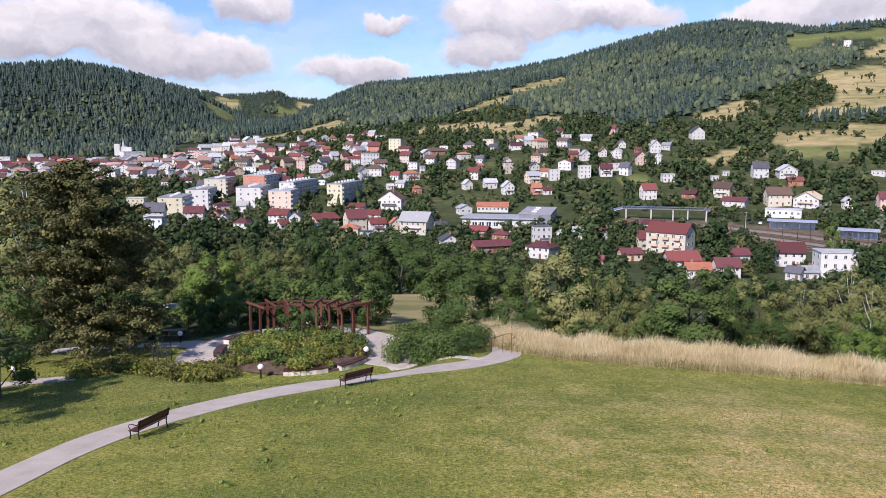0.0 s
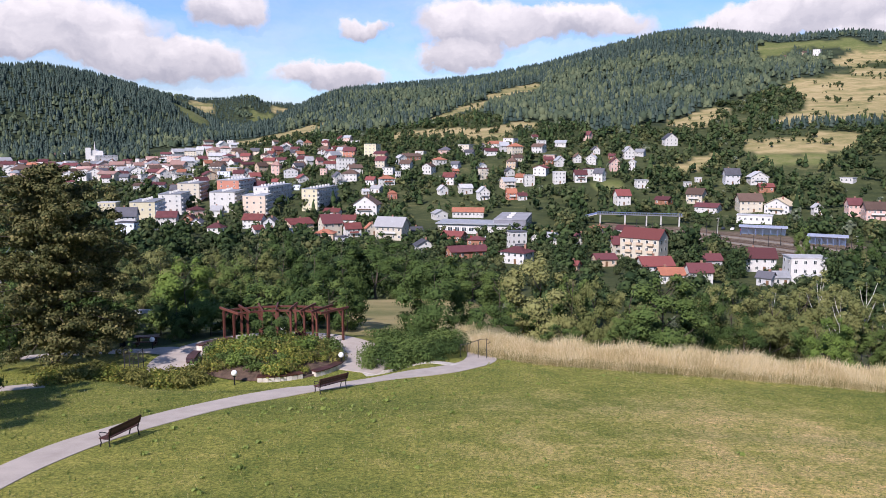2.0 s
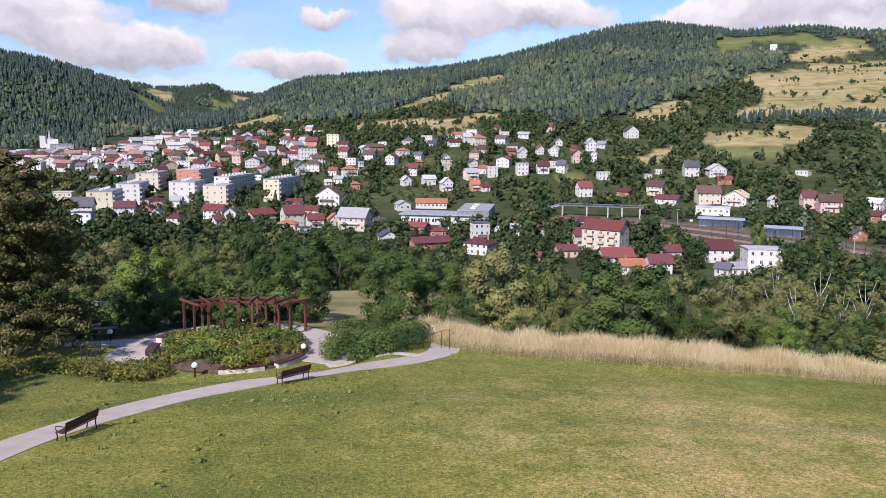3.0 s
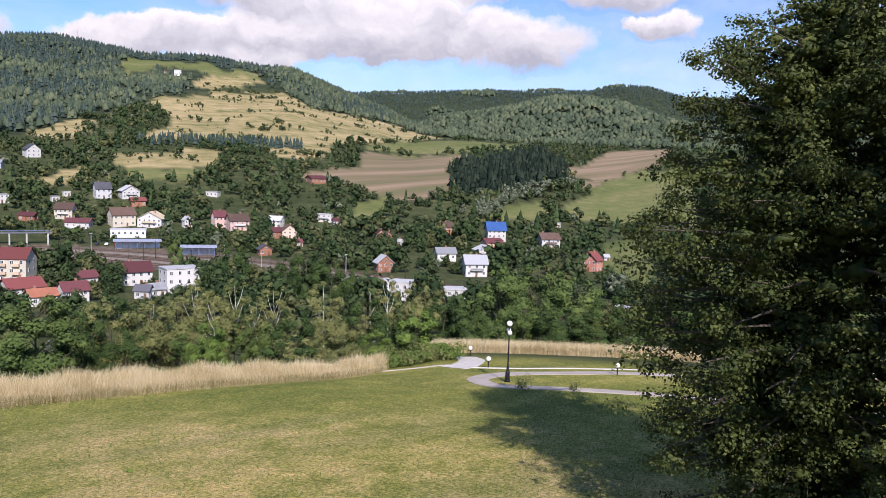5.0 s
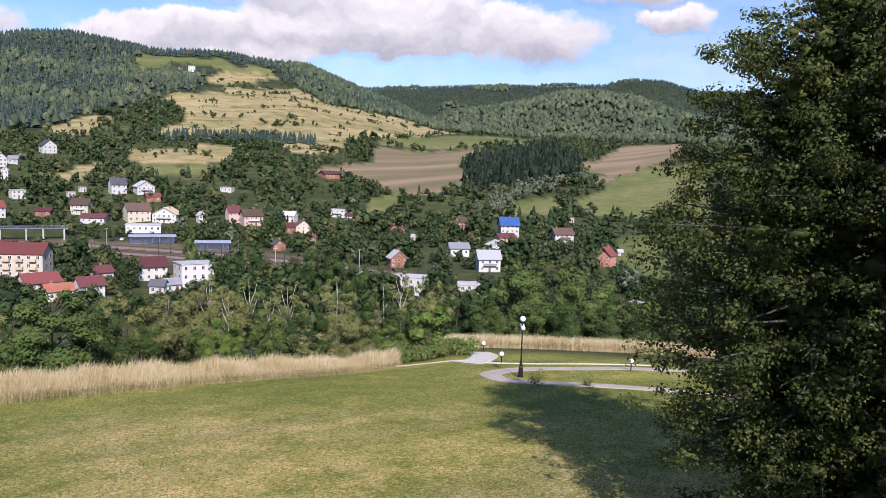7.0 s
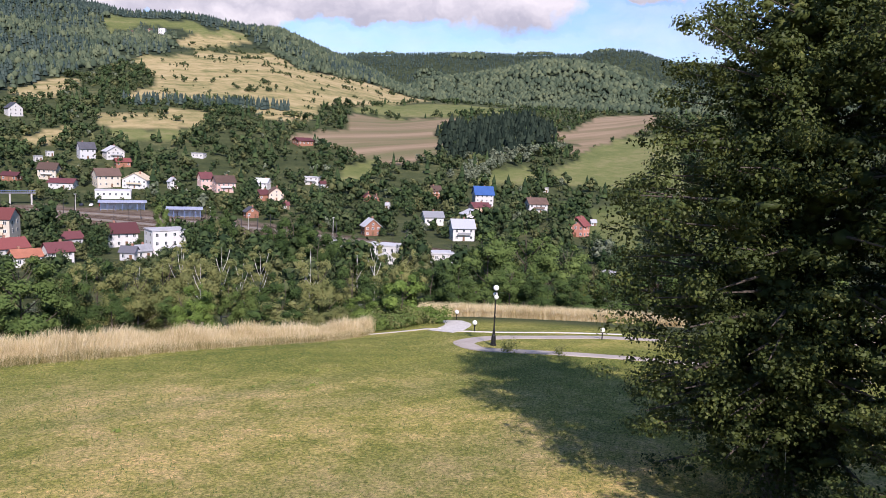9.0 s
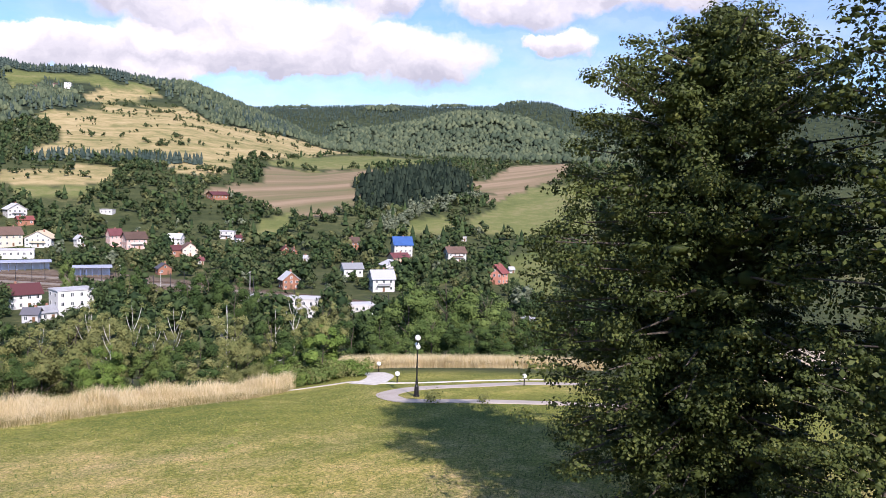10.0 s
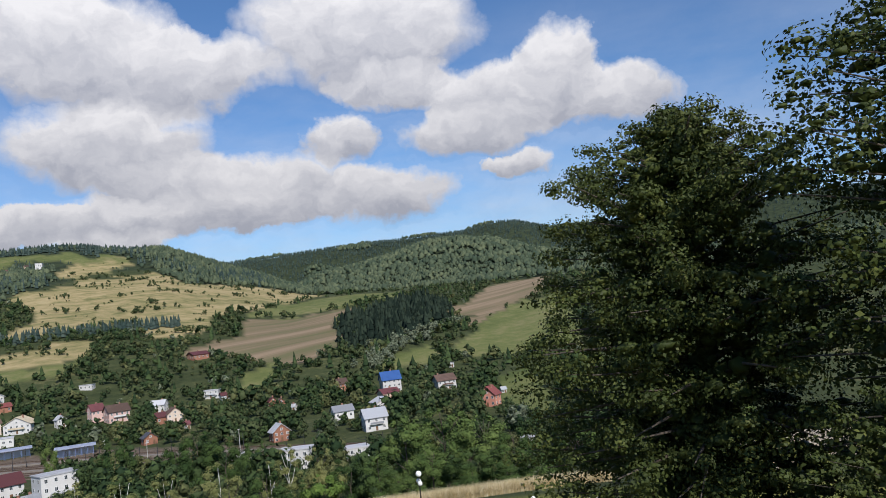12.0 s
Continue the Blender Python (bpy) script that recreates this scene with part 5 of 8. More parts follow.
M_CHIMNEY = material("chimney_brick", two((0.32, 0.17, 0.12), 0.3), 3, rough=0.9)
M_CONCRETE = material("concrete", two((0.42, 0.41, 0.39), 0.15), 0.6, rough=0.9, bump=0.01, fine=0.15)
M_DARKMETAL = material("dark_metal", two((0.05, 0.05, 0.055), 0.2), 3, rough=0.5, metal=0.4)
M_STEELBLUE = material("blue_paint", two((0.13, 0.17, 0.30), 0.2), 1, rough=0.5)

_w = Shape().box(-0.5, -0.06, -0.5, 0.5, 0.02, 0.5, 0)
WINDOW = mesh("window", _w.v + [(-0.4, -0.075, -0.42), (-0.04, -0.075, -0.42), (-0.04, -0.075, 0.42), (-0.4, -0.075, 0.42), (0.04, -0.075, -0.42), (0.4, -0.075, -0.42), (0.4, -0.075, 0.42), (0.04, -0.075, 0.42)],
              _w.f + [(8, 9, 10, 11), (12, 13, 14, 15)], M_FRAME, M_GLASS, slots=[0] * 6 + [1, 1])
_d = Shape().box(-0.5, -0.06, 0, 0.5, 0.02, 1, 0)
DOOR = _d.mesh("door", material("door_wood", two((0.16, 0.09, 0.05), 0.3), 2, rough=0.6))


def gable_body(w, d, e, r, along_x, sink=3.0):
    """Walls with two gables; the ridge runs along x or along y."""
    a, b = w / 2, d / 2
    s = Shape()
    if along_x:
        pts = [(-b, -sink), (b, -sink), (b, e), (0, e + r), (-b, e)]
        v = [(x, y, z) for x in (-a, a) for y, z in pts]
    else:
        pts = [(-a, -sink), (a, -sink), (a, e), (0, e + r), (-a, e)]
        v = [(x, y, z) for y in (b, -b) for x, z in pts]
    n = 5
    return s.add(v, [tuple(range(n)), tuple(reversed(range(n, 2 * n)))] + [(i, i + n, (i + 1) % n + n, (i + 1) % n) for i in range(n)])


def slab(p, q, r, s, t):
    """A thick plate: four corners of its top and the thickness under it."""
    top = [Vector(c) for c in (p, q, r, s)]
    low = [c - Vector((0, 0, t)) for c in top]
    return [tuple(c) for c in top + low], [(0, 1, 2, 3), (7, 6, 5, 4), (0, 4, 5, 1), (1, 5, 6, 2), (2, 6, 7, 3), (3, 7, 4, 0)]


def roof_shape(w, d, e, r, form, o=0.5, t=0.22):
    s = Shape()
    lift = 0.1
    if form == "flat":
        s.box(-w / 2 - 0.25, -d / 2 - 0.25, e, w / 2 + 0.25, d / 2 + 0.25, e + 0.35)
        s.box(-w / 2 + 0.1, -d / 2 + 0.1, e + 0.355, w / 2 - 0.1, d / 2 - 0.1, e + 0.36)
    elif form == "hip":
        a, b = w / 2 + o, d / 2 + o
        k = max(0.05, a - b)
        z0, z1 = e - 0.1, e + r + lift
        if a >= b:
            v = [(-a, -b, z0), (a, -b, z0), (a, b, z0), (-a, b, z0), (-k, 0, z1), (k, 0, z1)]
            f = [(0, 1, 5, 4), (1, 2, 5), (2, 3, 4, 5), (3, 0, 4), (3, 2, 1, 0)]
        else:
            k = b - a
            v = [(-a, -b, z0), (a, -b, z0), (a, b, z0), (-a, b, z0), (0, -k, z1), (0, k, z1)]
            f = [(0, 1, 4), (1, 2, 5, 4), (2, 3, 5), (3, 0, 4, 5), (3, 2, 1, 0)]
        s.add(v, f)
    elif form == "side":
        a, b = w / 2 + o, d / 2
        k = r / b * o
        s.add(*slab((-a, -b - o, e - k + lift + t), (a, -b - o, e - k + lift + t), (a, 0, e + r + lift + t), (-a, 0, e + r + lift + t), t))
        s.add(*slab((-a, 0, e + r + lift + t), (a, 0, e + r + lift + t), (a, b + o, e - k + lift + t), (-a, b + o, e - k + lift + t), t))
    else:
        a, b = w / 2, d / 2 + o
        k = r / a * o
        s.add(*slab((-a - o, -b, e - k + lift + t), (0, -b, e + r + lift + t), (0, b, e + r + lift + t), (-a - o, b, e - k + lift + t), t))
        s.add(*slab((0, -b, e + r + lift + t), (a + o, -b, e - k + lift + t), (a + o, b, e - k + lift + t), (0, b, e + r + lift + t), t))
    return s


def put_window(parent, x, y, z, w, h, turn, name="window", data=None):
    part_of(parent, name, data or WINDOW, Matrix.Translation((x, y, z)) @ Euler((0, 0, turn)).to_matrix().to_4x4() @ Matrix.Diagonal((w, 1, h, 1)))


hrng = random.Random(5)


def house(x, y, turn, w, d, e, r, form, roof, wall):
    far = math.hypot(x, y)
    storeys = max(1, round(e / 2.9))
    z = min(gz(x + u * w * 0.4, y + v * d * 0.4) for u in (-1, 1) for v in (-1, 1)) * 0.5 + gz(x, y) * 0.5
    what = {"flat": "flat-roofed", "hip": "hip-roofed"}.get(form, "gabled")
    h = thing("house", pose(x, y, z, 0, 0, turn), f"{wall} {storeys}-storey {what} house with a {roof} roof", "house", "houses of the town")
    if form in ("side", "gable"):
        body = gable_body(w, d, e, r, form == "side")
    else:
        body = Shape().box(-w / 2, -d / 2, -3, w / 2, d / 2, e)
    wall_part = part_of(h, "wall", body.mesh("house_wall", WALLS[wall]))
    roof_part = part_of(h, "roof", roof_shape(w, d, e, r, form, 0.35 + 0.03 * w).mesh("house_roof", ROOFS[roof]))
    if form != "flat":
        cx, cy = (w * hrng.uniform(-0.3, 0.3), d * 0.12) if form != "gable" else (w * 0.12, d * hrng.uniform(-0.3, 0.3))
        part_of(roof_part, "chimney", Shape().box(cx - 0.35, cy - 0.35, e + r * 0.4, cx + 0.35, cy + 0.35, e + r + 0.9).box(cx - 0.42, cy - 0.42, e + r + 0.9, cx + 0.42, cy + 0.42, e + r + 1.02).mesh("chimney", M_CHIMNEY))
    sh_ = e / storeys
    nf, ns = max(2, round(w / 3.0)), max(1, round(d / 3.6))
    if far > 700:
        nf, ns = max(2, round(w / 4.5)), 1
    for k in range(storeys):
        zc = sh_ * (k + 0.55)
        hh = min(1.45, sh_ * 0.5)
        for i in range(nf):
            px = (i + 0.5) / nf * w - w / 2
            if k == 0 and i == nf // 2 and far < 600:
                put_window(h, px, -d / 2, 0.05, 1.0, 2.05, 0, "door", DOOR)
                continue
            put_window(h, px, -d / 2, zc, 1.15, hh, 0)
        for i in range(ns):
            py = (i + 0.5) / ns * d - d / 2
            if turn + math.degrees(math.atan2(x, y)) > 0:
                put_window(h, -w / 2, py, zc, 1.1, hh, -math.pi / 2)
            else:
                put_window(h, w / 2, py, zc, 1.1, hh, math.pi / 2)
    if form == "gable" and r > 2:
        put_window(h, 0, -d / 2, e + r * 0.3, 1.0, 1.1, 0)
    if storeys >= 2 and far < 620 and hrng.random() < 0.5:
        b = part_of(h, "balcony", Shape().box(-w * 0.3, -d / 2 - 1.2, sh_ - 0.12, w * 0.3, -d / 2 - 0.003, sh_ + 0.06).mesh("balcony_floor", M_CONCRETE))
        part_of(b, "railing", Shape().box(-w * 0.3, -d / 2 - 1.2, sh_ + 0.065, w * 0.3, -d / 2 - 1.12, sh_ + 0.95).mesh("balcony_railing", ROOFS[roof] if wall == "white" else WALLS["white"]))
    return h


def block(x, y, turn, w, d, storeys, wall, side, label):
    """A flat block of flats: w is its gable, d its long side, which shows to the right."""
    e = storeys * 2.85 + 0.8
    b = thing("apartment_block", pose(x, y, gz(x, y), 0, 0, turn), label, "apartment building", "blocks of flats")
    part_of(b, "wall", Shape().box(-w / 2, -d / 2, -3, w / 2, d / 2, e).mesh("block_wall", WALLS[wall]))
    part_of(b, "facade", Shape().box(w / 2 + 0.004, -d / 2 + 0.3, 0.8, w / 2 + 0.12, d / 2 - 0.3, e - 0.5).mesh("block_facade", WALLS[side]))
    top = part_of(b, "roof", Shape().box(-w / 2 - 0.2, -d / 2 - 0.2, e, w / 2 + 0.2, d / 2 + 0.2, e + 0.4).mesh("block_roof", ROOFS["grey"]))
    n = max(2, int(d / 6))
    for i in range(n):
        yy = (i + 0.5) / n * d - d / 2
        part_of(top, "chimney", Shape().box(-0.6, yy - 0.5, e + 0.4, 0.6, yy + 0.5, e + 1.7).mesh("vent_stack", WALLS["white"]))
    m = max(3, int(d / 3.2))
    for k in range(storeys):
        zc = 0.8 + 2.85 * k + 1.5
        for i in range(m):
            put_window(b, w / 2 + 0.12, (i + 0.5) / m * d - d / 2, zc, 1.7, 1.45, math.pi / 2)
        for i in range(3):
            if i != 1 or k % 2 == 0:
                put_window(b, (i - 1) * w * 0.3, -d / 2, zc, 1.2, 1.4, 0)
        for i in range(0, m, 2):
            yy = (i + 0.5) / m * d - d / 2
            part_of(b, "balcony", Shape().box(w / 2 + 0.13, yy - 1.3, zc - 1.4, w / 2 + 1.1, yy + 1.3, zc - 0.45).mesh("balcony", WALLS["grey"]))


def front_house(x, y, turn, w, d, e, r, form, roof, wall, label, name="house", rows=None, cols=None, group="houses of the town"):
    """A larger, plainer building with regular windows on its front and both ends."""
    h = thing(name, pose(x, y, gz(x, y), 0, 0, turn), label, "building", group)
    body = gable_body(w, d, e, r, form == "side") if form in ("side", "gable") else Shape().box(-w / 2, -d / 2, -3, w / 2, d / 2, e)
    part_of(h, "wall", body.mesh("wall", WALLS[wall]))
    part_of(h, "roof", roof_shape(w, d, e, r, form, 0.5).mesh("roof", ROOFS[roof]))
    rows = rows or max(1, round(e / 3))
    cols = cols or max(2, round(w / 3.2))
    for k in range(rows):
        zc = e / rows * (k + 0.55)
        for i in range(cols):
            put_window(h, (i + 0.5) / cols * w - w / 2, -d / 2, zc, 1.3, 1.5, 0)
        for yy in (-d * 0.22, d * 0.22):
            put_window(h, w / 2, yy, zc, 1.2, 1.5, math.pi / 2)
            put_window(h, -w / 2, yy, zc, 1.2, 1.5, -math.pi / 2)
    return h
# ---- houses: x, y, turn, width, depth, eaves, rise of the roof, form, roof colour, wall colour ----
HOUSES = []
HOUSES += [
    (-527, 955, 6, 14.3, 10.0, 7.9, 0.0, "flat", "pale", "white"),
    (-410, 738, 10, 10.0, 8.0, 5.5, 2.3, "hip", "maroon", "white"),
    (-411, 856, 46, 12.2, 9.8, 5.6, 3.2, "side", "brown", "white"),
    (-390, 849, 38, 11.5, 9.2, 5.0, 3.6, "gable", "brown", "white"),
    (-382, 858, -4, 7.4, 5.9, 5.2, 2.9, "side", "maroon", "white"),
    (-391, 902, 40, 10.9, 7.6, 11.1, 0.0, "flat", "pale", "white"),
    (-475, 1019, 10, 10.9, 8.7, 5.2, 2.9, "side", "maroon", "white"),
    (-492, 1001, 47, 9.1, 7.3, 4.7, 2.7, "side", "maroon", "grey"),
    (-526, 1091, 46, 9.9, 7.9, 4.1, 2.3, "side", "maroon", "white"),
]
HOUSES += [
    (-513, 1132, 52, 11.3, 9.0, 4.7, 2.7, "side", "brown", "white"),
    (-496, 1124, 0, 9.9, 7.9, 4.7, 2.6, "side", "pale", "white"),
    (-498, 1164, 42, 10.8, 7.5, 6.7, 0.0, "flat", "maroon", "white"),
    (-326, 763, -1, 24.3, 12.1, 7.1, 0.0, "flat", "pale", "white"),
    (-290, 743, 6, 7.7, 6.2, 4.4, 2.5, "side", "maroon", "white"),
    (-351, 877, 35, 27.2, 13.6, 3.6, 2.0, "side", "maroon", "tan"),
    (-276, 752, -7, 8.2, 6.6, 4.8, 2.7, "side", "slate", "grey"),
    (-269, 754, 40, 6.1, 4.9, 3.4, 1.9, "side", "brown", "white"),
    (-255, 739, 48, 7.3, 5.1, 7.2, 0.0, "flat", "pale", "white"),
]
HOUSES += [
    (-238, 714, 43, 8.6, 6.9, 4.3, 3.1, "gable", "maroon", "white"),
    (-243, 761, 37, 10.3, 8.3, 5.5, 4.0, "gable", "pink", "white"),
    (-218, 737, 36, 16.7, 8.4, 5.1, 0.0, "flat", "slate", "white"),
    (-233, 669, -9, 9.6, 7.7, 3.3, 1.9, "side", "brown", "grey"),
    (-219, 670, 5, 12.2, 9.7, 3.3, 1.8, "side", "maroon", "grey"),
    (-198, 647, 33, 8.1, 6.5, 2.9, 1.6, "side", "brown", "white"),
    (-408, 1043, 41, 28.7, 14.3, 11.8, 0.0, "flat", "pale", "white"),
    (-325, 1086, 44, 20.2, 10.1, 6.7, 3.8, "side", "pale", "white"),
    (-243, 831, 37, 9.1, 7.3, 3.7, 2.6, "gable", "slate", "white"),
]
HOUSES += [
    (-253, 932, 38, 11.2, 8.9, 5.3, 3.0, "side", "maroon", "cream"),
    (-293, 1108, 37, 13.3, 10.6, 5.8, 3.3, "side", "maroon", "white"),
    (-320, 1216, 31, 13.6, 10.9, 4.8, 2.7, "side", "brown", "white"),
    (-274, 1115, 38, 13.2, 10.5, 6.2, 4.5, "gable", "pale", "white"),
    (-270, 1152, -14, 9.8, 6.8, 7.1, 0.0, "flat", "pale", "white"),
    (-214, 885, 38, 9.4, 7.5, 3.9, 2.2, "side", "slate", "grey"),
    (-220, 972, -12, 12.6, 10.0, 5.9, 3.3, "side", "brown", "tan"),
    (-172, 804, 41, 16.8, 8.4, 3.5, 2.0, "side", "maroon", "tan"),
    (-154, 714, 34, 7.6, 6.1, 4.5, 3.2, "gable", "slate", "white"),
]
HOUSES += [
    (-159, 895, 34, 10.4, 8.4, 6.5, 3.7, "side", "maroon", "brick"),
    (-188, 1045, 37, 7.2, 5.8, 4.1, 2.3, "side", "brown", "white"),
    (-188, 714, 32, 12.4, 9.9, 4.5, 3.3, "gable", "maroon", "tan"),
    (-178, 729, 1, 11.3, 7.9, 5.0, 0.0, "flat", "pale", "bluish"),
    (-153, 648, 43, 7.5, 6.0, 3.9, 2.2, "side", "slate", "white"),
    (-144, 654, -6, 7.1, 5.7, 3.6, 2.6, "gable", "orange", "tan"),
    (-126, 702, -9, 7.6, 6.0, 8.9, 3.3, "hip", "pink", "pink"),
    (-114, 632, -2, 5.6, 4.5, 3.5, 2.0, "side", "red", "white"),
    (-94, 637, 34, 8.1, 6.5, 3.7, 2.7, "gable", "red", "white"),
]
HOUSES += [
    (-93, 603, -4, 5.4, 3.8, 4.0, 0.0, "flat", "slate", "bluish"),
    (-102, 736, 34, 7.6, 6.1, 6.0, 3.4, "side", "pale", "white"),
    (-91, 725, 32, 5.9, 4.7, 5.6, 2.6, "side", "maroon", "pink"),
    (-87, 780, 28, 9.1, 7.3, 4.7, 2.6, "side", "slate", "grey"),
    (-110, 729, 30, 8.6, 6.9, 4.4, 2.5, "side", "brown", "tan"),
    (-80, 666, -11, 5.7, 4.0, 4.9, 0.0, "flat", "pink", "pink"),
    (-68, 777, -9, 11.4, 9.1, 5.9, 3.3, "side", "maroon", "coral"),
    (-64, 685, 18, 13.9, 9.7, 9.5, 0.0, "flat", "pale", "white"),
    (-45, 757, -26, 12.9, 9.0, 11.5, 0.0, "flat", "pale", "yellow"),
]
HOUSES += [
    (-63, 612, 29, 7.1, 5.7, 6.6, 3.2, "gable", "slate", "white"),
    (-37, 602, -21, 6.9, 5.5, 3.8, 2.2, "side", "red", "white"),
    (-25, 597, 20, 10.6, 8.5, 5.2, 2.2, "hip", "orange", "white"),
    (-31, 572, -25, 7.1, 5.7, 3.4, 1.9, "side", "pale", "white"),
    (-39, 568, 23, 4.7, 3.8, 2.4, 1.4, "side", "pale", "white"),
    (-19, 549, 21, 5.5, 4.4, 4.1, 1.7, "hip", "orange", "coral"),
    (-17, 617, 26, 3.7, 2.6, 5.7, 0.0, "flat", "pale", "white"),
    (-11, 654, -22, 9.0, 7.2, 4.7, 2.6, "side", "brown", "white"),
    (-8, 695, 18, 14.9, 11.9, 4.1, 2.3, "side", "brown", "brick"),
]
HOUSES += [
    (16, 660, 24, 9.8, 7.8, 4.3, 1.8, "hip", "orange", "white"),
    (29, 639, -31, 6.5, 5.2, 3.5, 2.0, "side", "slate", "grey"),
    (27, 619, 27, 5.6, 4.5, 2.4, 1.3, "side", "orange", "brick"),
    (56, 708, 13, 5.1, 4.1, 4.8, 2.3, "gable", "slate", "white"),
    (61, 685, 7, 10.2, 8.2, 3.8, 2.1, "side", "maroon", "white"),
    (82, 685, 23, 10.8, 8.7, 6.4, 2.7, "hip", "orange", "cream"),
    (79, 648, 5, 8.1, 6.5, 3.9, 2.2, "side", "brown", "cream"),
    (107, 706, 14, 8.5, 6.0, 6.6, 0.0, "flat", "pale", "white"),
    (125, 703, -23, 9.7, 7.7, 3.6, 2.0, "side", "grey", "white"),
]
HOUSES += [
    (109, 757, 10, 5.5, 4.4, 3.2, 1.8, "side", "maroon", "white"),
    (48, 598, 20, 7.1, 5.0, 7.9, 0.0, "flat", "maroon", "cream"),
    (49, 630, 19, 6.6, 5.3, 2.9, 2.1, "gable", "grey", "white"),
    (68, 604, 19, 6.9, 5.6, 3.5, 2.5, "gable", "slate", "white"),
    (74, 582, -30, 6.1, 4.9, 4.0, 2.2, "side", "orange", "white"),
    (79, 571, 4, 7.3, 5.1, 7.6, 0.0, "flat", "pale", "white"),
    (32, 557, 13, 8.7, 6.9, 4.2, 2.4, "side", "pale", "white"),
    (43, 538, 13, 7.7, 6.2, 5.4, 3.5, "gable", "pale", "white"),
    (62, 535, 11, 6.4, 5.1, 4.6, 2.6, "side", "orange", "coral"),
]
HOUSES += [
    (69, 533, 8, 5.9, 4.7, 3.0, 1.7, "side", "maroon", "white"),
    (16, 556, 25, 6.3, 5.0, 3.8, 2.8, "gable", "pale", "white"),
    (101, 573, 7, 8.2, 5.7, 8.5, 0.0, "flat", "pale", "white"),
    (117, 577, 2, 8.6, 6.9, 5.5, 3.1, "side", "maroon", "white"),
    (132, 579, -42, 7.3, 5.9, 5.8, 3.2, "side", "slate", "white"),
    (102, 633, 16, 7.3, 5.9, 3.8, 2.1, "side", "maroon", "brick"),
    (110, 623, 11, 7.4, 5.9, 4.6, 3.3, "gable", "grey", "white"),
    (126, 635, 15, 5.5, 4.4, 4.4, 2.5, "gable", "brown", "white"),
    (137, 630, -30, 8.4, 6.7, 4.5, 3.2, "gable", "pale", "white"),
]
HOUSES += [
    (148, 668, 7, 6.4, 5.1, 3.7, 2.7, "gable", "slate", "white"),
    (150, 608, -0, 7.7, 6.1, 6.5, 3.5, "gable", "maroon", "pink"),
    (157, 647, 4, 5.5, 4.4, 2.8, 1.6, "side", "maroon", "brick"),
    (171, 650, 9, 8.5, 6.8, 6.0, 3.8, "gable", "pale", "white"),
    (184, 660, -35, 7.2, 5.8, 3.8, 2.1, "side", "grey", "grey"),
    (164, 609, -29, 4.7, 3.7, 6.3, 2.1, "gable", "pale", "white"),
    (132, 513, 9, 9.1, 7.3, 6.3, 3.5, "side", "red", "white"),
    (157, 558, 4, 8.4, 5.9, 5.4, 0.0, "flat", "pale", "white"),
    (159, 511, -43, 9.1, 7.3, 3.2, 1.8, "side", "maroon", "brick"),
]
HOUSES += [
    (180, 510, -41, 10.7, 8.5, 6.2, 3.5, "side", "brown", "cream"),
    (179, 485, -38, 13.5, 10.8, 3.5, 2.0, "side", "maroon", "white"),
    (219, 552, -6, 10.0, 8.0, 7.0, 4.0, "side", "slate", "grey"),
    (235, 546, -5, 11.9, 9.6, 5.0, 3.6, "gable", "pale", "white"),
    (231, 523, -10, 9.1, 7.3, 3.6, 2.0, "side", "red", "brick"),
    (202, 480, -5, 13.5, 10.8, 7.0, 3.9, "side", "brown", "cream"),
    (217, 470, -44, 14.5, 11.6, 5.3, 3.9, "gable", "tan", "white"),
    (234, 459, -1, 5.0, 4.0, 4.6, 2.2, "gable", "pale", "white"),
    (225, 713, 3, 11.4, 9.1, 6.3, 4.6, "gable", "slate", "white"),
]
HOUSES += [
    (200, 565, 0, 4.4, 3.0, 3.2, 0.0, "flat", "pale", "white"),
    (189, 555, 3, 4.9, 3.4, 3.2, 0.0, "flat", "pale", "white"),
    (630, 1373, -53, 10.2, 8.2, 5.8, 3.2, "side", "brown", "white"),
    (683, 1375, -42, 11.4, 8.0, 10.2, 0.0, "flat", "pale", "white"),
    (673, 1399, 3, 8.8, 7.0, 4.0, 2.2, "side", "brown", "tan"),
    (87, 344, 16, 6.8, 5.4, 5.1, 2.9, "side", "maroon", "cream"),
    (87, 288, 5, 11.4, 9.1, 4.5, 2.6, "side", "red", "white"),
    (88, 272, -2, 8.2, 6.6, 3.4, 1.9, "side", "orange", "white"),
    (98, 272, 1, 8.1, 6.5, 4.4, 2.5, "side", "maroon", "white"),
]
HOUSES += [
    (114, 305, 5, 7.8, 6.2, 3.6, 2.0, "side", "maroon", "grey"),
    (74, 313, 9, 8.2, 6.5, 3.0, 1.7, "side", "maroon", "tan"),
    (60, 301, -39, 3.5, 2.8, 2.3, 1.3, "side", "red", "tan"),
    (76, 372, 18, 6.0, 4.8, 3.5, 2.5, "gable", "maroon", "white"),
    (63, 367, -36, 6.3, 5.1, 4.4, 2.5, "side", "grey", "white"),
    (55, 370, -21, 3.7, 3.0, 4.3, 1.7, "gable", "pale", "white"),
    (44, 355, 14, 7.7, 5.4, 9.0, 0.0, "flat", "slate", "white"),
    (40, 321, -35, 10.9, 8.7, 4.8, 2.0, "hip", "maroon", "white"),
    (20, 337, 19, 16.3, 8.1, 3.1, 1.8, "side", "maroon", "brick"),
]
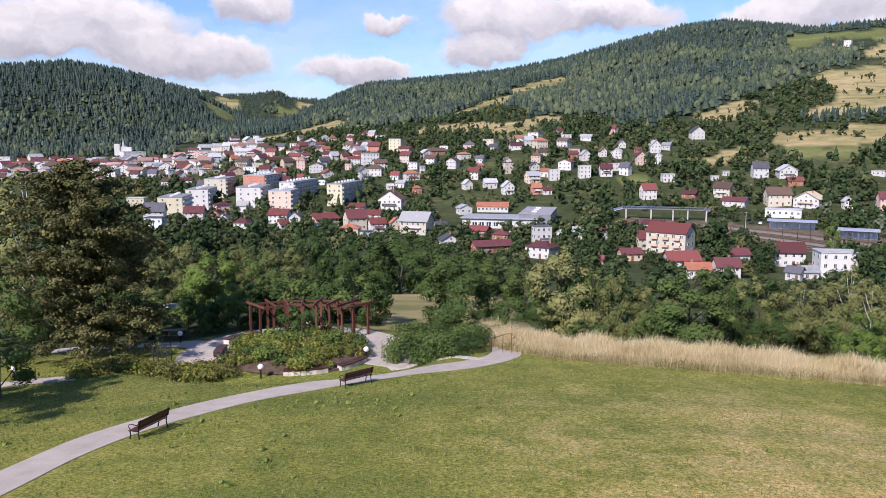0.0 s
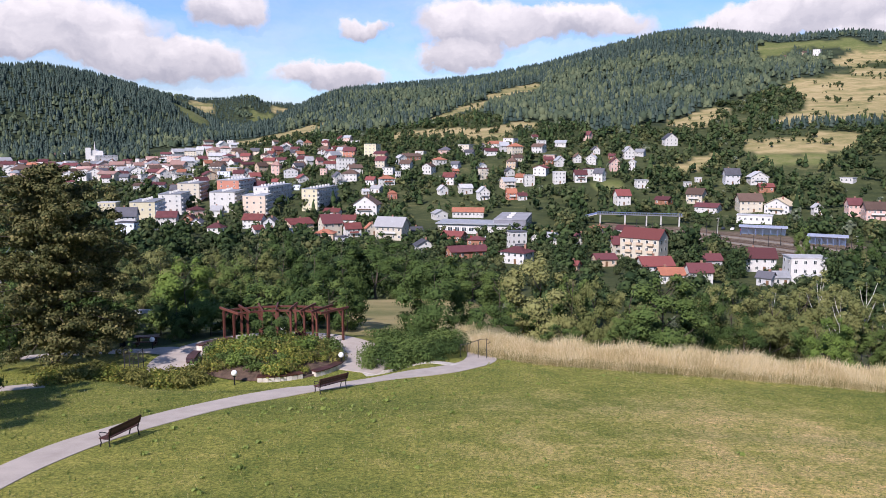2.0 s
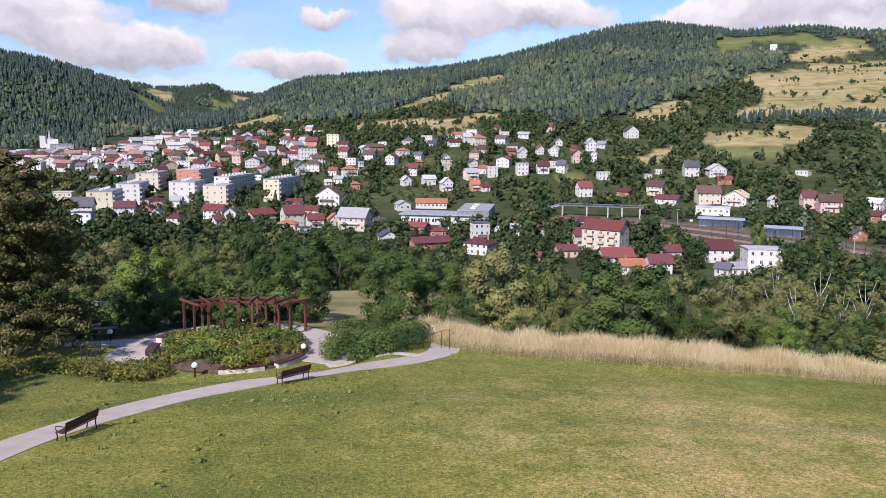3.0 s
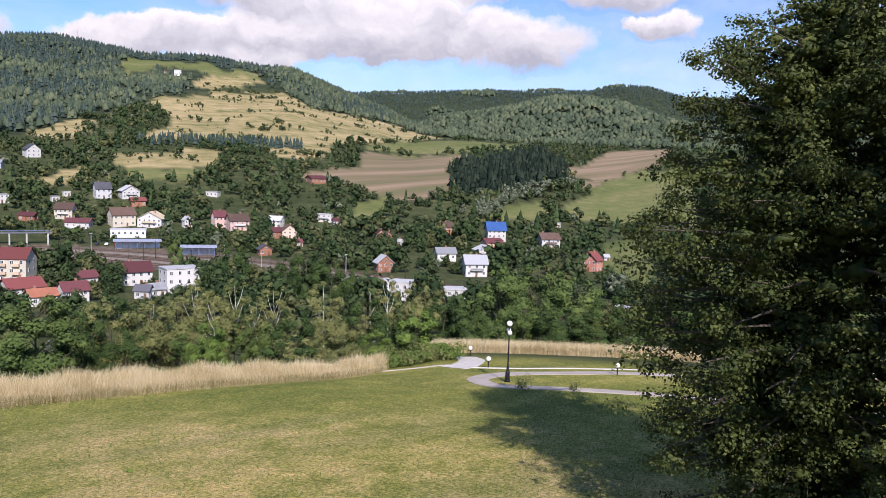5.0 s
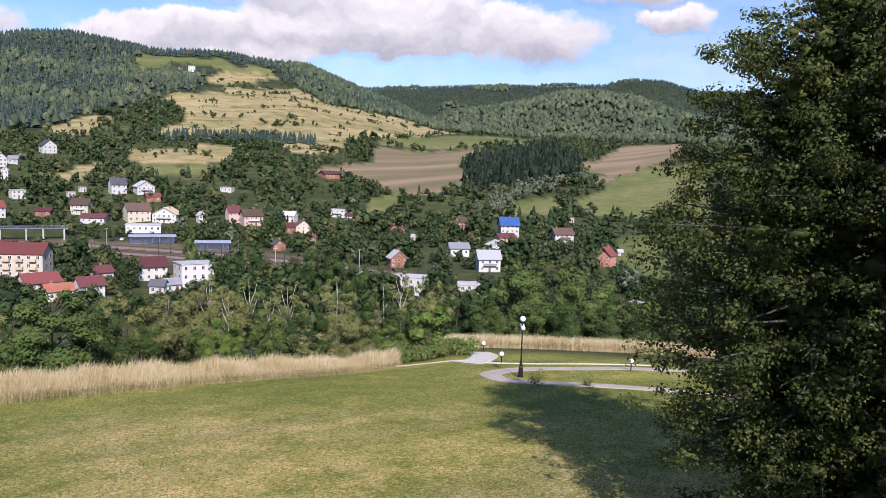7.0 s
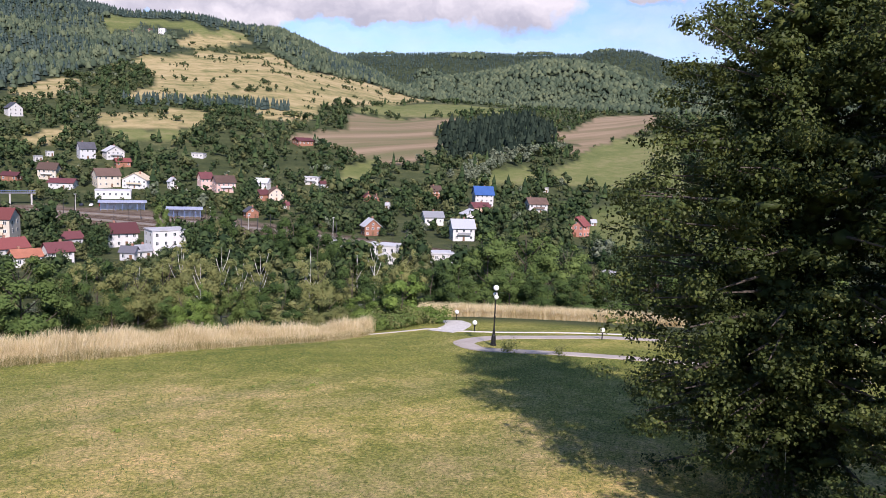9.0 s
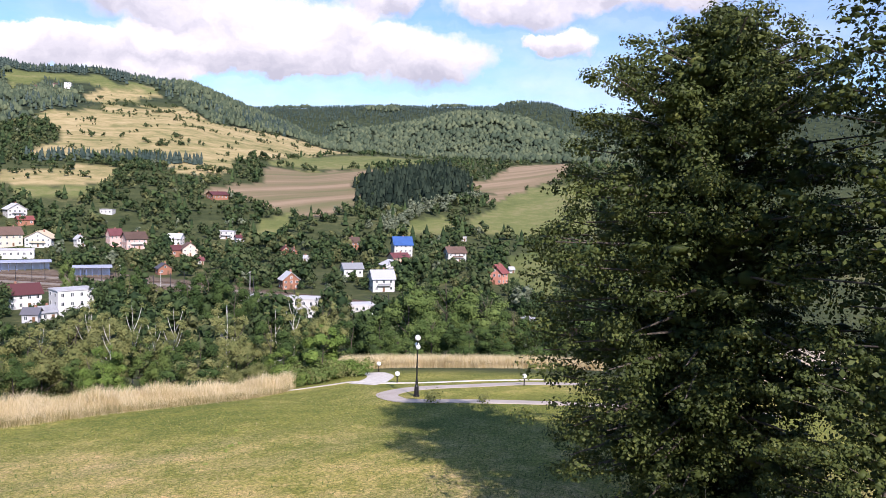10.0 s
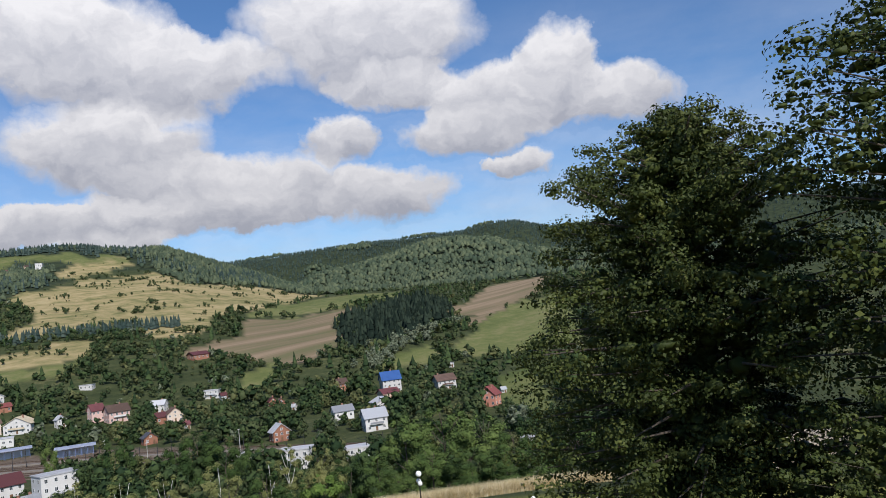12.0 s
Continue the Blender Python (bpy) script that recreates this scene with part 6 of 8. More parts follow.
HOUSES += [
    (17, 389, -23, 10.0, 8.0, 3.3, 1.8, "side", "red", "brick"),
    (27, 372, -19, 7.7, 6.1, 3.4, 1.5, "hip", "maroon", "brick"),
    (2, 353, 16, 8.0, 6.4, 3.2, 2.3, "gable", "slate", "white"),
    (-14, 400, -19, 14.3, 11.4, 7.1, 4.0, "side", "pale", "cream"),
    (-26, 418, 16, 5.7, 4.5, 3.5, 2.6, "gable", "orange", "cream"),
    (-35, 409, 19, 8.0, 6.4, 4.5, 2.5, "side", "red", "white"),
    (-40, 456, -12, 8.8, 7.0, 3.9, 2.2, "side", "red", "white"),
    (-47, 414, 27, 10.2, 8.1, 7.0, 4.0, "side", "maroon", "cream"),
    (-54, 492, -12, 9.4, 7.5, 3.3, 1.9, "side", "red", "white"),
]
HOUSES += [
    (-47, 393, -7, 9.6, 7.7, 4.0, 1.7, "hip", "orange", "tan"),
    (-33, 497, -11, 15.0, 12.0, 7.2, 5.2, "gable", "brown", "white"),
    (-67, 434, 37, 13.8, 11.0, 4.4, 2.5, "side", "red", "tan"),
    (-83, 443, -16, 7.1, 5.7, 3.8, 2.7, "gable", "slate", "grey"),
    (-93, 446, -9, 10.6, 8.5, 5.0, 2.8, "side", "red", "white"),
    (-85, 415, 39, 5.3, 4.2, 3.2, 1.8, "side", "red", "white"),
    (-104, 406, -11, 7.6, 6.1, 5.2, 2.2, "hip", "maroon", "white"),
    (-126, 495, -3, 6.7, 5.4, 4.3, 2.4, "side", "pale", "white"),
    (-141, 502, 37, 9.7, 7.7, 3.9, 1.7, "hip", "maroon", "pink"),
]
HOUSES += [
    (-131, 452, -4, 6.6, 5.3, 4.0, 2.9, "gable", "maroon", "brick"),
    (-124, 444, -12, 6.3, 5.0, 3.2, 2.3, "gable", "slate", "grey"),
    (-144, 455, 5, 10.6, 8.4, 5.2, 2.9, "side", "maroon", "white"),
    (-162, 441, 7, 10.9, 8.7, 7.5, 4.2, "side", "slate", "grey"),
    (-151, 412, -7, 9.8, 6.8, 6.9, 0.0, "flat", "slate", "bluish"),
    (-199, 512, -0, 11.2, 7.8, 7.2, 0.0, "flat", "pale", "yellow"),
    (-136, 411, 36, 5.3, 3.7, 3.2, 0.0, "flat", "pale", "white"),
    (-67, 411, 23, 6.1, 4.9, 2.5, 1.4, "side", "pale", "white"),
    (-38, 383, 29, 5.5, 3.8, 3.2, 0.0, "flat", "slate", "grey"),
]
HOUSES += [
    (-2, 410, 18, 5.9, 4.7, 3.1, 1.8, "side", "slate", "cream"),
    (131, 300, -8, 11.4, 9.1, 5.5, 3.1, "side", "maroon", "white"),
    (136, 272, -7, 12.7, 8.9, 9.2, 0.0, "flat", "pale", "white"),
    (120, 267, -46, 5.1, 4.1, 3.0, 1.7, "side", "slate", "grey"),
    (125, 268, -0, 5.4, 4.3, 3.0, 1.7, "side", "grey", "white"),
    (95, 420, -35, 8.0, 6.4, 3.2, 1.4, "hip", "orange", "tan"),
    (109, 413, -34, 8.6, 6.8, 3.2, 1.8, "side", "maroon", "white"),
    (252, 452, -5, 7.7, 6.2, 6.9, 3.4, "side", "maroon", "pink"),
    (258, 440, -12, 12.0, 9.6, 6.5, 3.6, "side", "brown", "pink"),
]
HOUSES += [
    (283, 435, -56, 8.4, 6.7, 4.4, 2.5, "side", "pale", "white"),
    (271, 403, -21, 9.0, 7.2, 4.6, 3.4, "gable", "brown", "peach"),
    (264, 406, -12, 5.6, 4.5, 4.1, 2.3, "side", "maroon", "brick"),
    (224, 355, -15, 6.5, 5.2, 3.2, 2.3, "gable", "slate", "brick"),
    (258, 373, -15, 3.2, 2.6, 2.8, 1.4, "side", "maroon", "cream"),
    (319, 431, -53, 9.9, 6.9, 5.0, 0.0, "flat", "pale", "white"),
    (319, 419, -20, 5.0, 4.0, 2.7, 1.5, "side", "maroon", "grey"),
    (313, 367, -27, 4.7, 3.8, 3.6, 2.1, "gable", "maroon", "brick"),
    (314, 361, -25, 4.6, 3.7, 3.0, 2.1, "gable", "brown", "brick"),
]
HOUSES += [
    (307, 343, -70, 3.6, 2.9, 2.3, 1.3, "side", "pale", "white"),
    (237, 275, -22, 7.7, 6.2, 4.4, 3.2, "gable", "pale", "brick"),
    (356, 352, -19, 6.3, 5.0, 5.2, 2.8, "side", "brown", "brick"),
    (287, 285, -31, 9.8, 7.9, 4.3, 2.4, "side", "grey", "white"),
    (263, 242, -33, 10.0, 8.0, 6.0, 3.4, "side", "grey", "white"),
    (319, 286, -24, 11.2, 9.0, 3.3, 2.4, "gable", "pale", "white"),
    (342, 302, -22, 10.3, 8.3, 3.9, 2.2, "side", "maroon", "tan"),
    (363, 318, -35, 11.2, 8.9, 7.7, 4.4, "side", "blue", "white"),
    (373, 285, -30, 11.4, 9.1, 5.5, 3.1, "side", "brown", "white"),
]
HOUSES += [
    (322, 219, -82, 8.4, 6.7, 5.7, 3.8, "gable", "red", "coral"),
    (194, 247, -26, 5.6, 3.9, 4.2, 0.0, "flat", "pale", "white"),
    (192, 215, -58, 10.9, 7.6, 6.8, 0.0, "flat", "pale", "white"),
    (203, 198, -33, 10.6, 7.4, 5.2, 0.0, "flat", "pale", "white"),
    (224, 138, -81, 6.3, 4.4, 3.8, 0.0, "flat", "pale", "white"),
    (387, 537, -8, 13.4, 10.7, 3.9, 2.2, "side", "maroon", "brick"),
    (174, 121, -82, 2.7, 1.9, 3.2, 0.0, "flat", "pale", "white"),
    (360, 236, -30, 2.9, 2.3, 2.0, 1.2, "side", "grey", "grey"),
    (433, 323, -66, 3.1, 2.2, 3.2, 0.0, "flat", "pale", "white"),
]
HOUSES += [
    (289, 527, -53, 8.6, 6.0, 3.2, 0.0, "flat", "pale", "white"),
]
# more of the dense quarters
HOUSES += [
    (-409, 925, 50, 10.5, 7.7, 3.2, 3.4, "hip", "orange", "cream"),
    (-391, 934, -2, 8.2, 6.6, 5.2, 2.5, "side", "brown", "white"),
    (-421, 977, 11, 10.6, 9.5, 3.2, 2.0, "side", "pale", "peach"),
    (-444, 817, 6, 8.1, 6.3, 5.2, 3.4, "side", "maroon", "tan"),
    (-294, 818, 36, 11.7, 10.8, 6.0, 2.9, "side", "grey", "grey"),
    (-308, 708, 4, 11.2, 9.0, 3.2, 2.3, "hip", "maroon", "cream"),
    (-476, 907, 5, 7.7, 5.9, 5.6, 0.0, "flat", "grey", "cream"),
    (-384, 1004, 6, 8.6, 8.1, 6.0, 3.3, "gable", "brown", "white"),
    (-332, 1042, -17, 11.1, 8.3, 3.2, 2.7, "side", "brown", "white"),
]
HOUSES += [
    (-442, 775, 52, 11.0, 10.0, 3.2, 2.3, "side", "grey", "pink"),
    (-327, 880, 48, 10.3, 7.3, 5.6, 3.3, "side", "brown", "pink"),
    (-385, 669, 64, 10.0, 7.7, 5.2, 2.3, "hip", "brown", "pink"),
    (-414, 1008, 46, 11.1, 9.3, 5.6, 0.0, "flat", "maroon", "white"),
    (-331, 1004, -10, 11.5, 10.7, 5.2, 3.1, "hip", "brown", "pink"),
    (-471, 945, 51, 10.6, 8.7, 3.2, 2.3, "side", "maroon", "tan"),
    (-341, 719, 45, 9.0, 7.8, 5.6, 2.4, "side", "maroon", "cream"),
    (-371, 775, 57, 9.0, 8.4, 3.2, 3.3, "gable", "pale", "pink"),
    (-500, 975, 6, 9.8, 8.5, 5.2, 2.7, "hip", "maroon", "cream"),
]
HOUSES += [
    (-428, 931, 43, 11.1, 9.2, 6.0, 2.9, "side", "maroon", "grey"),
    (-371, 1023, 4, 10.3, 7.7, 6.0, 2.3, "side", "maroon", "tan"),
    (-304, 944, -13, 9.3, 8.5, 5.6, 2.2, "gable", "pale", "tan"),
    (-452, 945, 38, 9.7, 9.1, 5.2, 2.2, "side", "slate", "white"),
    (-324, 956, -10, 10.8, 9.5, 5.6, 3.1, "gable", "maroon", "pink"),
    (-522, 924, 53, 8.4, 6.3, 5.6, 3.3, "side", "maroon", "white"),
    (-369, 712, 49, 7.5, 5.5, 6.0, 0.0, "flat", "pale", "tan"),
    (-490, 922, 57, 9.1, 6.6, 6.0, 2.8, "side", "red", "grey"),
    (-393, 704, 2, 7.9, 5.6, 3.2, 3.3, "side", "maroon", "cream"),
]
HOUSES += [
    (-403, 979, 52, 10.3, 8.4, 5.6, 2.6, "side", "pale", "white"),
    (-329, 835, 46, 7.8, 7.0, 5.6, 2.2, "side", "slate", "white"),
    (-370, 819, 39, 9.3, 7.3, 6.0, 3.1, "hip", "brown", "grey"),
    (-438, 876, 47, 11.3, 9.8, 6.0, 3.0, "gable", "maroon", "white"),
    (-350, 940, 39, 8.3, 6.9, 5.6, 2.5, "gable", "grey", "peach"),
    (-486, 874, 47, 11.5, 10.8, 5.6, 2.9, "side", "pale", "white"),
    (-493, 888, 43, 8.0, 6.1, 6.0, 0.0, "flat", "orange", "cream"),
    (-475, 960, 4, 8.5, 6.4, 3.2, 2.9, "side", "slate", "peach"),
    (-451, 838, 4, 9.5, 7.6, 5.6, 3.0, "side", "orange", "grey"),
]
HOUSES += [
    (-380, 801, 39, 7.6, 7.0, 5.6, 2.5, "gable", "brown", "tan"),
    (-443, 972, -5, 8.1, 6.6, 5.6, 2.3, "side", "brown", "tan"),
    (-351, 814, 57, 7.9, 5.9, 5.2, 2.5, "side", "brown", "grey"),
    (-492, 952, 5, 8.0, 6.1, 3.2, 2.7, "hip", "brown", "white"),
    (-470, 852, 49, 11.6, 9.4, 6.0, 2.8, "side", "red", "white"),
    (-316, 816, 44, 8.9, 6.9, 5.6, 0.0, "flat", "maroon", "pink"),
    (-370, 685, 14, 11.9, 8.7, 5.2, 2.2, "side", "grey", "cream"),
    (-404, 765, 47, 7.5, 6.1, 6.0, 2.3, "side", "maroon", "peach"),
    (-365, 907, -10, 8.1, 7.4, 5.6, 2.3, "side", "maroon", "white"),
]
HOUSES += [
    (-391, 963, 38, 12.0, 11.3, 5.6, 3.4, "side", "grey", "grey"),
    (-433, 904, -5, 11.9, 9.3, 6.0, 3.3, "side", "orange", "peach"),
    (-426, 960, 52, 10.7, 10.1, 5.2, 2.8, "side", "red", "white"),
    (-196, 765, 37, 8.3, 7.1, 5.6, 0.0, "flat", "pale", "tan"),
    (-89, 847, 32, 8.3, 7.0, 3.2, 2.8, "side", "red", "white"),
    (-179, 947, -3, 8.2, 5.9, 6.0, 0.0, "flat", "orange", "white"),
    (-78, 827, -18, 10.2, 8.5, 5.6, 2.4, "hip", "brown", "white"),
    (-123, 609, -15, 11.2, 8.2, 5.2, 2.9, "side", "maroon", "white"),
    (-223, 807, -7, 9.3, 7.8, 3.2, 0.0, "flat", "slate", "white"),
]
HOUSES += [
    (-113, 966, -10, 7.6, 6.0, 3.2, 2.2, "side", "grey", "pink"),
    (-173, 748, -19, 11.6, 9.8, 6.0, 0.0, "flat", "pale", "tan"),
    (-157, 695, 1, 9.0, 8.4, 6.0, 2.7, "side", "maroon", "white"),
    (-237, 949, 41, 10.6, 9.7, 6.0, 0.0, "flat", "maroon", "white"),
    (-108, 675, -2, 12.0, 10.9, 6.0, 2.4, "gable", "brown", "grey"),
    (-156, 833, -1, 10.9, 10.3, 5.2, 3.1, "hip", "grey", "tan"),
    (-236, 775, 33, 9.1, 7.1, 5.6, 2.0, "gable", "brown", "white"),
    (-141, 687, 24, 11.0, 10.4, 3.2, 3.0, "side", "red", "white"),
    (-98, 832, -26, 7.9, 5.9, 6.0, 2.9, "side", "brown", "grey"),
]
HOUSES += [
    (-139, 895, -2, 9.0, 6.5, 5.2, 2.4, "side", "maroon", "white"),
    (-189, 821, 48, 10.3, 9.5, 5.6, 3.2, "side", "maroon", "white"),
    (-165, 862, 42, 9.4, 8.5, 5.6, 2.9, "hip", "brown", "peach"),
    (-160, 968, -6, 11.0, 8.6, 5.2, 3.1, "gable", "red", "white"),
    (-77, 792, -27, 8.5, 7.2, 6.0, 2.9, "side", "grey", "peach"),
    (-153, 668, 47, 9.5, 7.0, 3.2, 3.2, "side", "pale", "pink"),
    (-270, 929, 2, 8.1, 6.4, 3.2, 2.9, "hip", "maroon", "cream"),
    (-53, 651, 20, 10.5, 9.0, 5.6, 2.5, "side", "brown", "white"),
    (-149, 793, -2, 11.0, 10.1, 5.2, 2.9, "side", "red", "tan"),
]
HOUSES += [
    (-108, 917, -20, 9.2, 7.6, 6.0, 2.9, "hip", "red", "pink"),
    (-90, 799, 32, 10.6, 9.5, 5.6, 2.0, "side", "red", "white"),
    (-224, 755, 6, 7.6, 7.1, 5.6, 2.4, "side", "orange", "peach"),
    (-216, 909, 48, 11.6, 11.0, 6.0, 2.2, "hip", "maroon", "white"),
    (-82, 765, 38, 11.0, 10.2, 5.2, 3.3, "side", "grey", "white"),
    (-199, 789, -13, 11.7, 10.4, 5.6, 2.9, "side", "brown", "white"),
    (-104, 850, 28, 8.1, 7.4, 3.2, 3.0, "side", "brown", "white"),
    (-194, 946, -5, 10.7, 8.0, 5.2, 3.2, "side", "slate", "peach"),
    (-77, 693, -15, 10.8, 8.1, 5.6, 2.0, "side", "red", "grey"),
]
HOUSES += [
    (-147, 984, 29, 8.0, 6.7, 5.2, 3.1, "hip", "grey", "grey"),
    (-191, 882, -9, 10.4, 9.3, 5.6, 2.9, "side", "red", "pink"),
    (-148, 747, 41, 9.8, 7.2, 5.6, 3.1, "side", "brown", "tan"),
    (-131, 631, 40, 8.5, 7.1, 6.0, 3.0, "hip", "brown", "tan"),
    (-81, 749, -26, 7.9, 6.4, 3.2, 2.6, "side", "red", "peach"),
    (-107, 702, 37, 8.6, 6.5, 6.0, 2.4, "side", "slate", "white"),
    (-73, 915, -7, 10.6, 8.5, 3.2, 0.0, "flat", "slate", "white"),
    (-201, 804, 41, 11.1, 7.9, 6.0, 3.2, "side", "brown", "white"),
    (-134, 957, 30, 7.7, 6.9, 5.6, 3.1, "hip", "orange", "tan"),
]
HOUSES += [
    (-166, 923, -23, 10.3, 9.3, 6.0, 2.7, "hip", "grey", "grey"),
    (-136, 870, -8, 9.8, 7.2, 3.2, 2.5, "side", "slate", "cream"),
    (-181, 599, -4, 9.9, 7.1, 5.6, 3.4, "side", "slate", "white"),
    (-123, 821, 28, 7.8, 6.7, 5.6, 2.8, "side", "orange", "white"),
    (-246, 812, 49, 10.5, 8.3, 5.6, 3.0, "side", "brown", "grey"),
    (-135, 781, 23, 9.3, 8.0, 5.6, 2.1, "side", "maroon", "white"),
    (-205, 923, 39, 11.1, 7.9, 6.0, 3.1, "side", "brown", "grey"),
    (-159, 942, 40, 10.9, 8.9, 5.2, 2.6, "gable", "pale", "grey"),
    (-221, 836, 36, 8.0, 5.7, 6.0, 3.0, "side", "orange", "cream"),
]
HOUSES += [
    (-93, 949, 33, 8.3, 6.4, 5.2, 2.8, "gable", "red", "cream"),
    (-110, 757, -18, 10.0, 7.9, 6.0, 3.0, "side", "maroon", "white"),
    (-152, 816, -12, 8.6, 6.7, 6.0, 2.7, "gable", "slate", "cream"),
    (-61, 702, -15, 9.9, 9.1, 5.6, 2.5, "hip", "maroon", "peach"),
    (-84, 936, -22, 8.1, 6.8, 6.0, 2.3, "side", "grey", "pink"),
    (-252, 902, -15, 10.7, 9.1, 3.2, 2.5, "side", "grey", "grey"),
    (-247, 966, 44, 11.7, 9.5, 3.2, 2.2, "side", "red", "white"),
    (-54, 624, -12, 11.8, 8.9, 6.0, 3.0, "hip", "brown", "white"),
    (-149, 620, -13, 8.9, 7.4, 6.0, 2.2, "gable", "brown", "peach"),
]
HOUSES += [
    (-178, 651, 40, 10.5, 7.5, 6.0, 3.0, "side", "maroon", "cream"),
    (-163, 878, -17, 7.9, 5.9, 5.2, 2.5, "side", "red", "grey"),
    (-32, 674, -26, 9.1, 8.1, 6.0, 3.1, "side", "maroon", "cream"),
    (1, 727, -24, 8.2, 7.7, 3.2, 0.0, "flat", "brown", "white"),
    (23, 715, -14, 10.8, 9.5, 3.2, 2.8, "hip", "slate", "pink"),
    (22, 586, -19, 8.2, 7.2, 5.6, 3.0, "side", "red", "white"),
    (107, 651, -26, 9.4, 6.7, 3.2, 0.0, "flat", "pale", "pink"),
    (70, 733, -29, 11.8, 10.7, 3.2, 2.2, "side", "orange", "white"),
    (-16, 679, 33, 8.1, 5.8, 5.6, 2.5, "gable", "pale", "white"),
]
HOUSES += [
    (128, 594, 2, 9.4, 7.3, 5.2, 0.0, "flat", "maroon", "white"),
    (-35, 727, -24, 11.0, 9.6, 5.2, 2.1, "side", "maroon", "tan"),
    (156, 740, -46, 7.8, 5.7, 5.6, 3.0, "side", "maroon", "pink"),
    (92, 600, -26, 10.1, 9.2, 5.6, 2.0, "gable", "red", "white"),
    (73, 628, -23, 7.7, 7.1, 5.6, 3.1, "hip", "brown", "tan"),
    (7, 627, -32, 8.4, 6.9, 6.0, 2.4, "gable", "brown", "white"),
    (63, 568, 20, 9.1, 7.3, 5.2, 2.6, "side", "grey", "peach"),
    (43, 689, -27, 7.8, 7.2, 3.2, 2.2, "side", "slate", "grey"),
    (74, 700, 6, 7.6, 6.4, 5.2, 3.3, "side", "grey", "grey"),
]
HOUSES += [
    (102, 680, -37, 10.1, 8.2, 5.6, 2.3, "side", "brown", "white"),
    (42, 718, -36, 11.4, 10.1, 6.0, 0.0, "flat", "grey", "cream"),
    (85, 746, -35, 10.8, 9.6, 5.2, 0.0, "flat", "maroon", "white"),
    (-25, 639, -13, 8.4, 7.0, 5.6, 0.0, "flat", "slate", "white"),
]
old = random.Random(77)
taken = [(r[0], r[1]) for r in HOUSES]
goal = len(HOUSES) + 62
while len(HOUSES) < goal:
    b, d = radians(old.uniform(-28.5, -13)), old.uniform(820, 1130)
    x, y = math.sin(b) * d, math.cos(b) * d
    if min(math.hypot(x - px, y - py) for px, py in taken) > 15 and math.hypot(x + 424, y - 1055) > 28:
        w, form = old.uniform(11, 19), old.choice(("side", "side", "hip", "gable", "flat"))
        HOUSES.append((round(x), round(y), old.choice((-10, 8, 35, 45)), w, w * old.uniform(0.55, 0.8), old.choice((5.2, 6.4, 7.4)), 0.0 if form == "flat" else old.uniform(2.2, 3.6), form,
                       old.choice(("pale", "pale", "pink", "brown", "maroon", "grey", "pink")), old.choice(("white", "white", "white", "cream", "pink"))))
        taken.append((x, y))
for row in HOUSES:
    house(*row)
# ---- blocks of flats, church, shop, railway ----
def corner_block(cx, cy, turn, w, d, storeys, wall, side, label):
    """Set by the plan of its near right corner."""
    c, s = math.cos(radians(turn)), math.sin(radians(turn))
    block(cx - (w / 2 * c + d / 2 * s), cy - (w / 2 * s - d / 2 * c), turn, w, d, storeys, wall, side, label)


corner_block(-153, 461, 7, 14, 30, 4, "yellow", "bluish", "pale yellow four-storey block of flats with grey side")
corner_block(-151, 505, 5, 14, 30, 4, "white", "grey", "white four-storey block of flats with grey balconies")
corner_block(-156, 565, 3, 15, 34, 4, "cream", "tan", "cream four-storey block of flats behind the others")
corner_block(-119, 512, 0, 16, 30, 4, "white", "cream", "white and cream four-storey block of flats")
corner_block(-96, 494, -1, 14, 24, 4, "peach", "grey", "peach-coloured four-storey block of flats")
corner_block(-100, 525, -9, 10, 50, 4, "white", "grey", "long four-storey block of flats with a white gable")
corner_block(-66, 511, -12, 10.5, 42, 4, "yellow", "grey", "long block of flats with a pale yellow gable")
corner_block(-130, 573, -6, 16, 40, 4, "coral", "grey", "coral four-storey block of flats behind the others")

# the red-roofed tenement by the railway
tenement = front_house(95, 330, -38, 17, 10.5, 9.4, 3.6, "side", "red", "cream", "cream tenement with a bright red gabled roof", "tenement", 3, 5)
for k in range(3):
    for px in (-4.6, 0.2, 5.0):
        part_of(tenement, "balcony", Shape().box(px - 1.3, -6.4, 0.3 + 3.1 * k, px + 1.3, -5.26, 1.3 + 3.1 * k).mesh("balcony", WALLS["tan"]))

# white church on the rise beyond the town
church = thing("church", pose(-424, 1055, gz(-424, 1055), 0, 0, 16) @ Matrix.Scale(0.78, 4), "white stone church with stepped front and slender spire", "church")
part_of(church, "nave", gable_body(24, 36, 17, 7, False).mesh("nave", WALLS["white"]))
part_of(church, "roof", roof_shape(24, 36, 17, 7, "gable", 0.4).mesh("church_roof", ROOFS["pale"]))
part_of(church, "tower", Shape().box(-13.5, -20, -2, -5, -14, 27).box(5, -20, -2, 13.5, -14, 22).mesh("tower", WALLS["white"]))
part_of(church, "spire", Shape().tube([(0, -10, 22), (0, -10, 27), (0, -10, 38)], [1.6, 1.3, 0.15], 8).mesh("spire", WALLS["white"]))
for px in (-6, -2, 2, 6):
    put_window(church, px, -18, 10, 1.6, 9, 0)

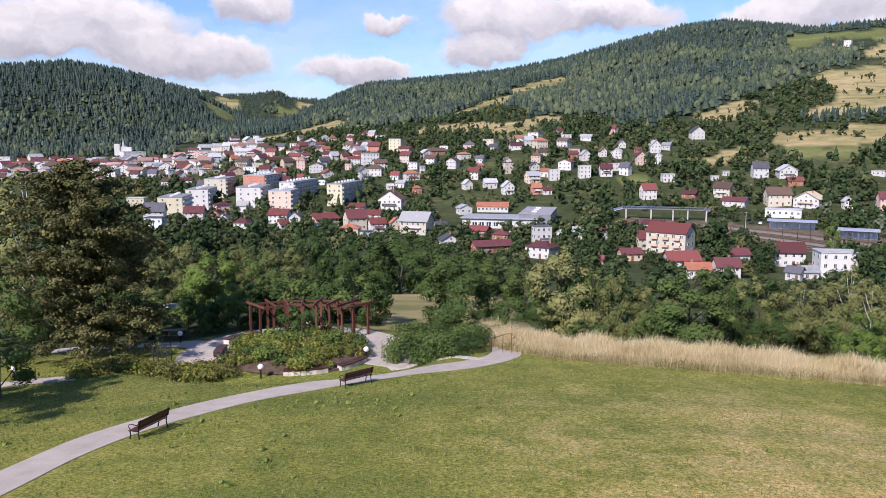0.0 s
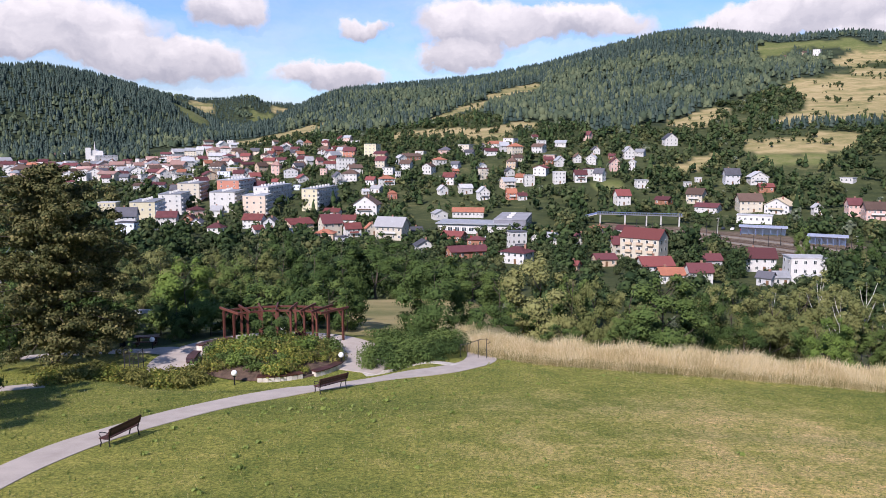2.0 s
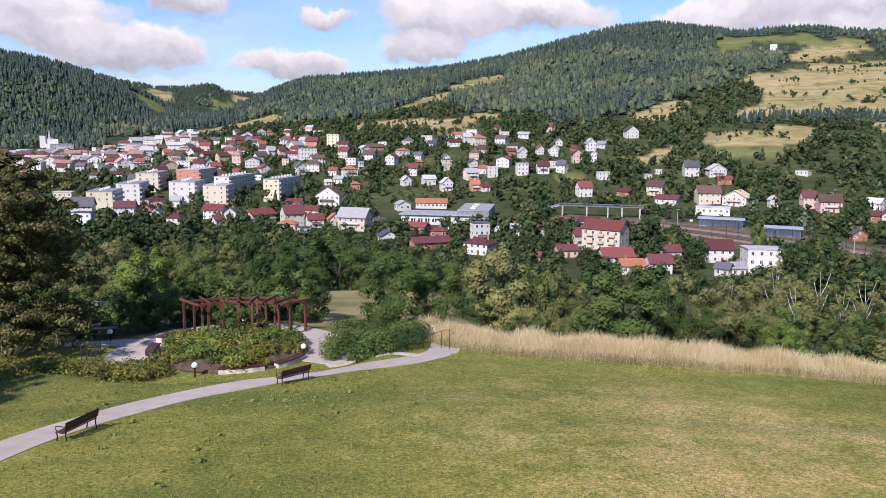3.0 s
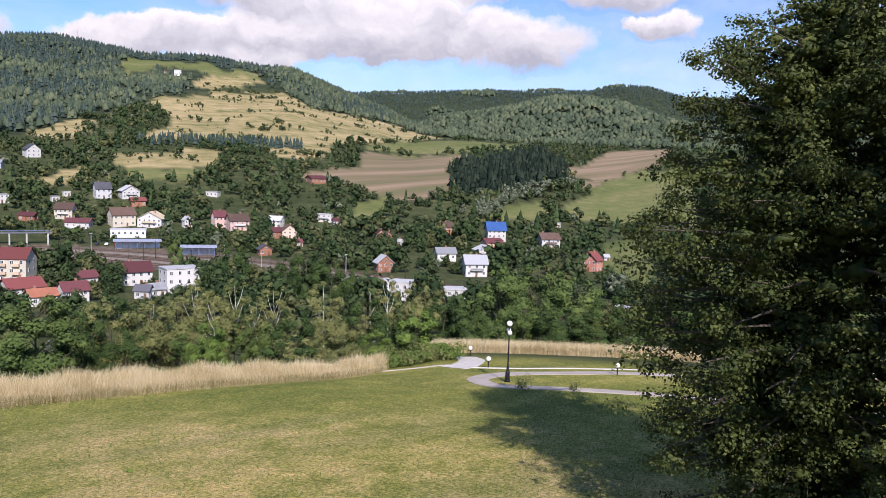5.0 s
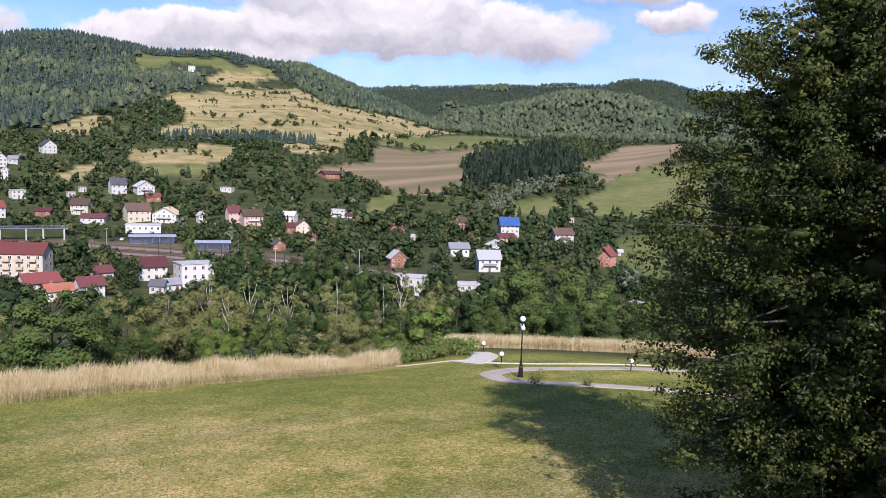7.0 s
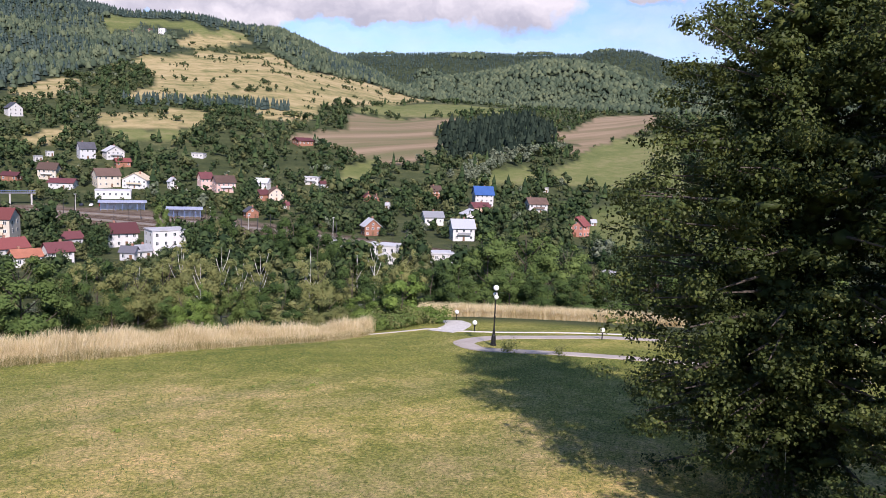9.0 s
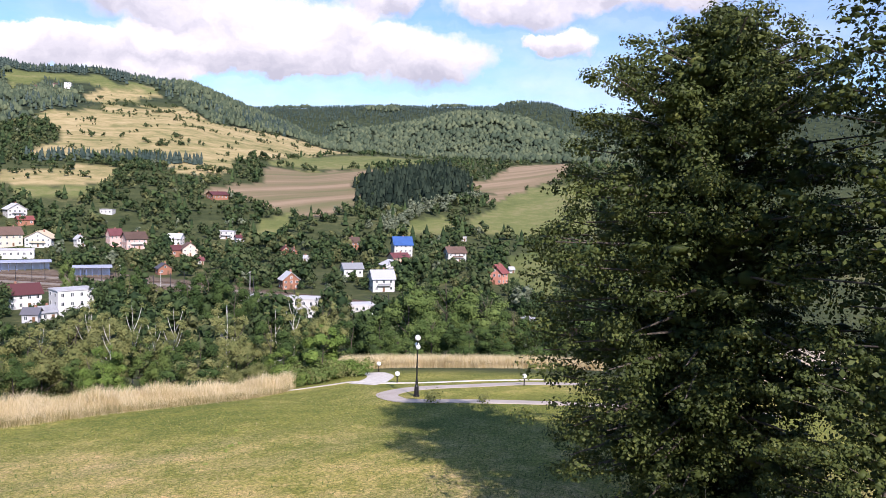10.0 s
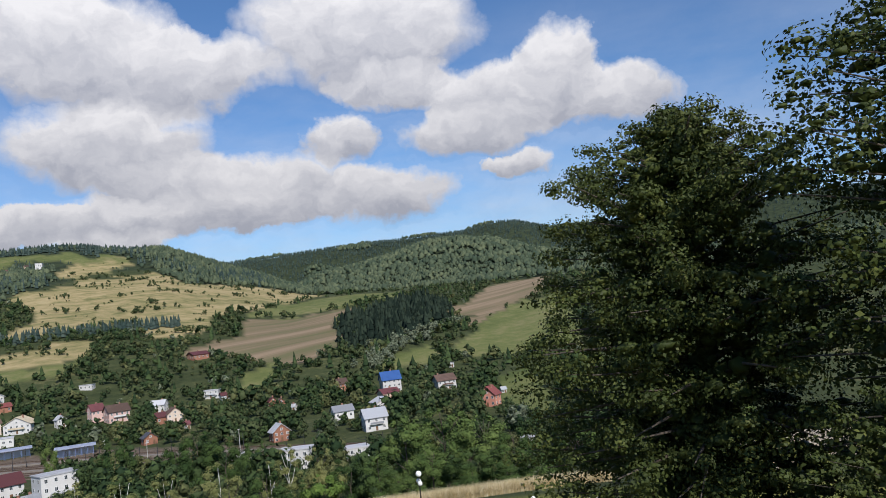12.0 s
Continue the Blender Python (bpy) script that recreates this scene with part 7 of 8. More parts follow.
# shop: a low white front with a tall grey hall behind
shop = thing("shop", pose(36, 432, gz(36, 432), 0, 0, -12), "large shop with white front and dark grey hall", "shop")
part_of(shop, "front", Shape().box(-24, -14, -2, 16, 8, 5.0).mesh("shop_front", WALLS["white"]))
part_of(shop, "canopy", Shape().box(-25, -15.2, 5.0, 16.4, 8.4, 5.5).mesh("shop_canopy", ROOFS["grey"]))
part_of(shop, "hall", Shape().box(6, -11, -2, 23, 34, 7.4).mesh("shop_hall", material("grey_cladding", two((0.20, 0.20, 0.23), 0.12), 0.4, rough=0.6, stretch=(1, 1, 0.1))))
hall_roof = part_of(shop, "hall_roof", Shape().box(5.8, -11.2, 7.4, 23.2, 34.2, 7.8).mesh("hall_roof", material("roof_felt", two((0.30, 0.30, 0.32), 0.2), 0.2, rough=0.85)))
for k in range(3):
    part_of(hall_roof, "skylight", Shape().box(12, -2 + 12 * k, 7.8, 15, 1 + 12 * k, 8.5).mesh("skylight", WALLS["white"]))
for k in range(7):
    put_window(shop, -21 + 3.8 * k, -14, 2.2, 3.0, 2.4, 0)
for k in range(6):
    put_window(shop, 23, -6 + 6 * k, 4.8, 2.6, 2.4, math.pi / 2)
shed = front_house(30, 488, -6, 19, 10, 3.0, 2.2, "side", "orange", "white", "long white store with a low orange-red roof", "storehouse", 1, 8)
shed = front_house(12, 480, 20, 8, 7, 3.6, 2.0, "gable", "pale", "white", "small white gabled store", "storehouse", 1, 2)

front_house(84, 23, -74, 15, 8, 2.8, 0, "flat", "tan", "peach", "low peach-coloured outbuilding behind the lime trees", "outbuilding", 1, 4)

# railway: ballast is the ground's own; rails, masts, platforms, footbridge
TRACK_LINE = [(98, 442), (112, 434), (146, 402), (176, 350), (196, 300), (212, 240), (222, 170), (228, 90)]
M_RAIL = material("rail_steel", two((0.17, 0.12, 0.09), 0.3), 1, rough=0.45, metal=0.6)
M_SLEEPER = material("sleeper", two((0.13, 0.10, 0.08), 0.3), 1, rough=0.9)


fine_line = dense(TRACK_LINE, 4.0)
for _ in range(30):
    fine_line[1:-1] = (fine_line[:-2] + fine_line[2:] + 2 * fine_line[1:-1]) / 4
for off in (-20, -13, -8.5, -4, 0.5, 5, 11, 16, 22):
    tk = thing("railway_track", Matrix(), "rusty railway track on grey-brown ballast", "railway track", "tracks of the station")
    mid = along(fine_line, off)
    for side in (-0.72, 0.72):
        l, r = along(mid, side - 0.09), along(mid, side + 0.09)
        z = ground(mid[:, 0], mid[:, 1]) + 0.42
        v = [(*a, h) for a, h in zip(l, z)] + [(*a, h) for a, h in zip(r, z)] + [(*a, h - 0.2) for a, h in zip(l, z)] + [(*a, h - 0.2) for a, h in zip(r, z)]
        n = len(mid)
        f = [(i, i + 1, n + i + 1, n + i) for i in range(n - 1)] + [(2 * n + i, 2 * n + i + 1, i + 1, i) for i in range(n - 1)] + [(n + i, n + i + 1, 3 * n + i + 1, 3 * n + i) for i in range(n - 1)]
        part_of(tk, "rail", mesh("rail", v, f, M_RAIL))
    bed = Shape()
    l, r = along(mid, -1.35), along(mid, 1.35)
    z = ground(mid[:, 0], mid[:, 1])
    v = [(*a, h + 0.2) for a, h in zip(l, z)] + [(*a, h + 0.2) for a, h in zip(r, z)] + [(*a, h - 0.6) for a, h in zip(along(mid, -2), z)] + [(*a, h - 0.6) for a, h in zip(along(mid, 2), z)]
    n = len(mid)
    bed.add(v, [(i, i + 1, n + i + 1, n + i) for i in range(n - 1)] + [(2 * n + i, 2 * n + i + 1, i + 1, i) for i in range(n - 1)] + [(n + i, n + i + 1, 3 * n + i + 1, 3 * n + i) for i in range(n - 1)])
    part_of(tk, "sleeper_bed", bed.mesh("sleeper_bed", M_SLEEPER))

M_PLATFORM = material("platform_paving", two((0.22, 0.19, 0.16), 0.2), 0.5, rough=0.95)
for off, label in ((-10.6, "long concrete station platform"), (8, "narrow concrete platform between the tracks")):
    mid = along(fine_line, off)[14:60]
    s = Shape()
    l, r = along(mid, -1.5), along(mid, 1.5)
    z = ground(mid[:, 0], mid[:, 1])
    n = len(mid)
    v = [(*a, h + 0.8) for a, h in zip(l, z)] + [(*a, h + 0.8) for a, h in zip(r, z)] + [(*a, h - 0.5) for a, h in zip(l, z)] + [(*a, h - 0.5) for a, h in zip(r, z)]
    s.add(v, [(i, i + 1, n + i + 1, n + i) for i in range(n - 1)] + [(2 * n + i, 2 * n + i + 1, i + 1, i) for i in range(n - 1)] + [(n + i, n + i + 1, 3 * n + i + 1, 3 * n + i) for i in range(n - 1)])
    thing("platform", Matrix(), label, "platform", "platforms of the station", data=s.mesh("platform", M_PLATFORM))


def mast(x, y, turn, h=8.5, arm=3.2, lamp=False):
    m = thing("rail_mast", pose(x, y, gz(x, y), 0, 0, turn), "thin grey steel railway mast" + (" with a lamp" if lamp else " with a side arm"), "mast", "masts of the railway")
    part_of(m, "pole", Shape().tube([(0, 0, -0.5), (0, 0, h)], [0.17, 0.10], 6).mesh("pole", M_CONCRETE if lamp else M_DARKMETAL))
    if lamp:
        part_of(m, "lamp_head", Shape().box(-0.9, -0.25, h, 0.9, 0.25, h + 0.2).mesh("lamp_head", WALLS["white"]))
    else:
        part_of(m, "arm", Shape().tube([(0, 0, h - 1.2), (arm, 0, h - 0.6)], [0.07, 0.05], 5).tube([(0, 0, h), (arm, 0, h - 0.6)], [0.04, 0.04], 4).mesh("arm", M_DARKMETAL))


for i in range(8, len(fine_line), 9):
    for off in (-6.2, 2.8, 13.5):
        p = along(fine_line, off)[i]
        mast(p[0], p[1], 40 + i, 8.5)
for x, y in ((179, 316), (178, 284), (150, 392), (205, 262)):
    mast(x, y, 30, 11, lamp=True)

# station building and platform roofs
station = front_house(193, 449, -26, 19, 9, 4.2, 0, "flat", "pale", "white", "low white station building with a flat grey roof", "station_building", 1, 6)


def shelter(x, y, turn, w, label):
    s = thing("platform_shelter", pose(x, y, gz(x, y), 0, 0, turn), label, "shelter", "platform shelters")
    part_of(s, "roof", Shape().add(*slab((-w / 2, -3.6, 4.4), (w / 2, -3.6, 4.4), (w / 2, 3.6, 4.9), (-w / 2, 3.6, 4.9), 0.35)).mesh("shelter_roof", material("shelter_roof", two((0.33, 0.36, 0.46), 0.15), 0.5, rough=0.5)))
    part_of(s, "back_wall", Shape().box(-w / 2 + 1, 1.5, -1, w / 2 - 1, 1.8, 4.2).mesh("shelter_wall", WALLS["bluish"]))
    for k in range(7):
        px = -w / 2 + 1.2 + (w - 2.4) * k / 6
        part_of(s, "post", Shape().box(px - 0.12, -2.6, -1, px + 0.12, -2.36, 4.25).mesh("shelter_post", M_STEELBLUE))


shelter(181, 410, -24, 24, "long station shelter with blue-grey metal roof")
shelter(196, 372, -28, 18, "station shelter with pale metal roof")

bridge = thing("footbridge", pose(126, 449, gz(126, 449), 0, 0, -17), "steel footbridge with blue railings over the tracks", "footbridge")
part_of(bridge, "deck", Shape().box(-24, -1.3, 6.1, 24, 1.3, 6.5).mesh("deck", material("bridge_deck", two((0.16, 0.16, 0.18), 0.2), 0.6, rough=0.8)))
for yy in (-1.3, 1.22):
    r = Shape().box(-24, yy, 7.5, 24, yy + 0.08, 7.62)
    for k in range(49):
        r.box(-24 + k * 0.98, yy, 6.5, -23.9 + k * 0.98, yy + 0.08, 7.5)
    part_of(bridge, "railing", r.mesh("railing", M_STEELBLUE))
for px in (-22, -8, 4, 12, 22):
    part_of(bridge, "pier", Shape().box(px - 0.4, -1, -3, px + 0.4, 1, 6.0).mesh("pier", M_CONCRETE))
part_of(bridge, "stair", Shape().add(*slab((-46, -1.2, 0.3), (-24, -1.2, 6.4), (-24, 1.2, 6.4), (-46, 1.2, 0.3), 0.4)).mesh("stair", M_CONCRETE))
part_of(bridge, "stair_railing", Shape().add(*slab((-46, -1.3, 1.4), (-24, -1.3, 7.5), (-24, -1.2, 7.5), (-46, -1.2, 1.4), 1.0)).mesh("stair_railing", M_STEELBLUE))
# ---- trees between the houses, hillside bushes, tall grass, weeds ----
gxs, gys = polar_points(31000, -46, 66, 165, 1150)
gd, gb_ = np.hypot(gxs, gys), np.degrees(np.arctan2(gxs, gys))
hp = np.array([(r[0], r[1], max(r[3], r[4])) for r in HOUSES] + [(95, 330, 19), (193, 449, 20), (181, 410, 24), (196, 372, 19), (126, 449, 46), (30, 488, 19)])
free, tallest = np.ones(len(gxs), bool), np.full(len(gxs), 30.0)
for hx_, hy_, hs in hp:
    u = np.array([hx_, hy_]) / math.hypot(hx_, hy_)
    dx, dy = gxs - hx_, gys - hy_
    lon, lat = dx * u[0] + dy * u[1], dx * u[1] - dy * u[0]
    before = (np.abs(lat) < hs * 0.5 + 0.8) & (lon < hs * 0.6 + 1)
    free &= ~(before & (lon > -hs * 0.5 - 3))
    tallest = np.where(before & (lon > -hs * 0.5 - 50), np.minimum(tallest, 2.2 + 0.16 * np.maximum(0, -lon - hs * 0.5)), tallest)
free &= ~in_poly(gxs, gys, RAIL_YARD) & ~in_poly(gxs * 1.05, gys * 1.05, RAIL_YARD) & ~cleared(gxs, gys)
free &= ~((np.abs(gxs - 36) < 42) & (np.abs(gys - 445) < 50))
free &= ~((gxs > -175) & (gxs < -45) & (gys > 430) & (gys < 600) & (trng.random(len(gxs)) > 0.6))
free &= gd < np.interp(gb_, *WOOD_EDGE)
dens = np.interp(gb_, [-46, -15, -5, 5, 12, 30, 40, 50, 64], [0.6, 0.62, 0.78, 0.85, 0.85, 0.62, 0.6, 0.6, 0.5]) * (0.85 + 0.75 * wave(gxs, gys, 70)) * np.where(gd > 850, 0.8, 1.0)
dens = np.where(gd < 320, 0.34, dens) * np.where((gb_ < -12) & (gd > 640), 0.45, 1.0)
free &= trng.random(len(gxs)) < dens
tx, ty = gxs[free], gys[free]
th = (3.4 + 7.0 * trng.random(len(tx)) ** 1.5) * np.where((np.degrees(np.arctan2(tx, ty)) > 29) & (np.hypot(tx, ty) < 520), 1.35, 1.15)
th = np.minimum(th, tallest[free] * (0.8 + 0.5 * trng.random(len(tx))))
kind = trng.random(len(tx))
for lo, hi, nm, tpl, mat, f in ((0, 0.42, "green_garden_trees", BUSHY_FINE, M_GARDEN, 1.0), (0.42, 0.72, "dark_garden_trees", BUSHY_FINE, M_GARDEN_DARK, 1.05), (0.72, 0.84, "olive_garden_trees", BUSHY_FINE, M_GARDEN_OLIVE, 0.95), (0.84, 0.88, "silver_garden_trees", BUSHY_FINE, M_GARDEN_GREY, 0.8), (0.88, 1.01, "garden_spruces", CONIFERS, M_GARDEN_DARK, 1.2)):
    k = (kind >= lo) & (kind < hi)
    far_off, close = np.hypot(tx, ty) > 480, np.hypot(tx, ty) < 320
    woods(nm, tx[k & far_off], ty[k & far_off], th[k & far_off] * f, tpl, mat, nm.replace("_", " ") + " between the houses of the town")
    near_name = "dark_garden_trees" if tpl is CONIFERS else nm
    woods(near_name, tx[k & ~far_off & ~close], ty[k & ~far_off & ~close], th[k & ~far_off & ~close] * f, BUSHY_NEAR, M_GARDEN_DARK if tpl is CONIFERS else mat, near_name.replace("_", " ") + " between the nearer houses and the railway")
    woods(near_name, tx[k & close], ty[k & close], th[k & close] * f, BUSHY_CLOSE, M_GARDEN_DARK if tpl is CONIFERS else mat, near_name.replace("_", " ") + " between the belt and the nearest houses")
# bushes and hedgerows on the dry meadows: short rows along the slope
bx, by = [], []
seedx, seedy = polar_points(560, -8, 42, 600, 1650)
for cx, cy in zip(seedx[cleared(seedx, seedy, STRAW_FIELDS)], seedy[cleared(seedx, seedy, STRAW_FIELDS)]):
    n, long_ = int(2 + 16 * trng.random() ** 2), 6 + 34 * trng.random() ** 2
    u = np.array([cy, -cx]) / math.hypot(cx, cy)
    s_, t_ = trng.normal(size=n) * long_ * 0.5, trng.normal(size=n) * 3.5
    bx += list(cx + u[0] * s_ + u[1] * t_)
    by += list(cy + u[1] * s_ - u[0] * t_)
bx, by = np.array(bx), np.array(by)
k = ~cleared(bx, by, PLOUGHED)
bx, by = bx[k], by[k]
woods("meadow_bushes", bx, by, 2.2 + 6.0 * trng.random(len(bx)) ** 2, BUSHY_FINE, M_GARDEN, "scattered green bushes on the dry hillside meadows")
bx, by = polar_points(5200, 20, 60, 560, 1500)
bb, bd = np.degrees(np.arctan2(bx, by)), np.hypot(bx, by)
k = ~cleared(bx, by) & (bd < np.interp(bb, *WOOD_EDGE)) & (wave(bx, by, 70) + 0.6 * wave(by, bx, 33) > 0.0) & (trng.random(len(bx)) > 0.25)
woods("hillside_thicket", bx[k], by[k], 3.5 + 5 * trng.random(k.sum()), BUSHY_FINE, M_GARDEN, "green thickets between the hillside meadows")
# dark spruce stand on the brown fields, coloured as if under a cloud's shadow
STAND = [(518, 507), (560, 545), (620, 560), (700, 600), (720, 575), (693, 517), (603, 451), (529, 438), (487, 420), (468, 427), (465, 443)]
sx, sy = 450 + 280 * trng.random(4600), 415 + 190 * trng.random(4600)
k = in_poly(sx * (1 + 0.03 * wave(sx, sy, 40)), sy * (1 + 0.035 * wave(sy, sx, 33)), STAND) & (trng.random(4600) > 0.3)
woods("spruce_stand", sx[k], sy[k], (6 + 12 * trng.random(k.sum())) * (1 + 0.5 * wave(sx[k], sy[k], 45)), CONIFERS, M_SPRUCE_SHADED, "dark spruce stand among the brown fields, cloud shade in its colour")
hedge = dense([(408, 372), (440, 395), (490, 412), (530, 430), (570, 428), (597, 424)], 3.0)
sx, sy = hedge[:, 0] + trng.normal(size=len(hedge)) * 4, hedge[:, 1] + trng.normal(size=len(hedge)) * 7
k = sx > 0
woods("field_hedgerow", sx[k], sy[k], 6 + 5 * trng.random(k.sum()), BUSHY_NEAR, M_GARDEN_GREY, "grey-green hedgerow of willows between the fields")
# planted row of dark conifers on the meadow
rx = np.linspace(330, 480, 110) + trng.normal(size=110) * 2
ry = 735 - 0.28 * (rx - 330) + trng.normal(size=110) * 5
woods("conifer_row", rx, ry, 10 + 3 * trng.random(110), CONIFERS, M_NEEDLE_HAZY, "straight planted row of conifers on the meadow")

# tall dry grass along the lawn's edge
M_HAY = leaf("dry_grass_blade", [(0.2, (0.52, 0.42, 0.22)), (0.6, (0.76, 0.64, 0.39)), (0.9, (0.87, 0.77, 0.54))], 0.9, 0.45, 0.8)
M_HAYGREEN = leaf("green_grass_blade", [(0.2, (0.13, 0.14, 0.04)), (0.6, (0.28, 0.235, 0.09)), (0.9, (0.42, 0.33, 0.15))], 0.8, 0.3, 0.8)
M_TURF = leaf("turf_blade", [(0.2, (0.09, 0.14, 0.034)), (0.6, (0.19, 0.22, 0.06)), (0.9, (0.4, 0.33, 0.15))], 0.8, 0.25, 0.9)


def blades(n, h, w, rng, lean=0.25):
    """A tuft of n bent blades of about h by w metres, as triangles."""
    v = []
    for _ in range(n):
        a = rng.random() * 2 * np.pi
        c = np.array([rng.normal() * 0.12, rng.normal() * 0.12, 0])
        d = np.array([np.cos(a), np.sin(a), 0])
        e = np.array([-d[1], d[0], 0])
        hh = h * (0.65 + 0.6 * rng.random())
        tip = c + d * lean * hh * rng.random() + np.array([0, 0, hh])
        midp = (c + tip) / 2 - d * 0.04 * hh
        v += [c - e * w / 2, c + e * w / 2, midp + e * w * 0.4, midp - e * w * 0.5, midp + e * w * 0.5, tip]
    return np.array(v)


def strip(points, depth, n):
    """Random plan points in a strip that lies outward from a line."""
    line = dense(points, 0.2)
    i = trng.integers(0, len(line), n)
    p = line[i] + trng.normal(size=(n, 2)) * 0.25
    r = p / np.hypot(p[:, 0], p[:, 1])[:, None]
    q = p + r * (depth * trng.random(n) ** 1.1)[:, None]
    return q[:, 0], q[:, 1], np.hypot(*(q - p).T)


HAY = [blades(3, 1.0, 0.03, trng, 0.6) for _ in range(8)]
EDGE_A = [(3.0, 55.5), (4.3, 52.0), (7.6, 48.8), (14.1, 46.8), (20.2, 45.2), (25.4, 44.2), (29, 43.4), (33.0, 43.0), (37.6, 44.6), (39.6, 46.0)]
EDGE_B = [(51.5, 52.5), (56.8, 50.5), (62.9, 45.5), (70, 42), (76, 38)]
x, y, deep = strip(EDGE_A, 5.5, 34000)
v = strew(HAY, x, y, ground(x, y), (0.42 + 0.6 * np.minimum(deep / 2.2, 1)) * (0.7 + 0.5 * trng.random(len(x))) * (1 + 0.3 * wave(x, y, 4)), trng, 0.2)
thing("tall_dry_grass", Matrix(), "tall straw-coloured dry grass along the lawn's edge", "grass", data=tris_mesh("tall_dry_grass", v, M_HAY), kind="stuff")
x, y, deep = strip(EDGE_A, 1.3, 11000)
v = strew(HAY, x, y, ground(x, y), 0.2 + 0.35 * trng.random(len(x)), trng, 0.2)
thing("green_grass_fringe", Matrix(), "greener shorter grass in front of the dry grass", "grass", data=tris_mesh("green_grass_fringe", v, M_HAYGREEN), kind="stuff")
x, y, deep = strip(EDGE_B, 5.0, 12000)
v = strew(HAY, x, y, ground(x, y), 0.9 + 0.35 * trng.random(len(x)), trng, 0.12)
thing("tall_dry_grass", Matrix(), "tall straw-coloured dry grass behind the lamp", "grass", data=tris_mesh("tall_dry_grass_far", v, M_HAY), kind="stuff")

def on_grass(x, y):
    """True clear of the paths and the round garden."""
    off_path = np.ones(len(x), bool)
    for pts, w in (([(-17.5, 20), (-15.7, 26.5), (-14.1, 32.5), (-9.6, 38.8), (-2.8, 44.2), (2.3, 47.6), (4.3, 53.5)], 1.5), ([(39.3, 34.8), (42.4, 30.6), (50, 21.5)], 1.0), ([(39.3, 34.6), (44.3, 37.0), (53.3, 33.0), (64, 22)], 1.1), ([(-34, 43.0), (-24.3, 44.6), (-21.5, 45.3)], 1.0), ([(-44, 55), (-27.5, 57.6), (-16.5, 55.5)], 1.5)):
        for px, py in dense(pts, 0.8):
            off_path &= (x - px) ** 2 + (y - py) ** 2 > w * w
    off_path &= np.hypot(x - GX0, y - GY0) > 8.4
    return off_path


# the mown lawn's own tufts
x, y = polar_points(58000, -34, 76, 18, 54)
TURF = [blades(2, 1.0, 0.3, trng, 0.7)[:9] for _ in range(6)]
off_path = on_grass(x, y)
x, y = x[off_path], y[off_path]
v = strew(TURF, x, y, ground(x, y) - 0.005, 0.06 + 0.11 * trng.random(len(x)) ** 2, trng)
thing("turf", Matrix(), "short mown grass tufts of the lawn", "grass", data=tris_mesh("turf", v, M_TURF), kind="stuff")
# broad-leaved weeds standing in the lawn
wx, wy = [], []
for cx, cy, sp, n in ((-5.5, 37, 2.2, 26), (-2.5, 41, 2.0, 22), (-8, 29, 2.2, 12), (-14.5, 38, 1.5, 8), (-2, 43, 1.2, 8), (4, 48.5, 1.5, 8), (-1, 33, 5, 10), (-18, 33, 2, 6), (14, 43, 6, 10)):
    wx += list(cx + trng.normal(size=n) * sp)
    wy += list(cy + trng.normal(size=n) * sp)
wx, wy = np.array(wx), np.array(wy)
M_WEED = leaf("weed_leaf", [(0.2, (0.16, 0.22, 0.05)), (0.7, (0.30, 0.36, 0.09))], 0.6, 0.35, 0.6)
wx, wy = np.concatenate([wx, wx + trng.normal(size=len(wx)) * 1.5, wx + trng.normal(size=len(wx)) * 2.5]), np.concatenate([wy, wy + trng.normal(size=len(wx)) * 1.5, wy + trng.normal(size=len(wx)) * 3])
WEED = [leaf_cloud(trng, [(0, 0, 0.25)], [0.45], 14, 0.55, 0.25)[:, :].reshape(-1, 4, 3)[:, [0, 1, 2, 0, 2, 3]].reshape(-1, 3) for _ in range(4)]
clear = on_grass(wx, wy)
wx, wy = wx[clear], wy[clear]
v = strew(WEED, wx, wy, ground(wx, wy), 0.12 + 0.2 * trng.random(len(wx)) ** 2, trng)
thing("lawn_weeds", Matrix(), "broad light-green weeds standing in the lawn", "weeds", data=tris_mesh("lawn_weeds", v, M_WEED), kind="stuff")
# ---- small things of the park and the town ----
def litter_bin(x, y):
    b = thing("litter_bin", pose(x, y, gz(x, y)), "dark round litter bin beside the path", "litter bin")
    part_of(b, "body", Shape().turn([(0.02, 0.0), (0.24, 0.0), (0.27, 0.75), (0.25, 0.76), (0.24, 0.7)], 14).mesh("bin_body", M_IRON))
    part_of(b, "rim", Shape().turn([(0.27, 0.74), (0.29, 0.76), (0.29, 0.8), (0.25, 0.8)], 14).mesh("bin_rim", M_IRON))


litter_bin(-23.2, 61.0)
table = thing("picnic_table", pose(-21.4, 61.2, gz(-21.4, 61.2), 0, 0, 10), "dark wooden picnic table in the shade", "table")
for k in range(4):
    part_of(table, "board", Shape().box(-0.9, -0.36 + 0.19 * k, 0.70, 0.9, -0.19 + 0.19 * k, 0.745).mesh("board", M_SLAT))
for px in (-0.65, 0.65):
    part_of(table, "leg", Shape().box(px - 0.05, -0.4, 0.0, px + 0.05, 0.4, 0.08).box(px - 0.05, -0.06, 0.08, px + 0.05, 0.06, 0.7).mesh("table_leg", M_SLAT))
for yy in (-0.75, 0.75):
    part_of(table, "seat", Shape().box(-0.9, yy - 0.14, 0.42, 0.9, yy + 0.14, 0.46).box(-0.7, yy - 0.05, 0, -0.6, yy + 0.05, 0.42).box(0.6, yy - 0.05, 0, 0.7, yy + 0.05, 0.42).mesh("seat", M_SLAT))

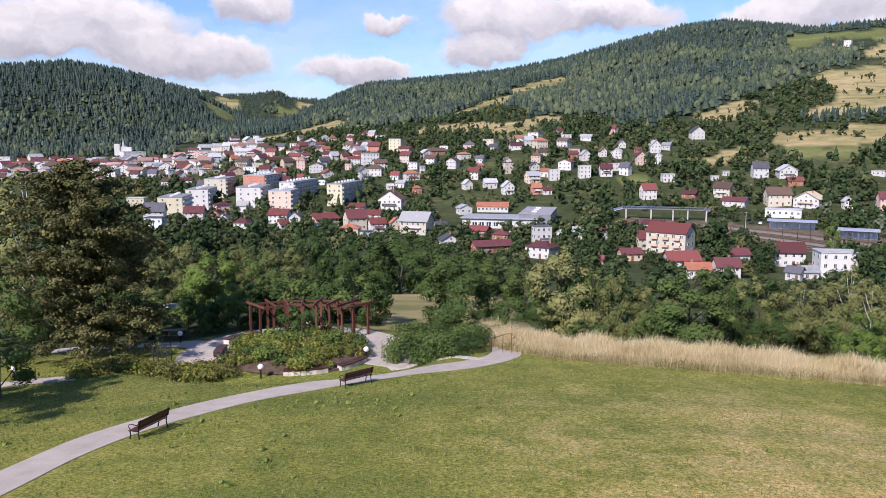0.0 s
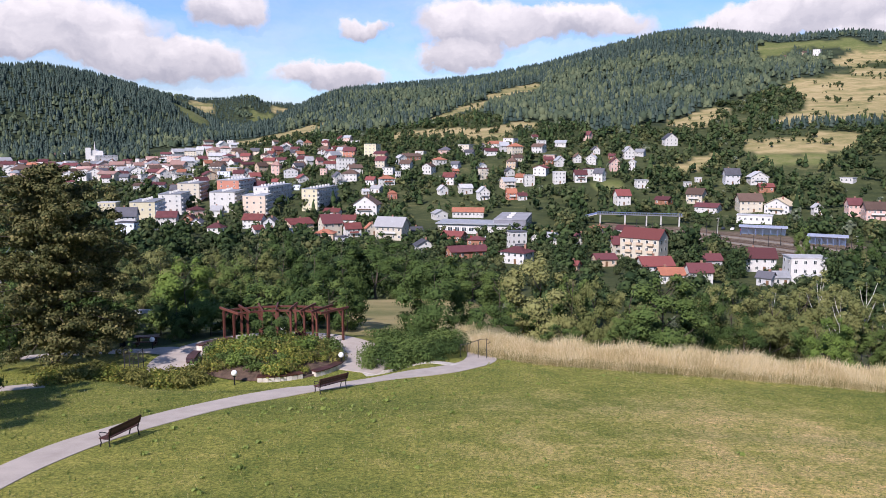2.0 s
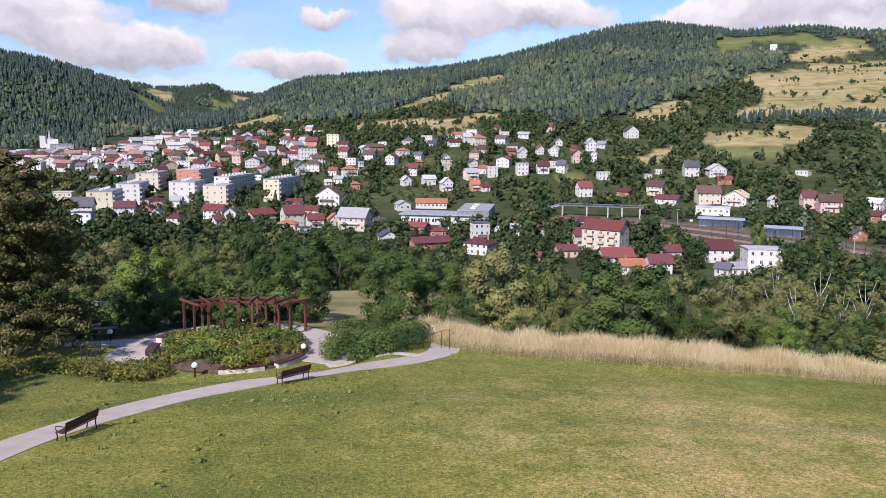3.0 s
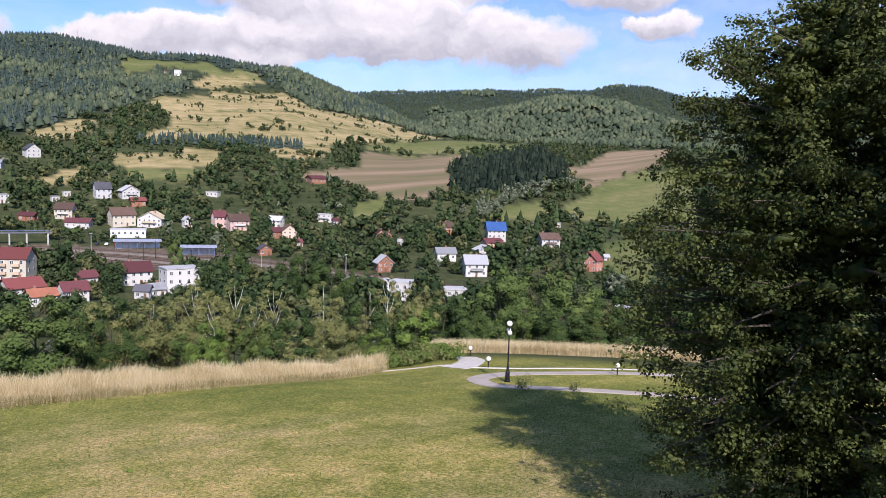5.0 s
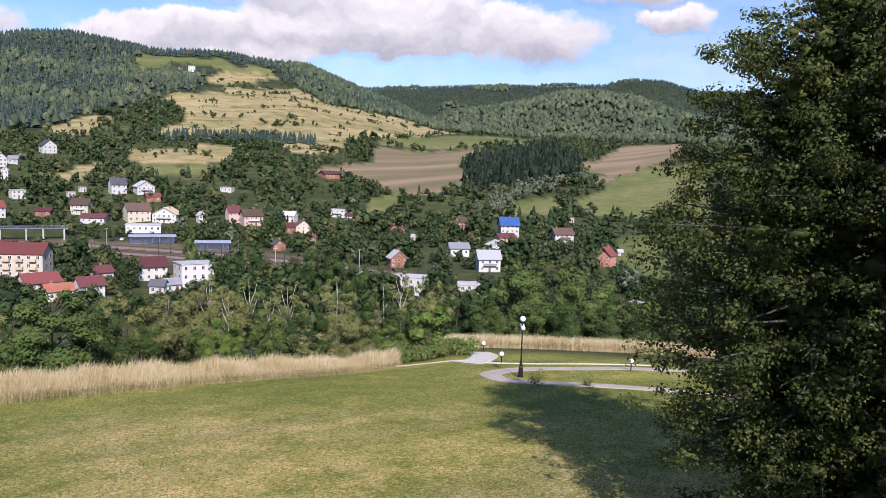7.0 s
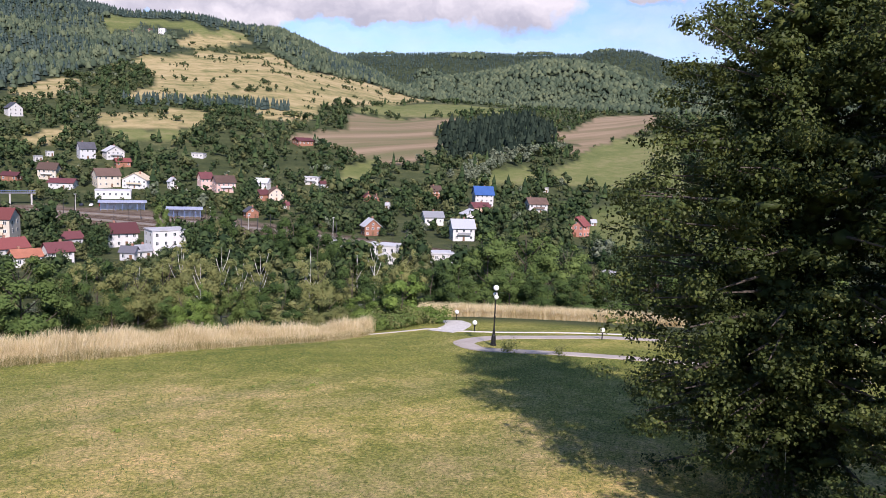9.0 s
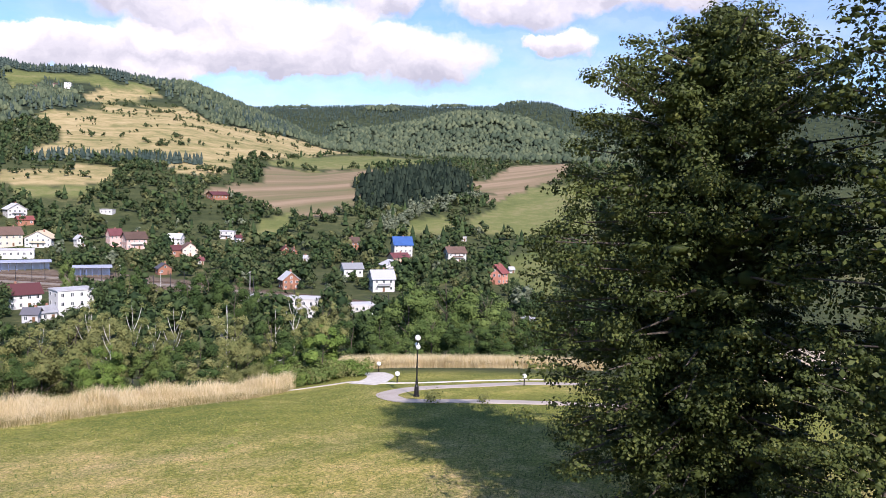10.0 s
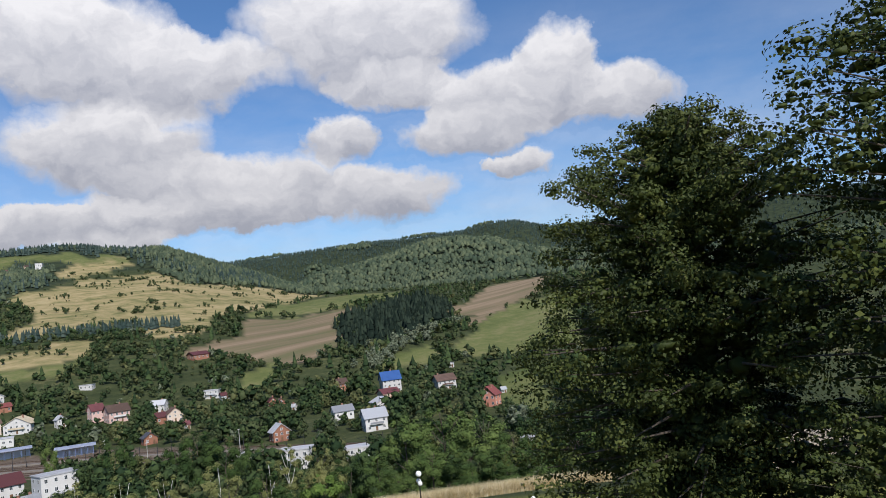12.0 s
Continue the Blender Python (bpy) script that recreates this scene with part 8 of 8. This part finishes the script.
# wire guard round a sapling
gx_, gy_ = -18.8, 51.2
guard = thing("tree_guard", pose(gx_, gy_, gz(gx_, gy_)), "square wire guard round a thin sapling", "tree guard")
for px, py in ((-0.45, -0.45), (0.45, -0.45), (0.45, 0.45), (-0.45, 0.45)):
    part_of(guard, "post", Shape().box(px - 0.025, py - 0.025, -0.1, px + 0.025, py + 0.025, 1.35).mesh("guard_post", M_DARKMETAL))
wires = Shape()
for z in np.linspace(0.1, 1.3, 9):
    wires.box(-0.45, -0.46, z, 0.45, -0.445, z + 0.012).box(-0.45, 0.445, z, 0.45, 0.46, z + 0.012).box(-0.46, -0.45, z, -0.445, 0.45, z + 0.012).box(0.445, -0.45, z, 0.46, 0.45, z + 0.012)
part_of(guard, "wire_mesh", wires.mesh("wire_mesh", M_DARKMETAL))
sap = tree_meshes("thin_sapling", 140, 1.9, 0.35, 0.4, 5, 160, 0.12, M_LEAF_MID, M_BARK, 0.5, 0.02, 3)
plant("sapling", sap, gx_, gy_, label="thin young sapling inside a wire guard")

# metal arch at the end of the path
ax, ay = 3.6, 51.2
arch = thing("metal_arch", pose(ax, ay, gz(ax, ay), 0, 0, -12), "thin curved metal railing at the path's end", "railing")
for px in (-0.9, -0.45, 0.3, 0.85):
    part_of(arch, "post", Shape().tube([(px, 0, -0.1), (px, 0, 1.1 + 0.25 * math.sin(px * 2))], [0.025, 0.02], 6).mesh("arch_post", M_DARKMETAL))
part_of(arch, "rail", Shape().tube([(-0.9, 0, 0.85), (-0.5, 0, 0.92), (0, 0, 1.1), (0.5, 0, 1.3), (0.9, 0, 1.32), (1.1, 0.1, 1.1), (0.9, 0.2, 0.95)], [0.025] * 7, 6).mesh("arch_rail", M_DARKMETAL))

# low pale wall beyond the trees, behind the shaded path
wall_line = Shape()
wall_line.box(-5, -0.15, -0.5, 5, 0.15, 0.5)
thing("low_wall", pose(-35, 93.5, gz(-35, 93.5), 0, 0, 14), "low pale concrete wall beyond the shrubs", "wall", data=wall_line.mesh("low_wall", M_CONCRETE))

# rope hanging from the lime tree
thing("rope", Matrix(), "thin pale rope hanging from the lime tree", "rope", data=Shape().tube([(25.9, 9.1, 7.6), (25.2, 8.9, 6.9), (24.6, 8.5, 5.2), (24.3, 8.2, gz(24.3, 8.2))], [0.012] * 4, 5).mesh("rope", WALLS["cream"]))

# aerial mast on the summit
mx, my = 690, 1870
mast_top = thing("radio_mast", pose(mx, my, gz(mx, my)), "thin grey radio mast on the wooded summit", "mast")
part_of(mast_top, "pole", Shape().tube([(0, 0, 0), (0, 0, 38)], [0.9, 0.35], 6).mesh("mast_pole", M_CONCRETE))

# parked cars by the shop and the station
CAR_PAINT = {k: material("car_" + k, two(c, 0.05), 1, rough=0.25, spec=0.6) for k, c in (("white", (0.7, 0.7, 0.7)), ("silver", (0.4, 0.41, 0.43)), ("red", (0.3, 0.03, 0.03)), ("dark", (0.03, 0.035, 0.05)))}
M_TYRE = material("tyre", two((0.02, 0.02, 0.02), 0.2), 4, rough=0.9)


def car_body(colour):
    s = Shape()
    prof = [(-2.1, 0.35), (-2.1, 0.75), (-1.2, 0.92), (-0.6, 1.42), (0.9, 1.44), (1.6, 0.98), (2.1, 0.9), (2.15, 0.35)]
    n = len(prof)
    v = [(x, yy * (0.86 if z > 1.2 else 1.0), z) for yy in (-0.85, 0.85) for x, z in prof]
    s.add(v, [tuple(range(n)), tuple(reversed(range(n, 2 * n)))] + [(i, i + n, (i + 1) % n + n, (i + 1) % n) for i in range(n)])
    return s.mesh("car_body", CAR_PAINT[colour])


BODIES = {k: car_body(k) for k in CAR_PAINT}
WHEEL = Shape().tube([(0, -0.1, 0), (0, 0.1, 0)], [0.31, 0.31], 12).mesh("wheel", M_TYRE)
GLASSHOUSE = Shape().box(-0.95, -0.83, 0.98, 1.15, 0.83, 1.36).mesh("car_windows", M_GLASS)


def car(x, y, turn, colour):
    c = thing("car", pose(x, y, gz(x, y), 0, 0, turn), colour + " parked car with dark windows", "car", "parked cars")
    part_of(c, "body", BODIES[colour])
    part_of(c, "windows", GLASSHOUSE)
    for px in (-1.35, 1.35):
        for py in (-0.78, 0.78):
            part_of(c, "wheel", WHEEL, Matrix.Translation((px, py, 0.31)))


for i in range(14):
    car(2 + 3.1 * i, 409 - 0.7 * i, 78 + 4 * (i % 3), ("white", "silver", "dark", "red", "silver")[i % 5])
for i in range(7):
    car(168 + 4.2 * i, 431 - 2.4 * i, 60, ("dark", "white", "red", "silver")[i % 4])
